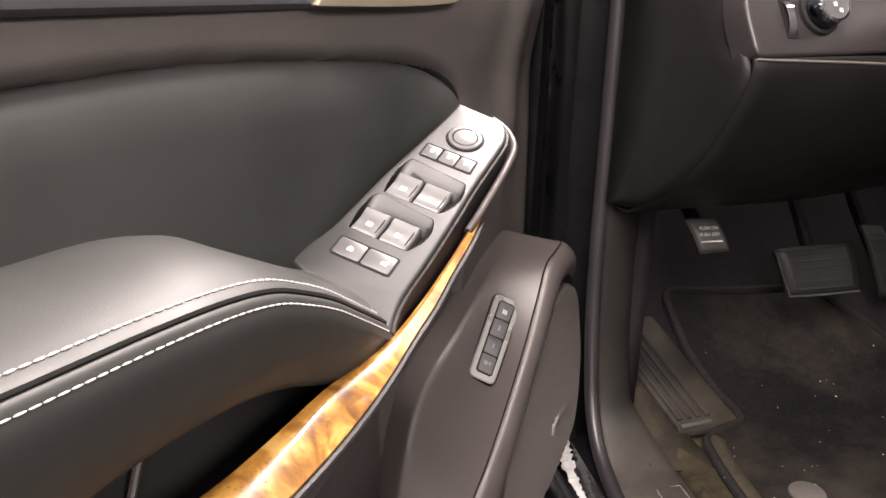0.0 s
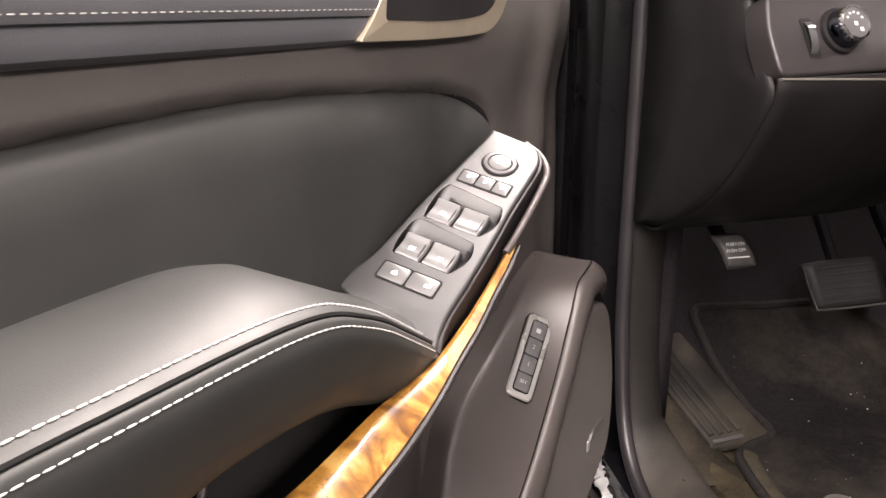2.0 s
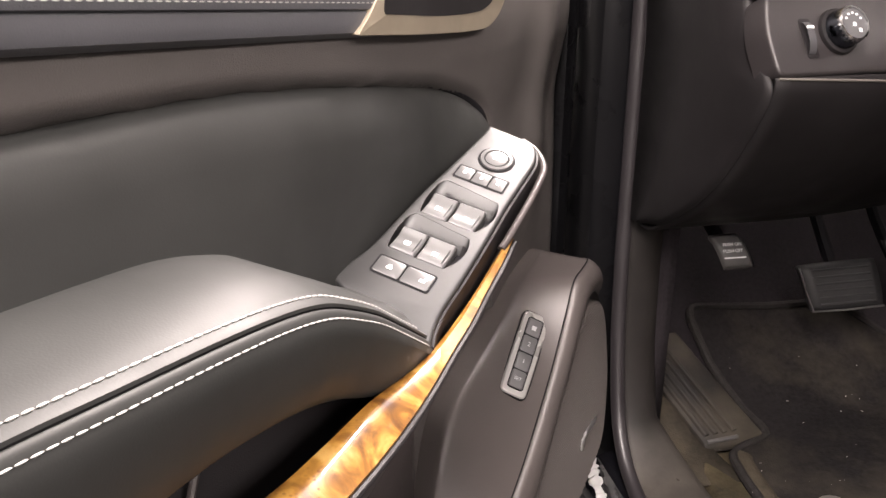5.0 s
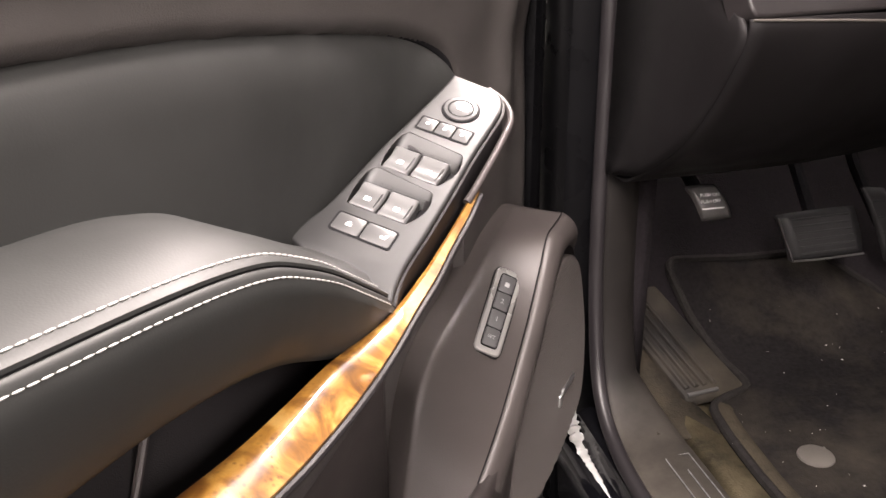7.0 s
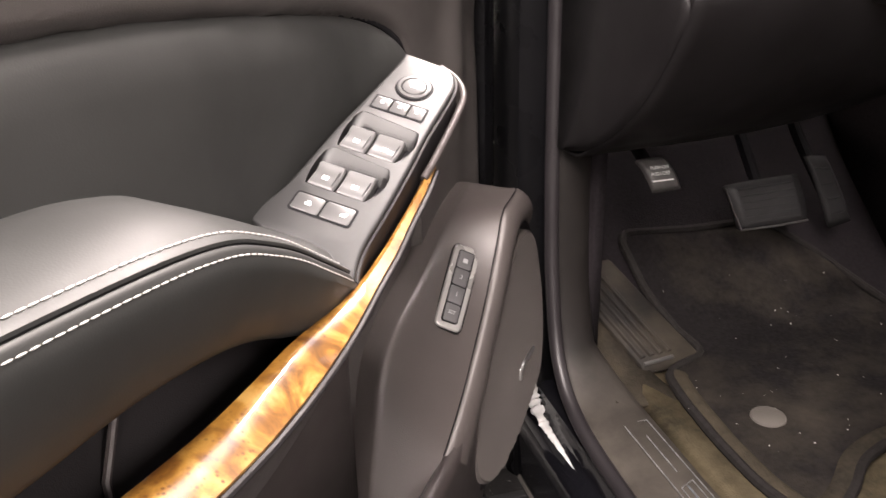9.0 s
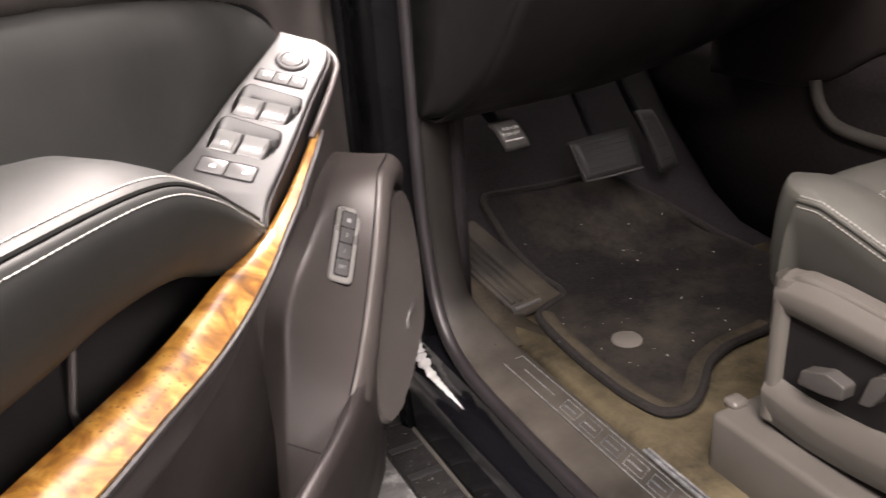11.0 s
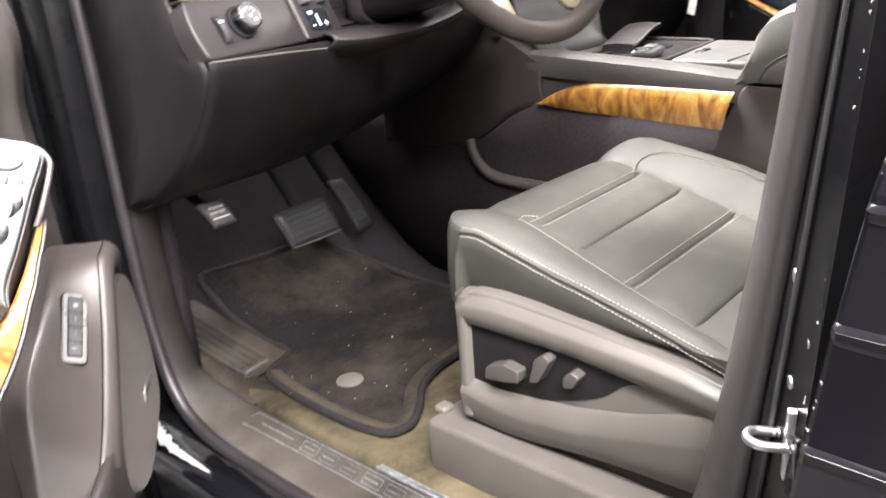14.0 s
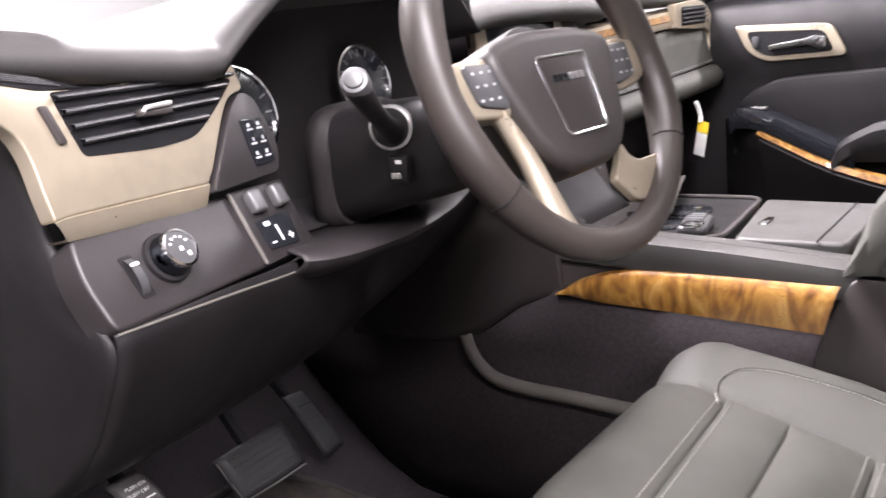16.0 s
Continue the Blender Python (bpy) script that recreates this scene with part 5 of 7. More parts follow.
# champagne vent surround
VP = frame_of((-0.846, 1.012, 1.279), (1, 0.21, -0.03), (0.19, -0.96, 0.20))
rim = [(-0.006, 0.0212), (0.064, 0.0207), (0.1500, 0.0195), (0.1616, 0.0311), (0.1997, 0.0823), (0.2158, 0.098), (0.240, 0.103), (0.236, 0.130), (0.12, 0.122), (0.038, 0.118), (-0.006, 0.1215), (-0.052, 0.136), (-0.064, 0.120), (-0.0462, 0.0995), (-0.0346, 0.0890), (-0.0290, 0.0700), (-0.0284, 0.0421), (-0.0265, 0.0195)]
ve = part("vent_surround", plate(rounded(rim, [0.001, 0.01, 0.001, 0.02, 0.03, 0.02, 0.006, 0.006, 0.02, 0.02, 0.02, 0.006, 0.01, 0.02, 0.02, 0.03, 0.02, 0.003]), -0.012, 0.004, 0.006, 5), CHAMPAGNE, dash, "champagne painted vent surround", m=VP)
fold = spline([(-0.0265, 0.0197, -0.0145, 0.0046), (-0.008, 0.0213, -0.004, 0.0020), (0.064, 0.0207, 0.066, 0.0000), (0.135, 0.0197, 0.132, -0.0024), (0.1520, 0.0197, 0.1475, -0.0021)], 30)
part("folded_edge", loft([[(a0, b0, -0.010), (a0, b0, 0.0020), (0.97 * a0 + 0.03 * a1, 0.93 * b0 + 0.07 * b1, 0.0034), (0.6 * a0 + 0.4 * a1, 0.6 * b0 + 0.4 * b1, 0.0005), (0.15 * a0 + 0.85 * a1, 0.15 * b0 + 0.85 * b1, -0.0036), (a1, b1, -0.0065), (a1, b1 + 0.001, -0.030)] for a0, b0, a1, b1 in fold]), CHAMPAGNE, ve, "folded lower edge", smooth=30)
uv = part("upper_vent", plate(rounded([(-0.046, 0.139), (-0.002, 0.1310), (0.036, 0.1205), (-0.002, 0.1200), (-0.050, 0.1300)], [0.004, 0.006, 0.004, 0.006, 0.004]), 0.0030, 0.0050, 0), VENT_BLACK, ve, "small dark upper vent")
for k in range(4):
    part("vent_slat", tube([(-0.046 + 0.004 * k, 0.1370 - 0.0022 * k, 0.0055), (0.000 + 0.006 * k, 0.1290 - 0.0022 * k, 0.0055)], 0.0008, 6), DARK_BUTTON, uv)
# Flat dark plate: the shade of the vent's depth put into its colour
cav = part("vent_shade", plate(rounded([(0.020, 0.064), (0.101, 0.060), (0.152, 0.064), (0.190, 0.087), (0.228, 0.115), (0.175, 0.120), (0.006, 0.118), (0.012, 0.092)], [0.006, 0.02, 0.015, 0.02, 0.01, 0.004, 0.004, 0.01]), 0.0030, 0.0046, 0), VENT_BLACK, ve, "flat dark plate for the vent opening's shade")
for b0, b1, a0, a1 in ((0.074, 0.079, 0.020, 0.172), (0.0865, 0.094, 0.015, 0.192), (0.099, 0.107, 0.011, 0.211), (0.111, 0.117, 0.008, 0.226)):
    part("vent_slat", loft([[(a0 + t * (a1 - a0), b0 + t * (b1 - b0) + dz, 0.0035 + dh) for dz, dh in ((-0.0004, 0), (0.0000, 0.006), (0.0012, 0.0075), (0.0030, 0.007), (0.0050, 0.0005))] for t in (0, 0.33, 0.66, 1)]), DARK_BUTTON, cav)
tab = part("vent_tab", box(0.080, 0.122, 0.0875, 0.0945, 0.008, 0.016, 0.0025, 2), PLASTIC, cav, "vent tab")
part("tab_edge", tube([(0.083, 0.0905, 0.0165), (0.088, 0.0945, 0.017), (0.119, 0.0965, 0.017)], 0.0024, 8), WORN_METAL, tab, "bright tab edge")
part("vent_wheel", plate(rounded([(-0.0006, 0.0758), (0.0072, 0.0766), (-0.0015, 0.1080), (-0.0100, 0.1080)], 0.003), 0.003, 0.0075, 0.002, 2), PLASTIC, ve)
# slanted button panel beside the vent
BP = frame_of((-0.702, 1.040, 1.286), (1, 0.21, 0.0), (0.19, -0.96, 0.22))
bp = part("button_panel", plate(rounded([(0.002, -0.002), (0.106, 0.0), (0.120, 0.028), (0.104, 0.080), (0.088, 0.088), (0.066, 0.076)], [0.008, 0.008, 0.02, 0.012, 0.008, 0.012]), -0.03, 0.004, 0.003, 2), DIM_PLASTIC, dash, m=BP)
bpf = part("button_face", plate(rounded([(0.072, 0.011), (0.104, 0.012), (0.102, 0.058), (0.069, 0.060)], 0.003), 0.003, 0.006, 0.001), SCREEN, bp)
for r in range(3):
    for c in range(2):
        a, b = 0.0745 + 0.0155 * c, 0.018 + 0.0145 * r
        part("symbol", box(a, a + 0.009, b, b + 0.0022, 0.0057, 0.0064, 0.0004), MARK_DIM, bpf)
        part("symbol", box(a + 0.002 + 0.002 * (r % 2), a + 0.006, b + 0.0035, b + 0.0075, 0.0057, 0.0064, 0.0004), MARK_DIM, bpf)
# top pad
def brow(x):
    """Rise of the instrument hood over the dash top, 0 to 1."""
    a, b = min(1, max(0, (x + 0.660) / 0.165)), min(1, max(0, (-0.19 - x) / 0.12))
    return (1 - (1 - a) ** 1.6) * b * b * (3 - 2 * b)


rows = []
for x in [*np.linspace(-0.89, -0.72, 14), *np.linspace(-0.71, -0.52, 40), *np.linspace(-0.50, 0.89, 70)]:
    ax = abs(x)
    hood = brow(x)
    mid = math.exp(-(x / 0.22) ** 4)
    far = min(1, max(0, (x - 0.20) / 0.10))
    fy = 0.03 * max(0, (0.80 - ax)) - 0.030 * hood + 0.04 * mid + 0.095 * far
    end = max(0, (ax - 0.70) / 0.19)
    rows.append([(x, y + fy * w, z + 0.022 * end * (x < 0) + 0.105 * hood * float(np.interp(y, [1.06, 1.14, 1.5], [1.0, 0.55, 0.0])) + 0.02 * mid + 0.022 * far) for y, z, w in ((1.15, 1.392, 1), (1.070, 1.386, 1), (1.052, 1.387, 1), (1.040, 1.392, 1), (1.034, 1.400, 1), (1.035, 1.408, 1), (1.042, 1.416, 1), (1.056, 1.423, 1), (1.085, 1.430, 1), (1.14, 1.437, 1), (1.25, 1.445, 1), (1.42, 1.455, 0.5), (1.60, 1.455, 0), (1.66, 1.40, 0))])
part("top_pad", loft(rows), DASH_PAD, dash, "soft dash top pad", smooth=70)
# instrument recess, dials and centre stack
part("cluster_shell", loft([[(x, 1.06, 1.215), (x, 1.15, 1.23), (x, 1.165, 1.36), (x, 1.12, 1.385 + 0.075 * brow(x)), (x, 1.05, 1.388 + 0.100 * brow(x))] for x in np.linspace(-0.655, -0.22, 24)]), DARK_PLASTIC, dash, "black instrument recess", solid=0.004, smooth=60)
for x, z, r in ((-0.590, 1.343, 0.056), (-0.381, 1.359, 0.046)):
    g = part("dial_face", disc(r, 0, 0.003, 40), SCREEN, dash, "black dial", m=pose(x, 1.125, z, 80, 0, 0))
    part("dial_ring", loft([[(q * math.cos(2 * math.pi * k / 48), q * math.sin(2 * math.pi * k / 48), h) for k in range(48)] for q, h in ((r, 0.0), (r + 0.0006, 0.005), (r - 0.0020, 0.0055), (r - 0.0030, 0.002))], True), CHROME, g)
    for k in range(13):
        t = radians(225 - 22.5 * k)
        part("dial_tick", box(-0.0011, 0.0011, -0.0042, 0.0042, 0.0028, 0.0036, 0.0002), BUTTON, g, m=pose((r - 0.010) * math.cos(t), (r - 0.010) * math.sin(t), 0, 0, 0, math.degrees(t) - 90))
# centre stack
part("stack_panel", loft([[(x, 1.06 + 0.0 * x, 1.02), (x, 1.09, 1.10), (x, 1.115, 1.25), (x, 1.13, 1.32), (x, 1.14, 1.44), (x, 1.25, 1.45)] for x in (-0.130, -0.120, 0.185, 0.20)]), PLASTIC, dash, solid=0.005)
SM = frame_of((0.0, 1.129, 1.385), (1, 0, 0), (0, -1, 0.1))
sc = part("screen_frame", plate(rounded([(-0.135, -0.06), (0.135, -0.06), (0.125, 0.052), (-0.125, 0.052)], 0.008), -0.01, 0.006, 0.003), CHAMPAGNE, dash, m=SM)
part("screen", plate(rounded([(-0.10, -0.045), (0.10, -0.045), (0.10, 0.045), (-0.10, 0.045)], 0.004), 0.005, 0.0075, 0.001), SCREEN, sc, "dark touch screen")
CM = frame_of((0.0, 1.112, 1.21), (1, 0, 0), (0, -1, 0.15))
cs = part("climate_panel", plate(rounded([(-0.15, -0.075), (0.15, -0.075), (0.16, 0.075), (-0.16, 0.075)], 0.012), -0.01, 0.006, 0.003), SILVER, dash, "silver climate control panel", m=CM)
for k in range(6):
    for r in range(3):
        part("climate_key", box(-0.135 + 0.046 * k, -0.100 + 0.046 * k, -0.062 + 0.043 * r, -0.037 + 0.043 * r, 0.005, 0.010, 0.002), DARK_BUTTON if r == 1 else BUTTON, cs)
for a in (-0.125, 0.125):
    part("climate_knob", disc(0.018, 0.005, 0.026, 28, 0.003), CHROME, cs, m=pose(a, 0.0, 0))
# passenger side of the dash
part("passenger_face", loft([[(x, 1.15 + dy + 0.02 * math.cos(3 * x) + 0.05 * max(0, (x - 0.76) / 0.12) ** 2, z + 0.05 * (x - 0.6)) for dy, z in ((0.03, 1.378), (0.004, 1.366), (-0.005, 1.354), (-0.012, 1.318), (-0.020, 1.278), (-0.024, 1.2675), (-0.019, 1.2635), (-0.034, 1.256), (-0.045, 1.242), (-0.046, 1.228), (-0.036, 1.214), (-0.004, 1.204), (0.05, 1.198))] for x in np.linspace(0.20, 0.88, 28)]), SEAT_LEATHER, dash, "padded leather passenger dash", solid=0.004, smooth=70)
part("glove_box", loft([[(x, 1.19 + dy, z) for dy, z in ((0.0, 1.200), (0.005, 1.16), (0.02, 1.06), (0.06, 1.00), (0.12, 0.98))] for x in np.linspace(0.18, 0.80, 8)]), DARK_PLASTIC, dash, "black glove box", solid=0.004)
pst = part("passenger_strip", loft([[(x, 1.150 + dy + 0.02 * math.cos(3 * x), z + 0.045 * (x - 0.6)) for dy, z in ((0.004, 1.363), (-0.010, 1.366), (-0.013, 1.374), (-0.006, 1.396), (0.02, 1.402))] for x in np.linspace(0.20, 0.66, 24)]), CHAMPAGNE, dash, "champagne trim strip", solid=0.004)
part("wood_inlay", loft([[(x, 1.147 + dy + 0.02 * math.cos(3 * x), z + 0.045 * (x - 0.6)) for dy, z in ((-0.011, 1.377), (-0.012, 1.379), (-0.007, 1.391), (-0.004, 1.391))] for x in np.linspace(0.24, 0.60, 16)]), WOOD, pst)
PE = frame_of((0, 1.140, 0), (1, 0, 0), (0, -1, 0))
part("strip_end", plate(rounded([(0.610, 1.412), (0.74, 1.418), (0.80, 1.396), (0.830, 1.352), (0.822, 1.310), (0.806, 1.284), (0.772, 1.282), (0.790, 1.312), (0.794, 1.340), (0.770, 1.354), (0.735, 1.354), (0.610, 1.362)], [0.004, 0.03, 0.03, 0.03, 0.03, 0.006, 0.006, 0.02, 0.02, 0.01, 0.01, 0.004]), 0.0, 0.020, 0.004, 3), CHAMPAGNE, pst, "curved champagne vent frame", m=PE)
# Dark block; the vent's inner shade is put into its colour
pv = part("vent_shade", box(0.632, 0.772, 1.1180, 1.15, 1.364, 1.406, 0.005), DARK_PLASTIC, pst)
for k in range(4):
    part("vent_slat", box(0.637, 0.767, 1.113, 1.121, 1.370 + 0.009 * k, 1.3735 + 0.009 * k, 0.001), DARK_BUTTON, pv)
part("stitching", stitches([(x, 1.1255 + 0.02 * math.cos(3 * x) + 0.05 * max(0, (x - 0.76) / 0.12) ** 2, 1.2720 + 0.05 * (x - 0.6)) for x in np.linspace(0.22, 0.86, 40)], 0.005, 0.003, 0.0008), THREAD, dash)

# ---- steering wheel and column ----
col = thing("steering_column", "black plastic steering column with stalk", "steering column")
rows = []
for t in np.linspace(0, 1, 12):
    y, z = 1.062 - 0.162 * t, 1.272 + 0.026 * t
    w, h = 0.074 - 0.009 * t - 0.01 * (t > 0.99), 0.066 - 0.016 * t - 0.008 * (t > 0.99)
    rows.append([(-0.468 + w * math.copysign(abs(math.cos(a)) ** 0.5, math.cos(a)), y, z + h * math.copysign(abs(math.sin(a)) ** 0.5, math.sin(a))) for a in np.linspace(0, 2 * math.pi, 36, endpoint=False)])
part("shroud", loft(rows, True, True), DARK_PLASTIC, col, "black column shroud", smooth=50)
part("shroud_collar", loft([[(-0.468 + s * 0.0735 * math.copysign(abs(math.cos(a)) ** 0.5, math.cos(a)), 1.040 + 0.012 * k, 1.272 + s * 0.064 * math.copysign(abs(math.sin(a)) ** 0.5, math.sin(a))) for a in np.linspace(0, 2 * math.pi, 36)] for k, s in ((0, 0.9), (0.2, 1.0), (1.0, 1.06), (2.2, 1.10))]), DIM_PLASTIC, col, solid=0.004)
tsw = part("tilt_switch", box(-0.012, 0.012, -0.014, 0.014, 0, 0.010, 0.003, 2), DARK_PLASTIC, col, m=frame_of((-0.5375, 0.940, 1.279), (0, 1, 0), (-1, -0.25, 0)))
part("switch_mark", box(-0.006, 0.002, -0.010, -0.006, 0.0095, 0.0104, 0.0003), MARK, tsw)
part("switch_bar", box(-0.004, 0.008, 0.003, 0.009, 0.0095, 0.012, 0.001), BEZEL, tsw)
part("stalk_collar", disc(0.0215, -0.012, 0.004, 32, 0.003), DARK_PLASTIC, col, m=frame_of((-0.540, 0.948, 1.321), (0, 0, 1), (-0.9, -0.35, 0.35)))
part("collar_ring", loft([[(r * math.cos(2 * math.pi * k / 36), r * math.sin(2 * math.pi * k / 36), h) for k in range(36)] for r, h in ((0.0228, -0.004), (0.0228, 0.0035), (0.0205, 0.0048), (0.0195, 0.003))], True), BEZEL, col, "bright stalk ring", m=frame_of((-0.540, 0.948, 1.321), (0, 0, 1), (-0.9, -0.35, 0.35)))
stalk = part("stalk", tube(spline([(-0.51, 0.955, 1.303), (-0.573, 0.932, 1.334), (-0.630, 0.905, 1.371)], 10), [0.018, 0.016, 0.013, 0.010, 0.0095, 0.0095, 0.010, 0.011, 0.012, 0.012], 16), DARK_PLASTIC, col, "black control stalk")
SK = frame_of((-0.632, 0.903, 1.374), (0.6, -0.75, 0.2), (-0.80, -0.42, 0.45))
part("stalk_cap", disc(0.0130, -0.012, 0.005, 32, 0.003), BUTTON, stalk, "grey stalk end", m=SK)
part("stalk_button", disc(0.0090, 0.003, 0.0075, 28, 0.002), SWITCH, stalk, m=SK)

sw_n = Vector((-0.056, -0.932, 0.358))
WH = frame_of((-0.456, 0.80, 1.357), (1, -0.06, 0), sw_n)
wheel = thing("steering_wheel", "dark brown leather steering wheel with champagne spokes", "steering wheel", WH)
rows = []
for k in range(97):
    t = 2 * math.pi * k / 96
    grip = 0.0155 + 0.0025 * math.exp(-((abs(math.sin(t)) - 0.35) / 0.25) ** 2)
    rows.append([((0.176 + grip * math.cos(a)) * math.cos(t), (0.172 + grip * math.cos(a)) * math.sin(t), 1.1 * grip * math.sin(a)) for a in np.linspace(0, 2 * math.pi, 16, endpoint=False)])
part("rim", loft(rows, True), WHEEL_LEATHER, wheel, "dark leather rim")
for t in (radians(213), radians(327)):
    part("rim_seam", tube([((0.176 + 0.0172 * math.cos(a)) * math.cos(t), (0.172 + 0.0172 * math.cos(a)) * math.sin(t), 0.0187 * math.sin(a)) for a in np.linspace(-0.5, 3.4, 20)], 0.0008, 6), DARK_PLASTIC, wheel)
hub_poly = [(-0.108, 0.034), (-0.05, 0.047), (0.05, 0.047), (0.108, 0.034), (0.098, -0.012), (0.074, -0.072), (0.04, -0.096), (-0.04, -0.096), (-0.074, -0.072), (-0.098, -0.012)]
hub = part("airbag_cover", plate(rounded(hub_poly, 0.025), -0.045, 0.008, 0.014, 4), HUB, wheel, "padded hub cover")
badge = rounded([(-0.044, 0.016), (0.044, 0.016), (0.034, -0.062), (-0.034, -0.062)], 0.008)
part("badge_field", plate([(x * 0.97, y * 0.97) for x, y in badge], 0.006, 0.0088, 0.0005), HUB, hub)
part("badge_frame", tube([(x, y, 0.009) for x, y in badge + badge[:1]], 0.0016, 8), CHROME, hub, "chrome badge outline")
for k in range(6):
    part("badge_bar", box(-0.026 + 0.009 * k, -0.0195 + 0.009 * k, -0.010, -0.003, 0.0082, 0.0102, 0.0005), STEEL if k > 2 else DARK_CHROME, hub)
for s in (-1, 1):
    arm = part("spoke", plate(rounded([(s * 0.086, 0.026), (s * 0.130, 0.028), (s * 0.168, 0.022), (s * 0.166, -0.016), (s * 0.140, -0.026), (s * 0.090, -0.030)], 0.008), -0.022, -0.001, 0.004, 3), CHAMPAGNE, wheel, "spoke with buttons")
    pad = part("button_pad", plate(rounded([(s * 0.100, 0.020), (s * 0.140, 0.022), (s * 0.134, -0.016), (s * 0.094, -0.024)], 0.008), -0.002, 0.003, 0.002, 2), DARK_BUTTON, arm)
    for bx in (0.106, 0.118, 0.130):
        for by in (-0.012, 0.001, 0.013):
            part("symbol", box(s * bx - 0.0018, s * bx + 0.0018, by - 0.0012, by + 0.0012, 0.0025, 0.0034, 0.0003), MARK_DIM, pad)
    if s > 0:
        part("spoke_foot", plate(rounded([(0.062, -0.080), (0.068, -0.097), (0.084, -0.104), (0.140, -0.104), (0.128, -0.128), (0.092, -0.150), (0.050, -0.142), (0.026, -0.114), (0.044, -0.100)], 0.008), -0.010, -0.001, 0.004, 3), CHAMPAGNE, wheel, "champagne lower spoke")
        continue
    low = spline([(s * 0.104, -0.022), (s * 0.094, -0.042), (s * 0.083, -0.075), (s * 0.078, -0.105), (s * 0.073, -0.132), (s * 0.064, -0.160)], 20)
    part("lower_spoke", loft([[(x - s * w * 0.7, y, -0.014), (x - s * w * 0.55, y, -0.006), (x, y, -0.002), (x + s * w * 0.55, y, -0.006), (x + s * w * 0.7, y, -0.014)] for (x, y), w in zip(low, np.linspace(0.010, 0.025, 20))]), CHAMPAGNE, wheel, "champagne lower spoke", solid=0.004, smooth=60)
part("hub_core", disc(0.06, -0.07, -0.02, 28, 0.004), DARK_PLASTIC, wheel)

# ---- centre console ----
con = thing("center_console", "dark centre console with wood trim and padded lid", "console")
rows = []
for y, zt in spline([(0.30, 1.00), (0.60, 1.03), (0.80, 1.062), (0.95, 1.085), (1.05, 1.10), (1.12, 1.12)], 30):
    rows.append([(x, y, z) for x, z in ((-0.13, 0.59), (-0.125, 0.80), (-0.122, 0.98), (-0.128, zt - 0.03), (-0.122, zt), (0.122, zt), (0.128, zt - 0.03), (0.122, 0.98), (0.13, 0.59))])
part("console_body", loft(rows), PLASTIC, con, "brown-black console body", solid=0.004)
part("side_panel", loft([[(-0.133, y, z) for z in (0.60, 0.85, 0.92, 1.018)] for y in (1.70, 1.30, 0.90, 0.30)]), LIFTED_CARPET, con, "dark carpeted console side", solid=0.004)
# Darker than the deck beside it: the shade there is put into colour
part("console_front", loft([[(-0.1320, y, zb - 0.004), (-0.1370 + 0.006 * max(0, 1 - (y - 1.006) / 0.06), y, zb), (-0.1380 + 0.006 * max(0, 1 - (y - 1.006) / 0.06), y, zb + 0.012), (-0.1385 + 0.003 * max(0, 1 - (y - 1.006) / 0.06), y, 1.05 + 0.30 * (y - 1.0)), (-0.136, y, 1.085 + 0.55 * (y - 1.0)), (-0.05, y, 1.10 + 0.55 * (y - 1.0))] for y, zb in spline([(1.006, 1.016), (1.04, 1.007), (1.078, 0.992), (1.115, 0.968), (1.147, 0.946), (1.188, 0.927), (1.25, 0.91), (1.45, 0.90)], 30)]), HUB, con, "smooth console front, darkened for shade", solid=0.004, smooth=60)
ws = spline([(1.014, 1.014, 1.016), (0.975, 1.011, 1.038), (0.93, 1.008, 1.053), (0.88, 1.007, 1.062), (0.78, 1.004, 1.065), (0.640, 0.998, 1.065)], 40)
slant = lambda y, k: y - 0.022 * k * max(0, (0.82 - y) / 0.20)
part("wood_trim", loft([[(-0.128, slant(y, 0), z0 - 0.001), (-0.140, slant(y, 0), z0), (-0.1462, slant(y, 0.25), 0.75 * z0 + 0.25 * z1), (-0.1472, slant(y, 0.5), 0.5 * z0 + 0.5 * z1), (-0.1462, slant(y, 0.7), 0.3 * z0 + 0.7 * z1), (-0.1440, slant(y, 0.85), 0.15 * z0 + 0.85 * z1), (-0.1400, slant(y, 0.95), 0.05 * z0 + 0.95 * z1), (-0.133, slant(y, 1), z1), (-0.128, slant(y, 1), z1 + 0.001)] for y, z0, z1 in ws]), WOOD_STREAK, con, "glossy amber burl wood trim")
rail = spline([(1.191, 0.928), (1.184, 0.905), (1.168, 0.880), (1.136, 0.859), (1.08, 0.852), (1.012, 0.851), (0.90, 0.848), (0.75, 0.845)], 40)
part("side_frame", tube([(-0.142, y, z) for y, z in rail], 0.009, 10, 1.3), SEAT_PLASTIC, con, "grey-brown frame rail")
# top deck: padded edge with stitching, card tray, cup holder
part("deck_edge", loft([[(-0.136, y, zt - 0.032), (-0.1395, y, zt - 0.015), (-0.134, y, zt + 0.006), (-0.118, y, zt + 0.012), (-0.08, y, zt + 0.010), (-0.075, y, zt)] for y, zt in spline([(0.60, 1.074), (0.75, 1.086), (0.90, 1.094), (1.035, 1.101)], 30)]), DECK, con, "stitched leather deck edge")
part("stitching", stitches([(-0.112, y, zt + 0.0125) for y, zt in spline([(0.60, 1.074), (0.75, 1.086), (0.90, 1.094), (1.02, 1.100)], 30)], 0.005, 0.0025, 0.0004), SEAT_PLASTIC, con)
lidt = part("tray_lid", plate(rounded([(-0.082, 0.625), (0.150, 0.625), (0.160, 0.80), (-0.082, 0.768)], 0.012), 1.06, 1.100, 0.006, 3), DECK, con, "leather covered tray lid")
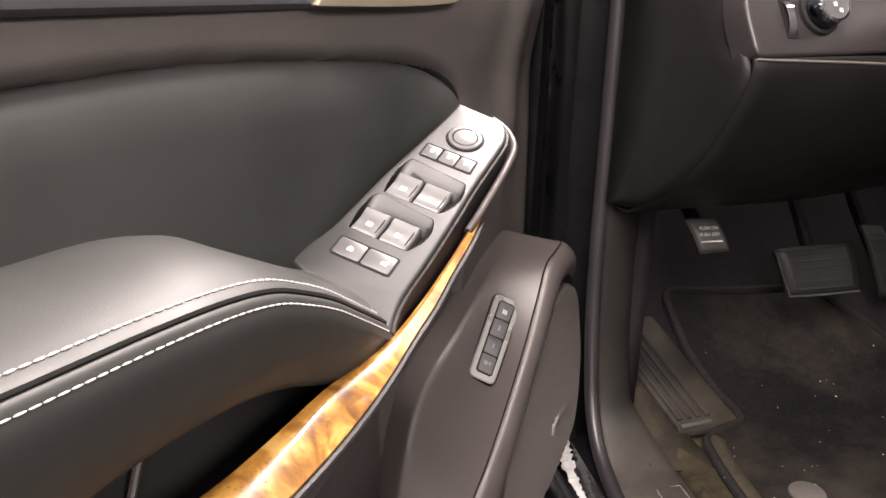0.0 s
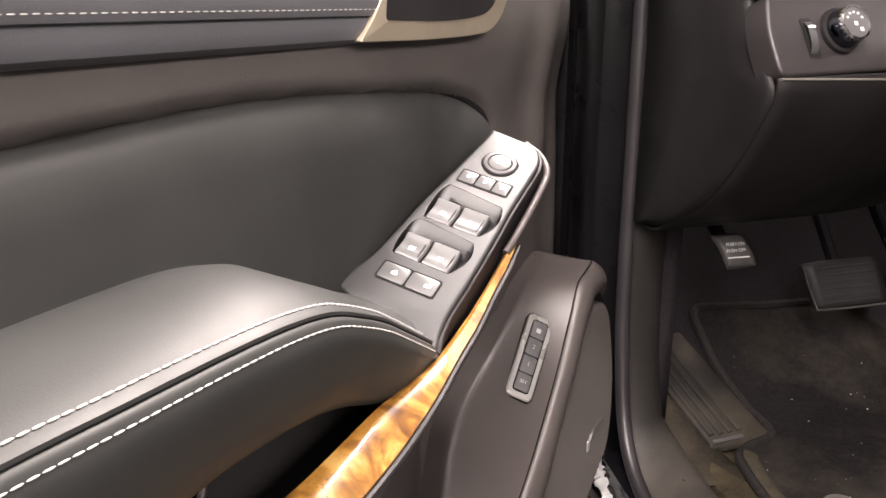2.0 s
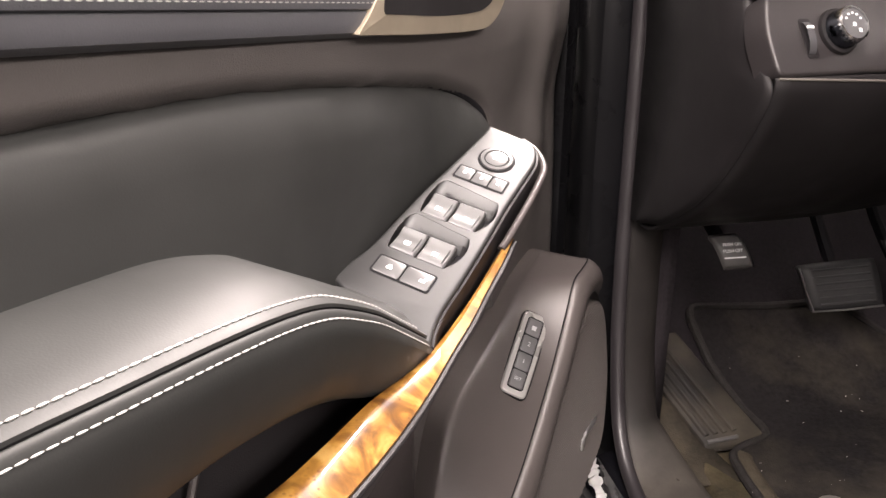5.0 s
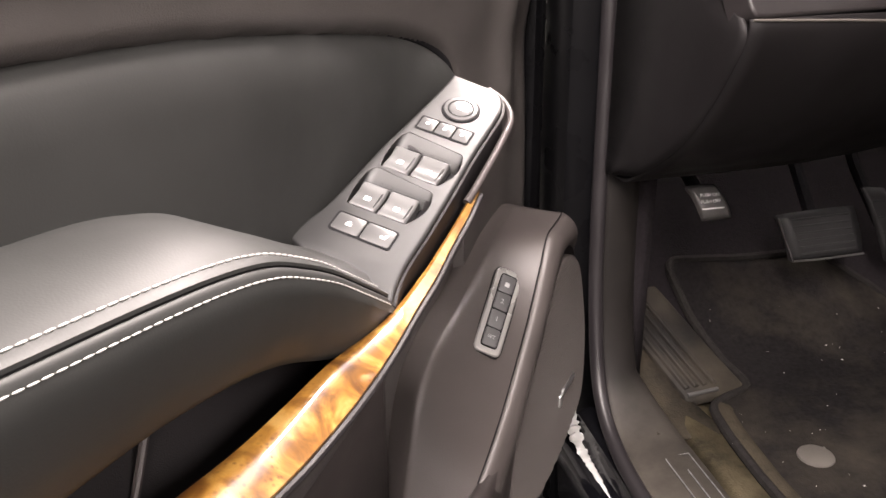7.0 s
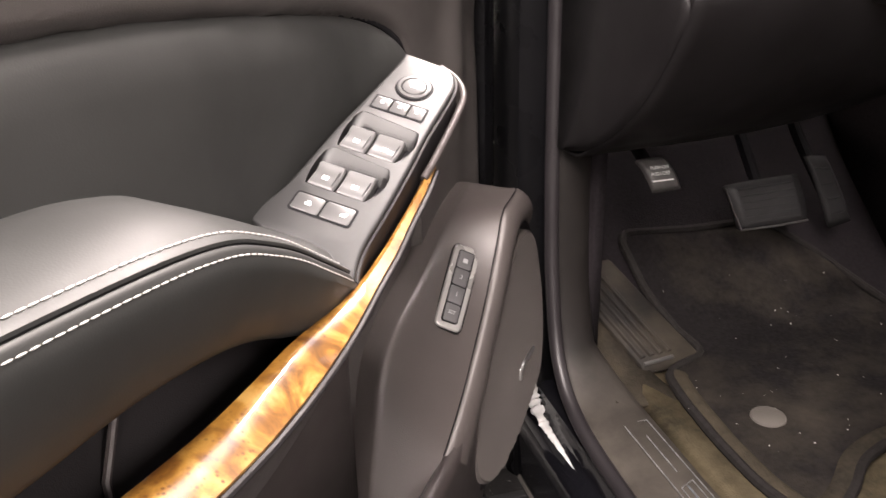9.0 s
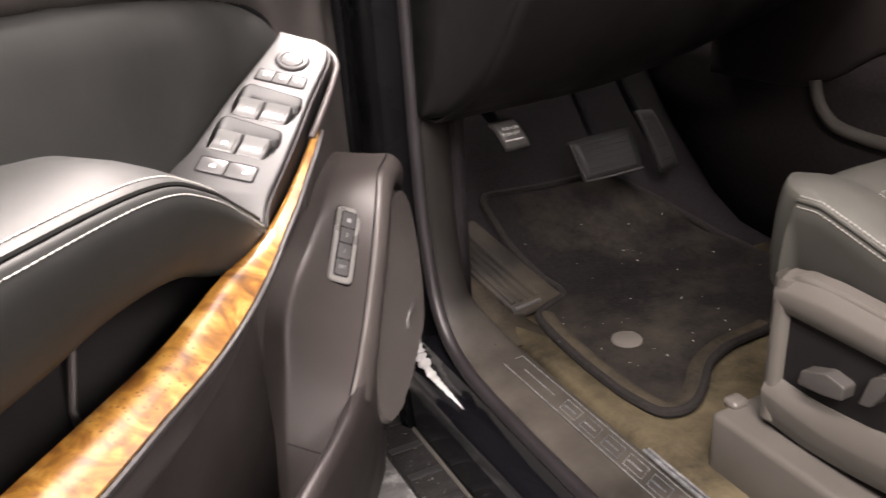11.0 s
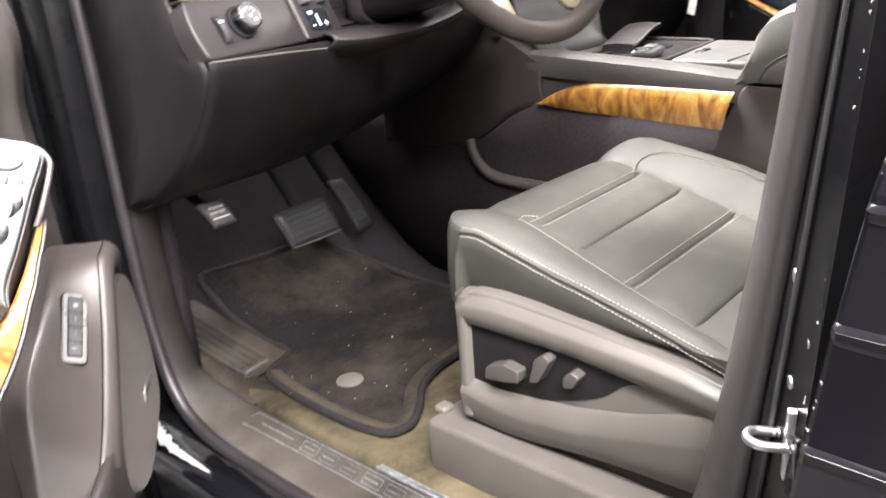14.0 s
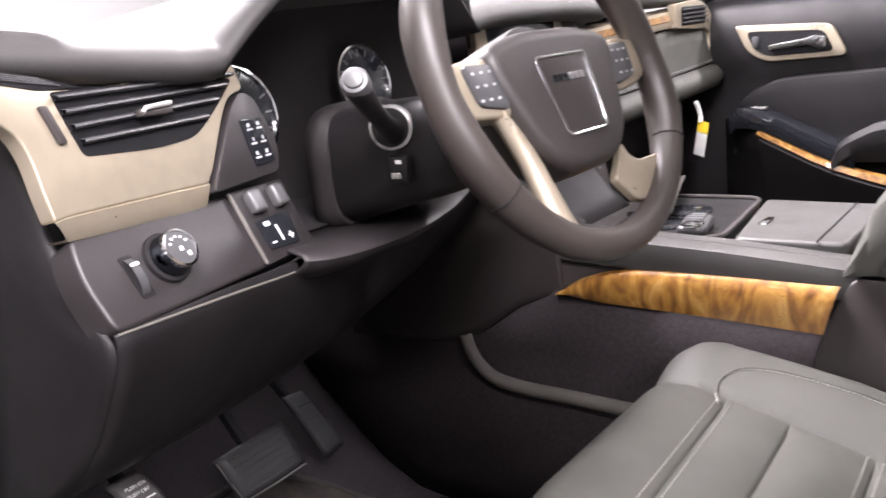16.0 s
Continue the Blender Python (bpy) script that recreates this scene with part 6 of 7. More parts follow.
part("lid_line", tube([(-0.083, 0.662, 1.1005), (0.152, 0.665, 1.1005)], 0.0012, 6), DARK_PLASTIC, lidt)
part("lid_tab", box(-0.008, 0.034, 0.748, 0.760, 1.099, 1.1025, 0.002), CHROME, lidt, "bright lid tab")
part("cup_tray", plate(rounded([(-0.070, 0.790), (0.190, 0.815), (0.190, 0.985), (-0.062, 0.965)], 0.03), 1.05, 1.092, 0.003), DARK_PLASTIC, con, "black cup holder tray")
part("tray_rim", tube([(x, y, 1.094) for x, y in (lambda r: r + r[:1])(rounded([(-0.070, 0.790), (0.190, 0.815), (0.190, 0.985), (-0.062, 0.965)], 0.03))], 0.004, 8), PLASTIC, con)
flip = part("flip_lid", loft([[(x, 0.926 + 0.30 * (x - 0.07) + dy, z0 + dz) for dy, dz in ((0.0, 0.0), (-0.012, 0.008), (-0.014, 0.013), (-0.004, 0.0155), (0.03, 0.016), (0.06, 0.012), (0.06, 0.0))] for x, z0 in spline([(0.020, 1.092), (0.075, 1.097), (0.13, 1.103), (0.19, 1.107), (0.225, 1.107), (0.236, 1.103)], 20)], True, True), DIM_PLASTIC, con, "raised cup holder lid", smooth=50)
part("lid_rim", tube([(x, 0.914 + 0.30 * (x - 0.07), z0 + 0.0135) for x, z0 in spline([(0.030, 1.0935), (0.075, 1.097), (0.13, 1.103), (0.19, 1.107), (0.228, 1.107)], 16)], 0.0022, 6), SEAT_PLASTIC, flip)
for x in (0.0, 0.09):
    part("cup_well", disc(0.038, 1.088, 1.0945, 28, 0.001), SCREEN, con, m=pose(x, 0.90, 0))
part("front_pad", loft([[(x, 1.0, 1.085), (x, 1.04, 1.12), (x, 1.08, 1.17), (x, 1.10, 1.22)] for x in (-0.11, -0.10, 0.10, 0.11)]), DARK_PLASTIC, con, "lower stack panel", solid=0.004)
# padded armrest
rows = []
for y, z0, z1 in spline([(0.615, 1.075, 1.085), (0.600, 1.078, 1.125), (0.585, 1.080, 1.165), (0.56, 1.08, 1.188), (0.52, 1.08, 1.201), (0.40, 1.078, 1.203), (0.10, 1.075, 1.200)], 40):
    w = 0.145
    rows.append([(-w, y, z0), (-w - 0.006, y, z0 + 0.2 * (z1 - z0)), (-w - 0.005, y, z0 + 0.6 * (z1 - z0)), (-w + 0.006, y, z0 + 0.9 * (z1 - z0)), (-w + 0.03, y, z1), (0, y, z1 + 0.004), (w - 0.03, y, z1), (w, y, z0 + 0.7 * (z1 - z0)), (w, y, z0)])
part("armrest", loft(rows), SEAT_LEATHER, con, "padded grey leather armrest")
arm_side = part("side_inset", loft([[(-0.1475, y, 1.080), (-0.1535, y, 1.088), (-0.1535, y, 0.5 * (1.088 + zt)), (-0.1525, y, zt - 0.004), (-0.148, y, zt)] for y, zt in spline([(0.572, 1.094), (0.562, 1.107), (0.536, 1.122), (0.508, 1.127), (0.45, 1.129), (0.20, 1.129)], 24)]), DECK, con, "leather side inset of the armrest", smooth=50)
part("side_seam", tube([(-0.1530, y, z) for y, z in spline([(0.577, 1.084), (0.566, 1.106), (0.538, 1.125), (0.508, 1.130), (0.45, 1.132), (0.20, 1.132)], 30)], 0.0013, 6), DARK_PLASTIC, arm_side)
part("armrest_strap", loft([[(x, y, 1.205 + 0.004 * math.sin(math.pi * k / 3)) for k, x in enumerate((-0.10, -0.095, -0.075, -0.07))] for y in (0.20, 0.35, 0.48)]), SEAT_LEATHER, con)
part("armrest_base", loft([[(-0.140, y0, z), (-0.1435, y0 - 0.006, z), (-0.1435, 0.06, z), (0.142, 0.06, z), (0.142, y0, z)] for z, y0 in ((0.60, 0.655), (0.96, 0.650), (1.0, 0.641), (1.062, 0.612), (1.070, 0.606), (1.074, 0.598))], True, True), HUB, con, "brown-black console rear box")
keyo = tagged(part("key_fob", box(-0.021, 0.021, -0.040, 0.040, 0, 0.016, 0.007, 3), DARK_BUTTON), "dark car key with chrome edge lying in the tray", "car key")
keyo.matrix_basis = pose(-0.036, 0.838, 1.0945, 0, 0, -78)
part("key_ring_end", tube([(0.0135 * math.cos(t), -0.026 + 0.0125 * math.sin(t), 0.0165) for t in np.linspace(0, 2 * math.pi, 30)], 0.0032, 8), CHROME, keyo, "chrome oval end")
for b in (-0.002, 0.012, 0.025):
    part("key_button", box(-0.011, 0.011, b, b + 0.010, 0.015, 0.0185, 0.0025), BUTTON, keyo)
bk = thing("seat_belt_buckle", "black seat belt buckle with red button", "seat belt buckle")
BK = frame_of((-0.150, 0.400, 0.877), (0.10, 0.90, -0.44), (0, 0.468, 0.884))
part("buckle_body", box(-0.024, 0.024, -0.012, 0.012, -0.030, 0.073, 0.006, 3), PLASTIC, bk, m=BK)
part("red_button", box(-0.023, 0.023, -0.010, 0.010, 0.068, 0.090, 0.004, 2), RED, bk, "red release button", m=BK)
tag = thing("hang_tag", "white and yellow card tag on a loop", "tag")
part("loop", tube(spline([(0.556, 1.065, 1.212), (0.562, 1.062, 1.200), (0.566, 1.060, 1.182), (0.562, 1.058, 1.168)], 12), 0.0045, 6), PAPER, tag)
TG = pose(0.558, 1.058, 1.129, 8, -6, 55)
part("card", box(-0.018, 0.018, -0.0007, 0.0007, -0.030, 0.018, 0.0003), PAPER, tag, "white card", m=TG)
part("card_band", box(-0.0182, 0.0182, -0.001, 0.001, 0.018, 0.042, 0.0003), YELLOW, tag, "yellow card band", m=TG)

# ---- pedals, mat and footrest ----
def pedal_plate(name, label, corners, thick, mat, arm_to, ribs=0, bow=0.0):
    """A pedal from its four corners: upper left, upper right, lower right, lower left."""
    ob = thing(name, label, "pedal")
    a, b, c, d = [Vector(p) for p in corners]
    n = (b - a).cross(d - a).normalized()
    n = n if n.y < 0 else -n
    rows = []
    for v in np.linspace(0, 1, 9):
        row = []
        for u in np.linspace(0, 1, 9):
            e = min(u, 1 - u, v, 1 - v)
            p = a.lerp(b, u).lerp(d.lerp(c, u), v)
            row.append(p + n * (bow * 4 * v * (1 - v) - (0.004 if e == 0 else 0)))
        rows.append(row)
    part("pad", loft(rows), mat, ob, solid=thick)
    mid = (a + b + c + d) / 4 - n * 0.012
    part("arm", tube(spline([mid, mid.lerp(Vector(arm_to), 0.5) + Vector((0, 0.02, 0)), Vector(arm_to)], 8), 0.010, 8), VENT_BLACK, ob)
    for k in range(ribs):
        v = (k + 0.8) / (ribs + 0.6)
        p, q = a.lerp(d, v), b.lerp(c, v)
        part("rib", tube([p.lerp(q, 0.12) + n * (thick / 2 + 3.2 * bow * v * (1 - v)), p.lerp(q, 0.5) + n * (thick / 2 + 4 * bow * v * (1 - v)), p.lerp(q, 0.88) + n * (thick / 2 + 3.2 * bow * v * (1 - v))], 0.0020, 6), RUBBER, ob)
    return ob, (a + b + c + d) / 4 + n * (bow + 0.001), (b - a).normalized(), n


brake = pedal_plate("brake_pedal", "wide worn black rubber brake pedal with ribs", [(-0.522, 1.385, 0.838), (-0.388, 1.385, 0.842), (-0.373, 1.363, 0.771), (-0.500, 1.363, 0.769)], 0.012, RUBBER, (-0.45, 1.55, 1.05), 6, 0.004)[0]
part("worn_edge", tube([(-0.5225, 1.3785, 0.836), (-0.512, 1.3700, 0.805), (-0.5000, 1.3565, 0.770), (-0.440, 1.3555, 0.7695), (-0.3740, 1.3565, 0.7715)], 0.0016, 6), SCUFFED_PEDAL, brake, "worn pale pad edge")
pedal_plate("accelerator_pedal", "narrow black accelerator pedal", [(-0.338, 1.43, 0.855), (-0.300, 1.43, 0.850), (-0.252, 1.40, 0.738), (-0.292, 1.40, 0.732)], 0.012, RUBBER, (-0.32, 1.55, 0.98), 4, 0.004)
pb, mid, ux, n = pedal_plate("parking_brake_pedal", "grey parking brake pedal with white lettering", [(-0.743, 1.275, 0.939), (-0.702, 1.275, 0.939), (-0.685, 1.252, 0.901), (-0.727, 1.252, 0.900)], 0.008, SCUFFED_PEDAL, (-0.66, 1.50, 0.96), 0, 0.005)
TM = frame_of(mid + n * 0.0046, ux, n)
for tx, dy in (("PUSH ON", 0.008), ("PUSH OFF", -0.001)):
    lettering("lettering", tx, 0.0066, MARK, pb, TM @ pose(-0.002, dy, 0.0))
part("lettering_line", box(-0.016, 0.016, -0.0115, -0.0098, -0.0005, 0.0005, 0), MARK, pb, m=TM)

mat_thing = thing("floor_mat", "muddy black carpet floor mat with bound edge", "floor mat")


def floor_z(x, y):
    return float(np.interp(y, [0, 1.25, 1.34, 1.42, 1.56, 1.66], [0.60, 0.60, 0.61, 0.65, 0.77, 0.88])) + 0.010


MAT = [(-0.648, 1.498), (-0.50, 1.49), (-0.365, 1.49), (-0.270, 1.42), (-0.215, 1.27), (-0.215, 1.12), (-0.40, 0.995), (-0.495, 0.992), (-0.562, 0.966), (-0.612, 0.920), (-0.655, 0.893), (-0.698, 0.902), (-0.712, 0.965), (-0.712, 1.06), (-0.704, 1.16), (-0.692, 1.228), (-0.655, 1.247), (-0.608, 1.263), (-0.614, 1.305), (-0.632, 1.40)]
mpoly = rounded(MAT, 0.025, 4)
centre = Vector((-0.47, 1.22))
inset = []  # the bound border, a hand's breadth inside the edge
for i, p in enumerate(mpoly):
    a, b = Vector(mpoly[i - 1]), Vector(mpoly[(i + 1) % len(mpoly)])
    side_n = Vector((-(b - a).y, (b - a).x)).normalized()
    side_n = side_n if side_n.dot(centre - Vector(p)) > 0 else -side_n
    inset.append(tuple(Vector(p) + 0.026 * side_n))


def inside_of(poly, x, y):
    odd = False
    for (x0, y0), (x1, y1) in zip(poly, poly[1:] + poly[:1]):
        if (y0 > y) != (y1 > y) and x < x0 + (x1 - x0) * (y - y0) / (y1 - y0):
            odd = not odd
    return odd


def onto_edge(poly, p):
    best = None
    for a, b in zip(poly, poly[1:] + poly[:1]):
        a, b = Vector(a), Vector(b)
        k = min(1, max(0, (p - a).dot(b - a) / max(1e-9, (b - a).length_squared)))
        q = a.lerp(b, k)
        if best is None or (q - p).length < (best - p).length:
            best = q
    return best


bm = bmesh.new()
grid, cell = {}, 0.012
for i in range(43):
    for j in range(52):
        if inside_of(mpoly, -0.718 + (i + 0.5) * cell, 0.888 + (j + 0.5) * cell):
            corners = [(i, j), (i + 1, j), (i + 1, j + 1), (i, j + 1)]
            bm.faces.new([grid.setdefault(c, None) or grid.update({c: bm.verts.new((-0.718 + c[0] * cell, 0.888 + c[1] * cell, 0))}) or grid[c] for c in corners])
for v in bm.verts:
    if v.is_boundary:
        q = onto_edge(mpoly, Vector((v.co.x, v.co.y)))
        v.co.x, v.co.y = q.x, q.y
for v in bm.verts:
    v.co.z = floor_z(v.co.x, v.co.y) + 0.003 * noise.noise(Vector((v.co.x * 9, v.co.y * 9, 0)))
part("mat_carpet", bm, MAT_CARPET, mat_thing, solid=0.006)
near_edge = [(p, q) for p, q in zip(mpoly, inset) if p[0] < -0.40 and p[1] < 1.236]
part("mat_border", loft([[(x * (1 - f) + i * f, y * (1 - f) + j * f, floor_z(x, y) + 0.0040 + h) for f, h in ((0, 0.0), (0.25, 0.0035), (0.75, 0.0035), (1.0, -0.001))] for (x, y), (i, j) in near_edge]), MAT_BORDER, mat_thing, "dusty raised border")
part("binding", tube([(x, y, floor_z(x, y) + 0.001) for x, y in mpoly + mpoly[:1]], 0.0075, 8), BINDING, mat_thing, "dusty bound edge")
part("mat_button", disc(0.024, 0, 0.006, 32, 0.002), SEAT_PLASTIC, mat_thing, "round grey fixing button", m=pose(-0.620, 1.081, floor_z(0, 1.07) + 0.002))
rest = thing("footrest", "ribbed dusty black footrest beside the mat", "footrest", pose(-0.012, -0.026, 0))
rz = lambda y: float(np.interp(y, [1.268, 1.276, 1.46], [0.608, 0.624, 0.706]))
edge_l = lambda y: -0.712 - 0.30 * (y - 1.275)
edge_r = lambda y: -0.620 - 0.31 * (y - 1.29) + 0.05 * max(0, 1.33 - y)
part("rest_board", loft([[(edge_l(y) - 0.004, y, rz(y) - 0.03), (edge_l(y), y, rz(y) - 0.003), (edge_l(y) + 0.004, y, rz(y)), (edge_r(y) - 0.006, y + 0.012, rz(y) - 0.001), (edge_r(y), y + 0.014, rz(y) - 0.006), (edge_r(y) + 0.003, y + 0.016, rz(y) - 0.03)] for y in (1.268, 1.272, 1.276, 1.30, 1.34, 1.38, 1.42, 1.46)]), FOOT_RUBBER, rest, solid=0.006)
for k in range(4):
    f = (0.06, 0.22, 0.38, 0.54)[k]
    part("rib", tube([(edge_l(y) * (1 - f) + edge_r(y) * f, y + 0.012 * f, rz(y) + 0.0030) for y in (1.280, 1.30, 1.34, 1.38, 1.44)], 0.0050, 8), FOOT_RUBBER, rest)
part("end_lip", tube([(edge_l(1.275) + 0.002, 1.272, 0.6235), (edge_l(1.275) * 0.45 + edge_r(1.275) * 0.55, 1.279, 0.6235)], 0.0032, 8), SCUFFED_PEDAL, rest, "scuffed bright end edge")

tagged(part("carpet_ramp", loft([[(-0.806, y, z + 0.016), (-0.786, y, z + 0.007), (-0.760, y, z + 0.002), (edge_l(y + 0.026) - 0.004, y, z)] for y, z in [(1.17, 0.603)] + [(y, max(0.606, rz(y + 0.026) - 0.010)) for y in (1.215, 1.25, 1.28, 1.32, 1.36, 1.40, 1.44)]]), MAT_BORDER, solid=0.004, smooth=70), "tan dusty carpet beside the footrest", "carpet", kind="structure")

# ---- passenger door ----
pd = thing("passenger_door", "closed dark passenger door with champagne handle frame", "car door")
PM = Matrix(((0, 0, -1, 0.80), (1, 0, 0, 0), (0, 1, 0, 0), (0, 0, 0, 1)))
part("trim_panel", loft([[(y, z, d) for z, d in ((0.55, -0.04), (0.75, 0.0), (1.0, 0.0), (1.15, -0.01), (1.24, -0.012), (1.27, 0.004), (1.33, 0.004), (1.38, -0.01), (1.405, -0.04), (1.41, -0.08))] for y in np.linspace(0.10, 1.20, 30)]), SHADED_TRIM, pd, m=PM, solid=0.006)
part("insert", loft([[(y, zt + dz, d) for dz, d in ((0.002, -0.012), (-0.006, 0.010), (-0.03, 0.014), (-0.10, 0.004), (-0.16, 0.0))] for y, zt in spline([(1.07, 1.15), (1.045, 1.190), (1.00, 1.216), (0.94, 1.232), (0.74, 1.240), (0.40, 1.243), (0.12, 1.243)], 40)]), SHADED_TRIM, pd, m=PM)
part("armrest", loft([[(y, z, 0.0), (y, z + 0.002, 0.05), (y, z - 0.012, 0.065), (y, z - 0.04, 0.066), (y, min(z - 0.06, 1.05), 0.05)] for y, z in spline([(0.845, 1.062), (0.83, 1.092), (0.79, 1.116), (0.74, 1.133), (0.60, 1.14), (0.12, 1.14)], 30)]), SHADED_TRIM, pd, m=PM)
psw = part("switch_panel", loft([[(y, z - 0.004, 0.0), (y, z + 0.003, 0.010), (y, z + 0.001, 0.048), (y, z - 0.006, 0.056), (y, z - 0.028, 0.060), (y, z - 0.045, 0.055)] for y, z in spline([(1.062, 1.160), (1.045, 1.172), (0.99, 1.164), (0.92, 1.131), (0.835, 1.090), (0.80, 1.075)], 24)]), SCREEN, pd, "black gloss switch panel", m=PM)
part("switch_key", box(0.985, 1.020, 1.166, 1.172, 0.025, 0.045, 0.002), BEZEL, psw)
wood = spline([(1.00, 1.118), (0.966, 1.103), (0.874, 1.060), (0.80, 1.035), (0.70, 1.012), (0.55, 0.998), (0.2, 0.995)], 30)
part("wood_band", loft([[(y, z + 0.004, 0.05), (y, z, 0.061), (y, z - w, 0.066), (y, z - w - 0.004, 0.060)] for (y, z), w in zip(wood, np.linspace(0.003, 0.020, 30))]), WOOD, pd, "amber burl wood band", m=PM)
part("lower_panel", loft([[(y, z - w - 0.002, 0.058 * e), (y, z - w - 0.010, 0.064 * e), (y, z - w - 0.05, 0.050 * e), (y, z - w - 0.12, 0.015 * e + 0.003), (y, 0.75, 0.004)] for (y, z), w, e in zip([(1.09, 1.15)] + list(wood), np.linspace(0.003, 0.020, 31), [0.0, 0.75] + [1.0] * 29)]), SHADED_TRIM, pd, "brown-black lower door panel", m=PM, solid=0.003)
bz = part("handle_bezel", plate(rounded([(1.062, 1.350), (0.857, 1.340), (0.822, 1.270), (0.995, 1.267), (1.034, 1.290)], [0.01, 0.02, 0.02, 0.02, 0.02]), -0.02, 0.012, 0.004, 3), CHAMPAGNE, pd, "champagne metal handle frame", m=PM)
part("handle_cup", plate(rounded([(1.036, 1.336), (0.872, 1.327), (0.850, 1.281), (0.988, 1.279), (1.018, 1.294)], 0.015), 0.011, 0.0128, 0), VENT_BLACK, bz)
part("handle_lever", plate(rounded([(0.985, 1.303), (0.905, 1.312), (0.890, 1.318), (0.868, 1.314), (0.866, 1.290), (0.880, 1.288), (0.900, 1.299), (0.985, 1.293)], 0.005), 0.012, 0.022, 0.003, 3), CHROME, bz, "chrome door handle")
part("lock_buttons", box(1.008, 1.022, 1.300, 1.324, 0.012, 0.016, 0.002), DARK_BUTTON, bz)

# ---- outside: rear door, striker, running board ----
rd = thing("rear_door", "closed black rear door wet with small drops", "car door")
yf = lambda z: 0.196 - 0.136 * (z - 1) - 0.03 * (z - 1) ** 2
SKIN = [(0.42, -0.890), (0.52, -0.912), (0.62, -0.922), (0.78, -0.926), (0.90, -0.927)]
for zc, xc in ((0.981, -0.9265), (1.077, -0.9245), (1.158, -0.9170)):  # pressed creases
    SKIN += [(zc - 0.012, xc), (zc - 0.005, xc - 0.0012), (zc - 0.0015, xc - 0.0030), (zc, xc - 0.0034), (zc + 0.0016, xc - 0.0024), (zc + 0.004, xc + 0.0010), (zc + 0.012, xc + 0.0014)]
SKIN += [(1.22, -0.898), (1.30, -0.868), (1.40, -0.82)]
sx = lambda z: float(np.interp(z, [q[0] for q in SKIN], [q[1] for q in SKIN]))
part("door_skin", loft([[(x + dx, (yf(z) if y0 > -0.1 else 0) + y0, z) for z, x in SKIN] for y0, dx in ((-0.010, 0.010), (-0.003, 0.007), (0.0, 0.003), (-0.003, 0.0005), (-0.010, 0.0), (-0.19, -0.012), (-0.5, -0.02), (-1.2, -0.02))]), PAINT, rd, "glossy black door skin with pressed creases", solid=0.003, smooth=25)
part("front_edge", loft([[(sx(z) + 0.010, yf(z) - 0.008, z), (sx(z) + 0.024, yf(z) - 0.004, z), (sx(z) + 0.028, yf(z) + 0.002, z), (sx(z) + 0.036, yf(z) + 0.003, z), (sx(z) + 0.060, yf(z) + 0.010, z), (sx(z) + 0.075, yf(z) - 0.01, z)] for z in np.linspace(0.45, 1.39, 24)]), PAINT, rd, "black door shut face", solid=0.003)
part("edge_weatherstrip", tube([(sx(z) + 0.070, yf(z) + 0.012, z) for z in np.linspace(0.5, 1.38, 20)], 0.006, 8), RUBBER, rd, "black rubber weatherstrip")
strk = thing("door_striker", "bright steel door striker loop", "door striker")
SB = frame_of((-0.8135, 0.2445, 0.913), (-0.86, -0.51, 0), (-0.51, 0.86, 0))
part("loop", tube(spline([(-0.010, 0, 0), (-0.011, 0, 0.016), (-0.010, 0.001, 0.030), (-0.005, 0.002, 0.037), (0.004, 0.002, 0.039), (0.011, 0.001, 0.033), (0.013, 0, 0.023), (0.014, 0, 0.011), (0.014, 0, 0)], 32), 0.0045, 10), STEEL, strk, m=SB)
part("base", plate(rounded([(-0.022, -0.040), (0.026, -0.040), (0.026, 0.016), (-0.022, 0.016)], 0.006), -0.003, 0.004, 0.001), PAINT, strk, "black base plate", m=SB)
part("tongue", plate(rounded([(0.000, -0.036), (0.009, -0.036), (0.012, 0.0), (0.018, 0.036), (0.011, 0.038), (0.001, 0.004)], 0.002), 0.003, 0.010, 0.0015), STEEL, strk, m=SB)
for yy in (0.010, -0.030):
    part("striker_bolt", disc(0.006, 0.003, 0.009, 16, 0.001), STEEL, strk, m=SB @ pose(-0.012, yy, 0))
rb = thing("running_board", "gritty black running board with scuffed white edge", "running board")
part("board", box(-1.045, -0.885, -1.0, 1.46, 0.385, 0.416, 0.010), RUBBER, rb)
part("inner_lip", tube([(-0.897, -1.0, 0.417), (-0.897, 1.45, 0.417)], 0.007, 8), SEAT_PLASTIC, rb, "grey inner lip")
part("tread", box(-0.968, -0.906, -0.95, 1.42, 0.414, 0.4205, 0.001), GRIT_PAD, rb, "grit covered tread")
for k in range(9):
    part("tread_rib", box(-0.965, -0.909, 0.72 + 0.075 * k, 0.735 + 0.075 * k, 0.4195, 0.4235, 0.0015), RUBBER, rb)
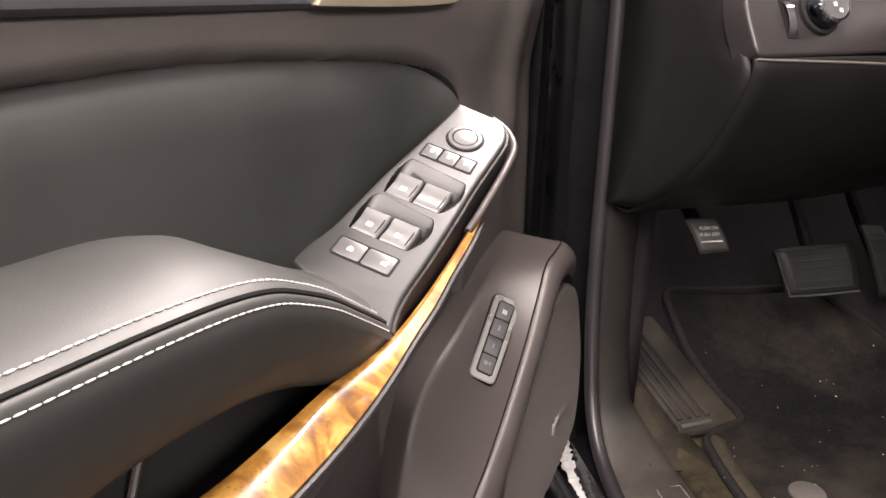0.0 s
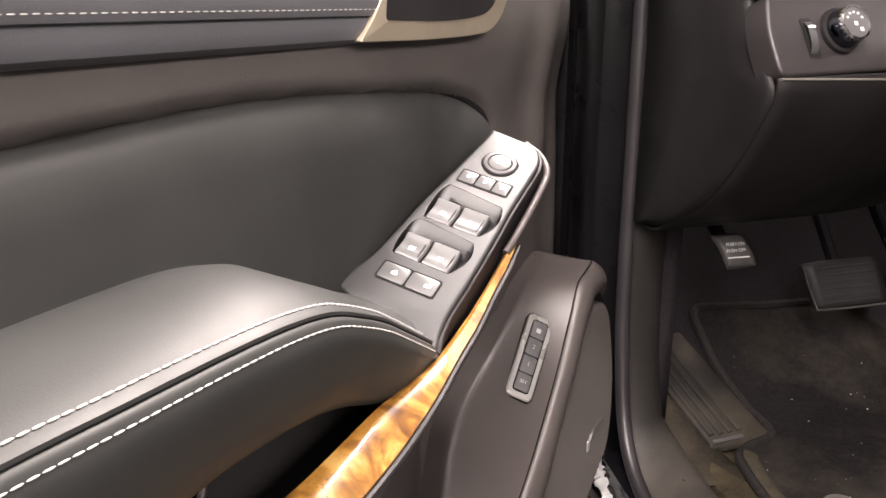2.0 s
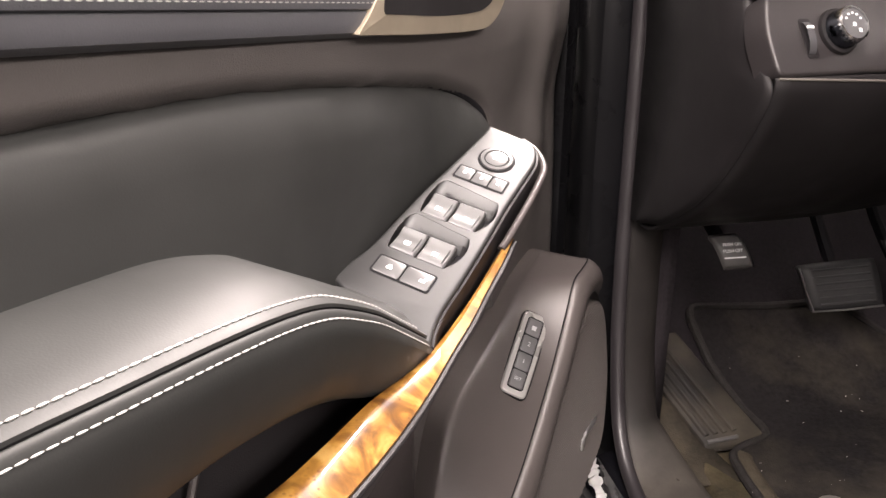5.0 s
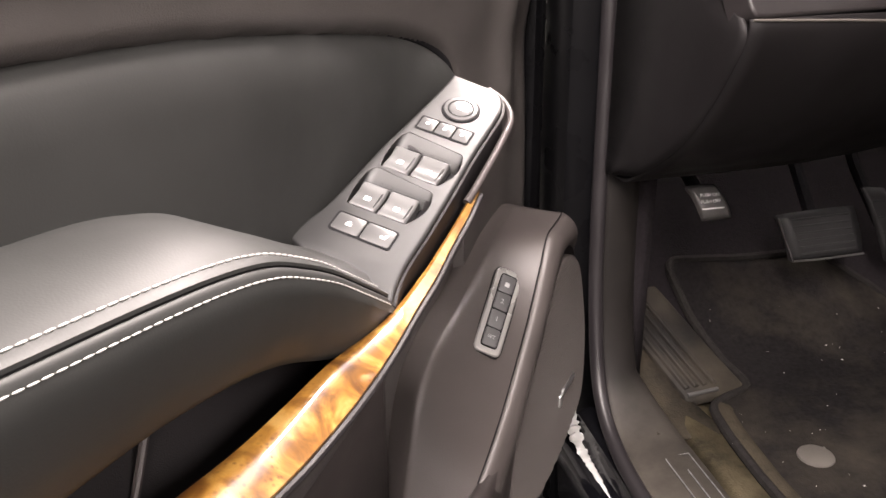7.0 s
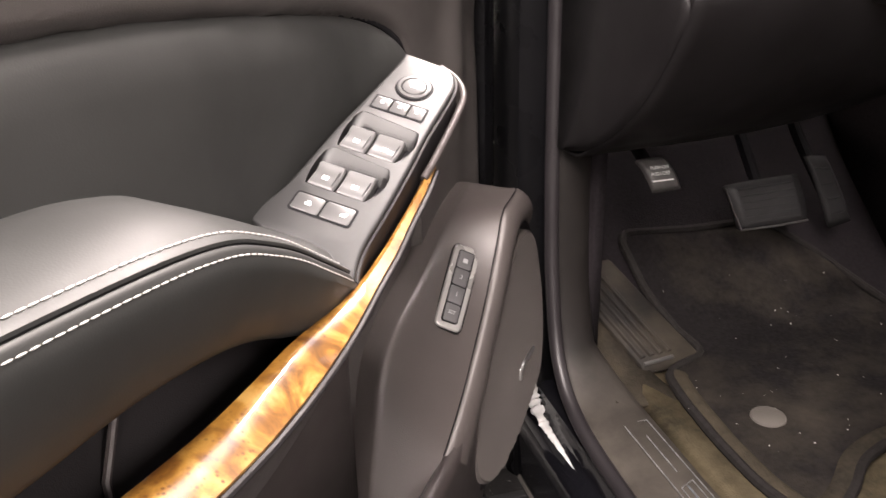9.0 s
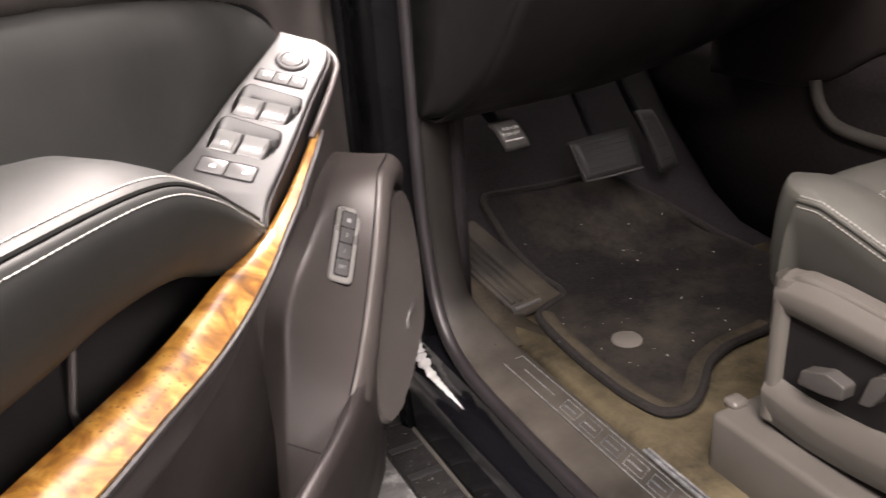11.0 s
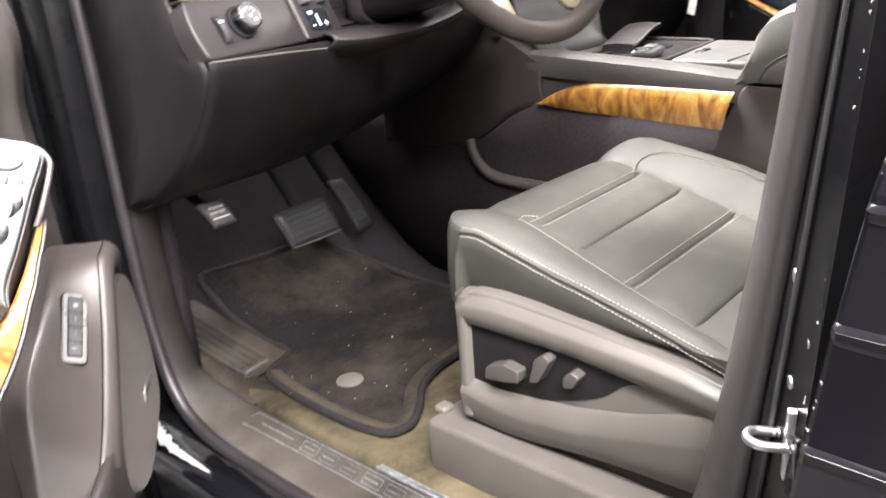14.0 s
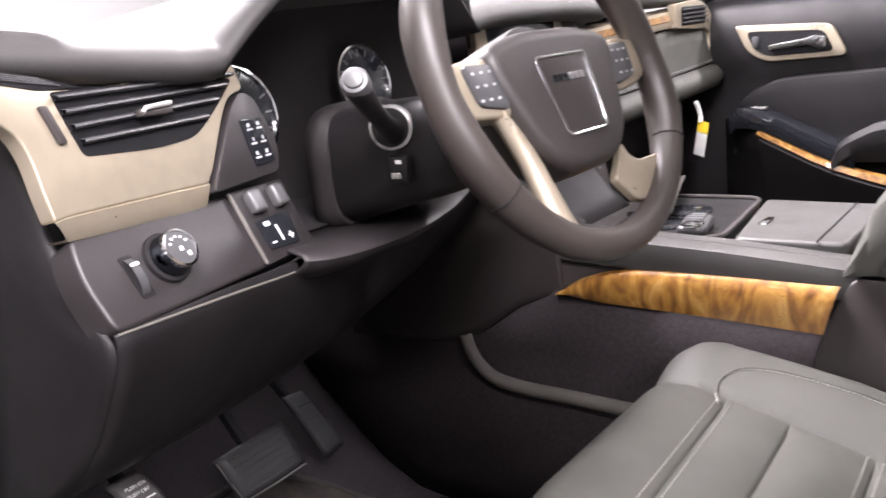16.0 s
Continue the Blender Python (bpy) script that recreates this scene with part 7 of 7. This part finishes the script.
part("edge_strip", box(-1.035, -0.972, -1.0, 1.46, 0.400, 0.424, 0.008), SCUFFED, rb, "scuffed whitish edge")

rng = random.Random(7)
verts, faces = [], []


def drop_on(p, n, r):
    """A flat dome on a surface."""
    global verts, faces
    m = frame_of(p, Vector(n).orthogonal(), n)
    rings = [[m @ Vector((r * k * math.cos(t), r * k * math.sin(t), h * r)) for t in [2 * math.pi * c / 7 for c in range(7)]] for k, h in ((1, -0.2), (0.95, 0.25), (0.6, 0.55), (0.1, 0.65))]
    verts, faces = merge((verts, faces), loft(rings, True, True))


for k in range(150):
    z = rng.uniform(0.62, 1.34)
    back = rng.uniform(0.008, 0.0115) if k % 3 else rng.uniform(-0.001, 0.004)
    drop_on((sx(z) + (0.0002 if k % 3 else 0.0015), yf(z) - back, z), (-0.95, 0.3, 0.1) if k % 3 else (-0.7, 0.7, 0.1), rng.uniform(0.0008, 0.0020))
for k in range(60):
    z, y = rng.uniform(0.62, 1.30), rng.uniform(-0.30, 0.16)
    x = sx(z) - 0.0016 - 0.012 * min(1, max(0, (yf(z) - y) / 0.38))
    drop_on((x, y, z), (-1, 0, 0.05), rng.uniform(0.0007, 0.0015))
for k in range(14):
    z = rng.uniform(0.75, 1.30)
    drop_on((-0.838 + lean(z), yj(z) + 0.002, z), (-0.3, 0.9, 0.1), rng.uniform(0.0008, 0.0018))
tagged(part("water_drops", (verts, faces), WATER), "small clear water drops on black paint", "water drops", kind="stuff")
# grit on the mat, and crust by the hinge
verts, faces = [], []
for k in range(70):
    x, y = rng.uniform(-0.72, -0.25), rng.uniform(0.90, 1.45)
    r = rng.uniform(0.0008, 0.0020)
    c = Vector((x, y, floor_z(x, y) + 0.006))
    pts = [c + r * Vector((rng.uniform(-1, 1), rng.uniform(-1, 1), rng.uniform(0, 0.8))) for _ in range(5)]
    verts, faces = merge((verts, faces), (pts, [(0, 1, 2), (0, 2, 3), (0, 3, 4), (1, 2, 4), (2, 3, 4), (0, 1, 4)]))
tagged(part("salt_grit", (verts, faces), SALT), "white road salt grains on the mat", "grit", kind="stuff")
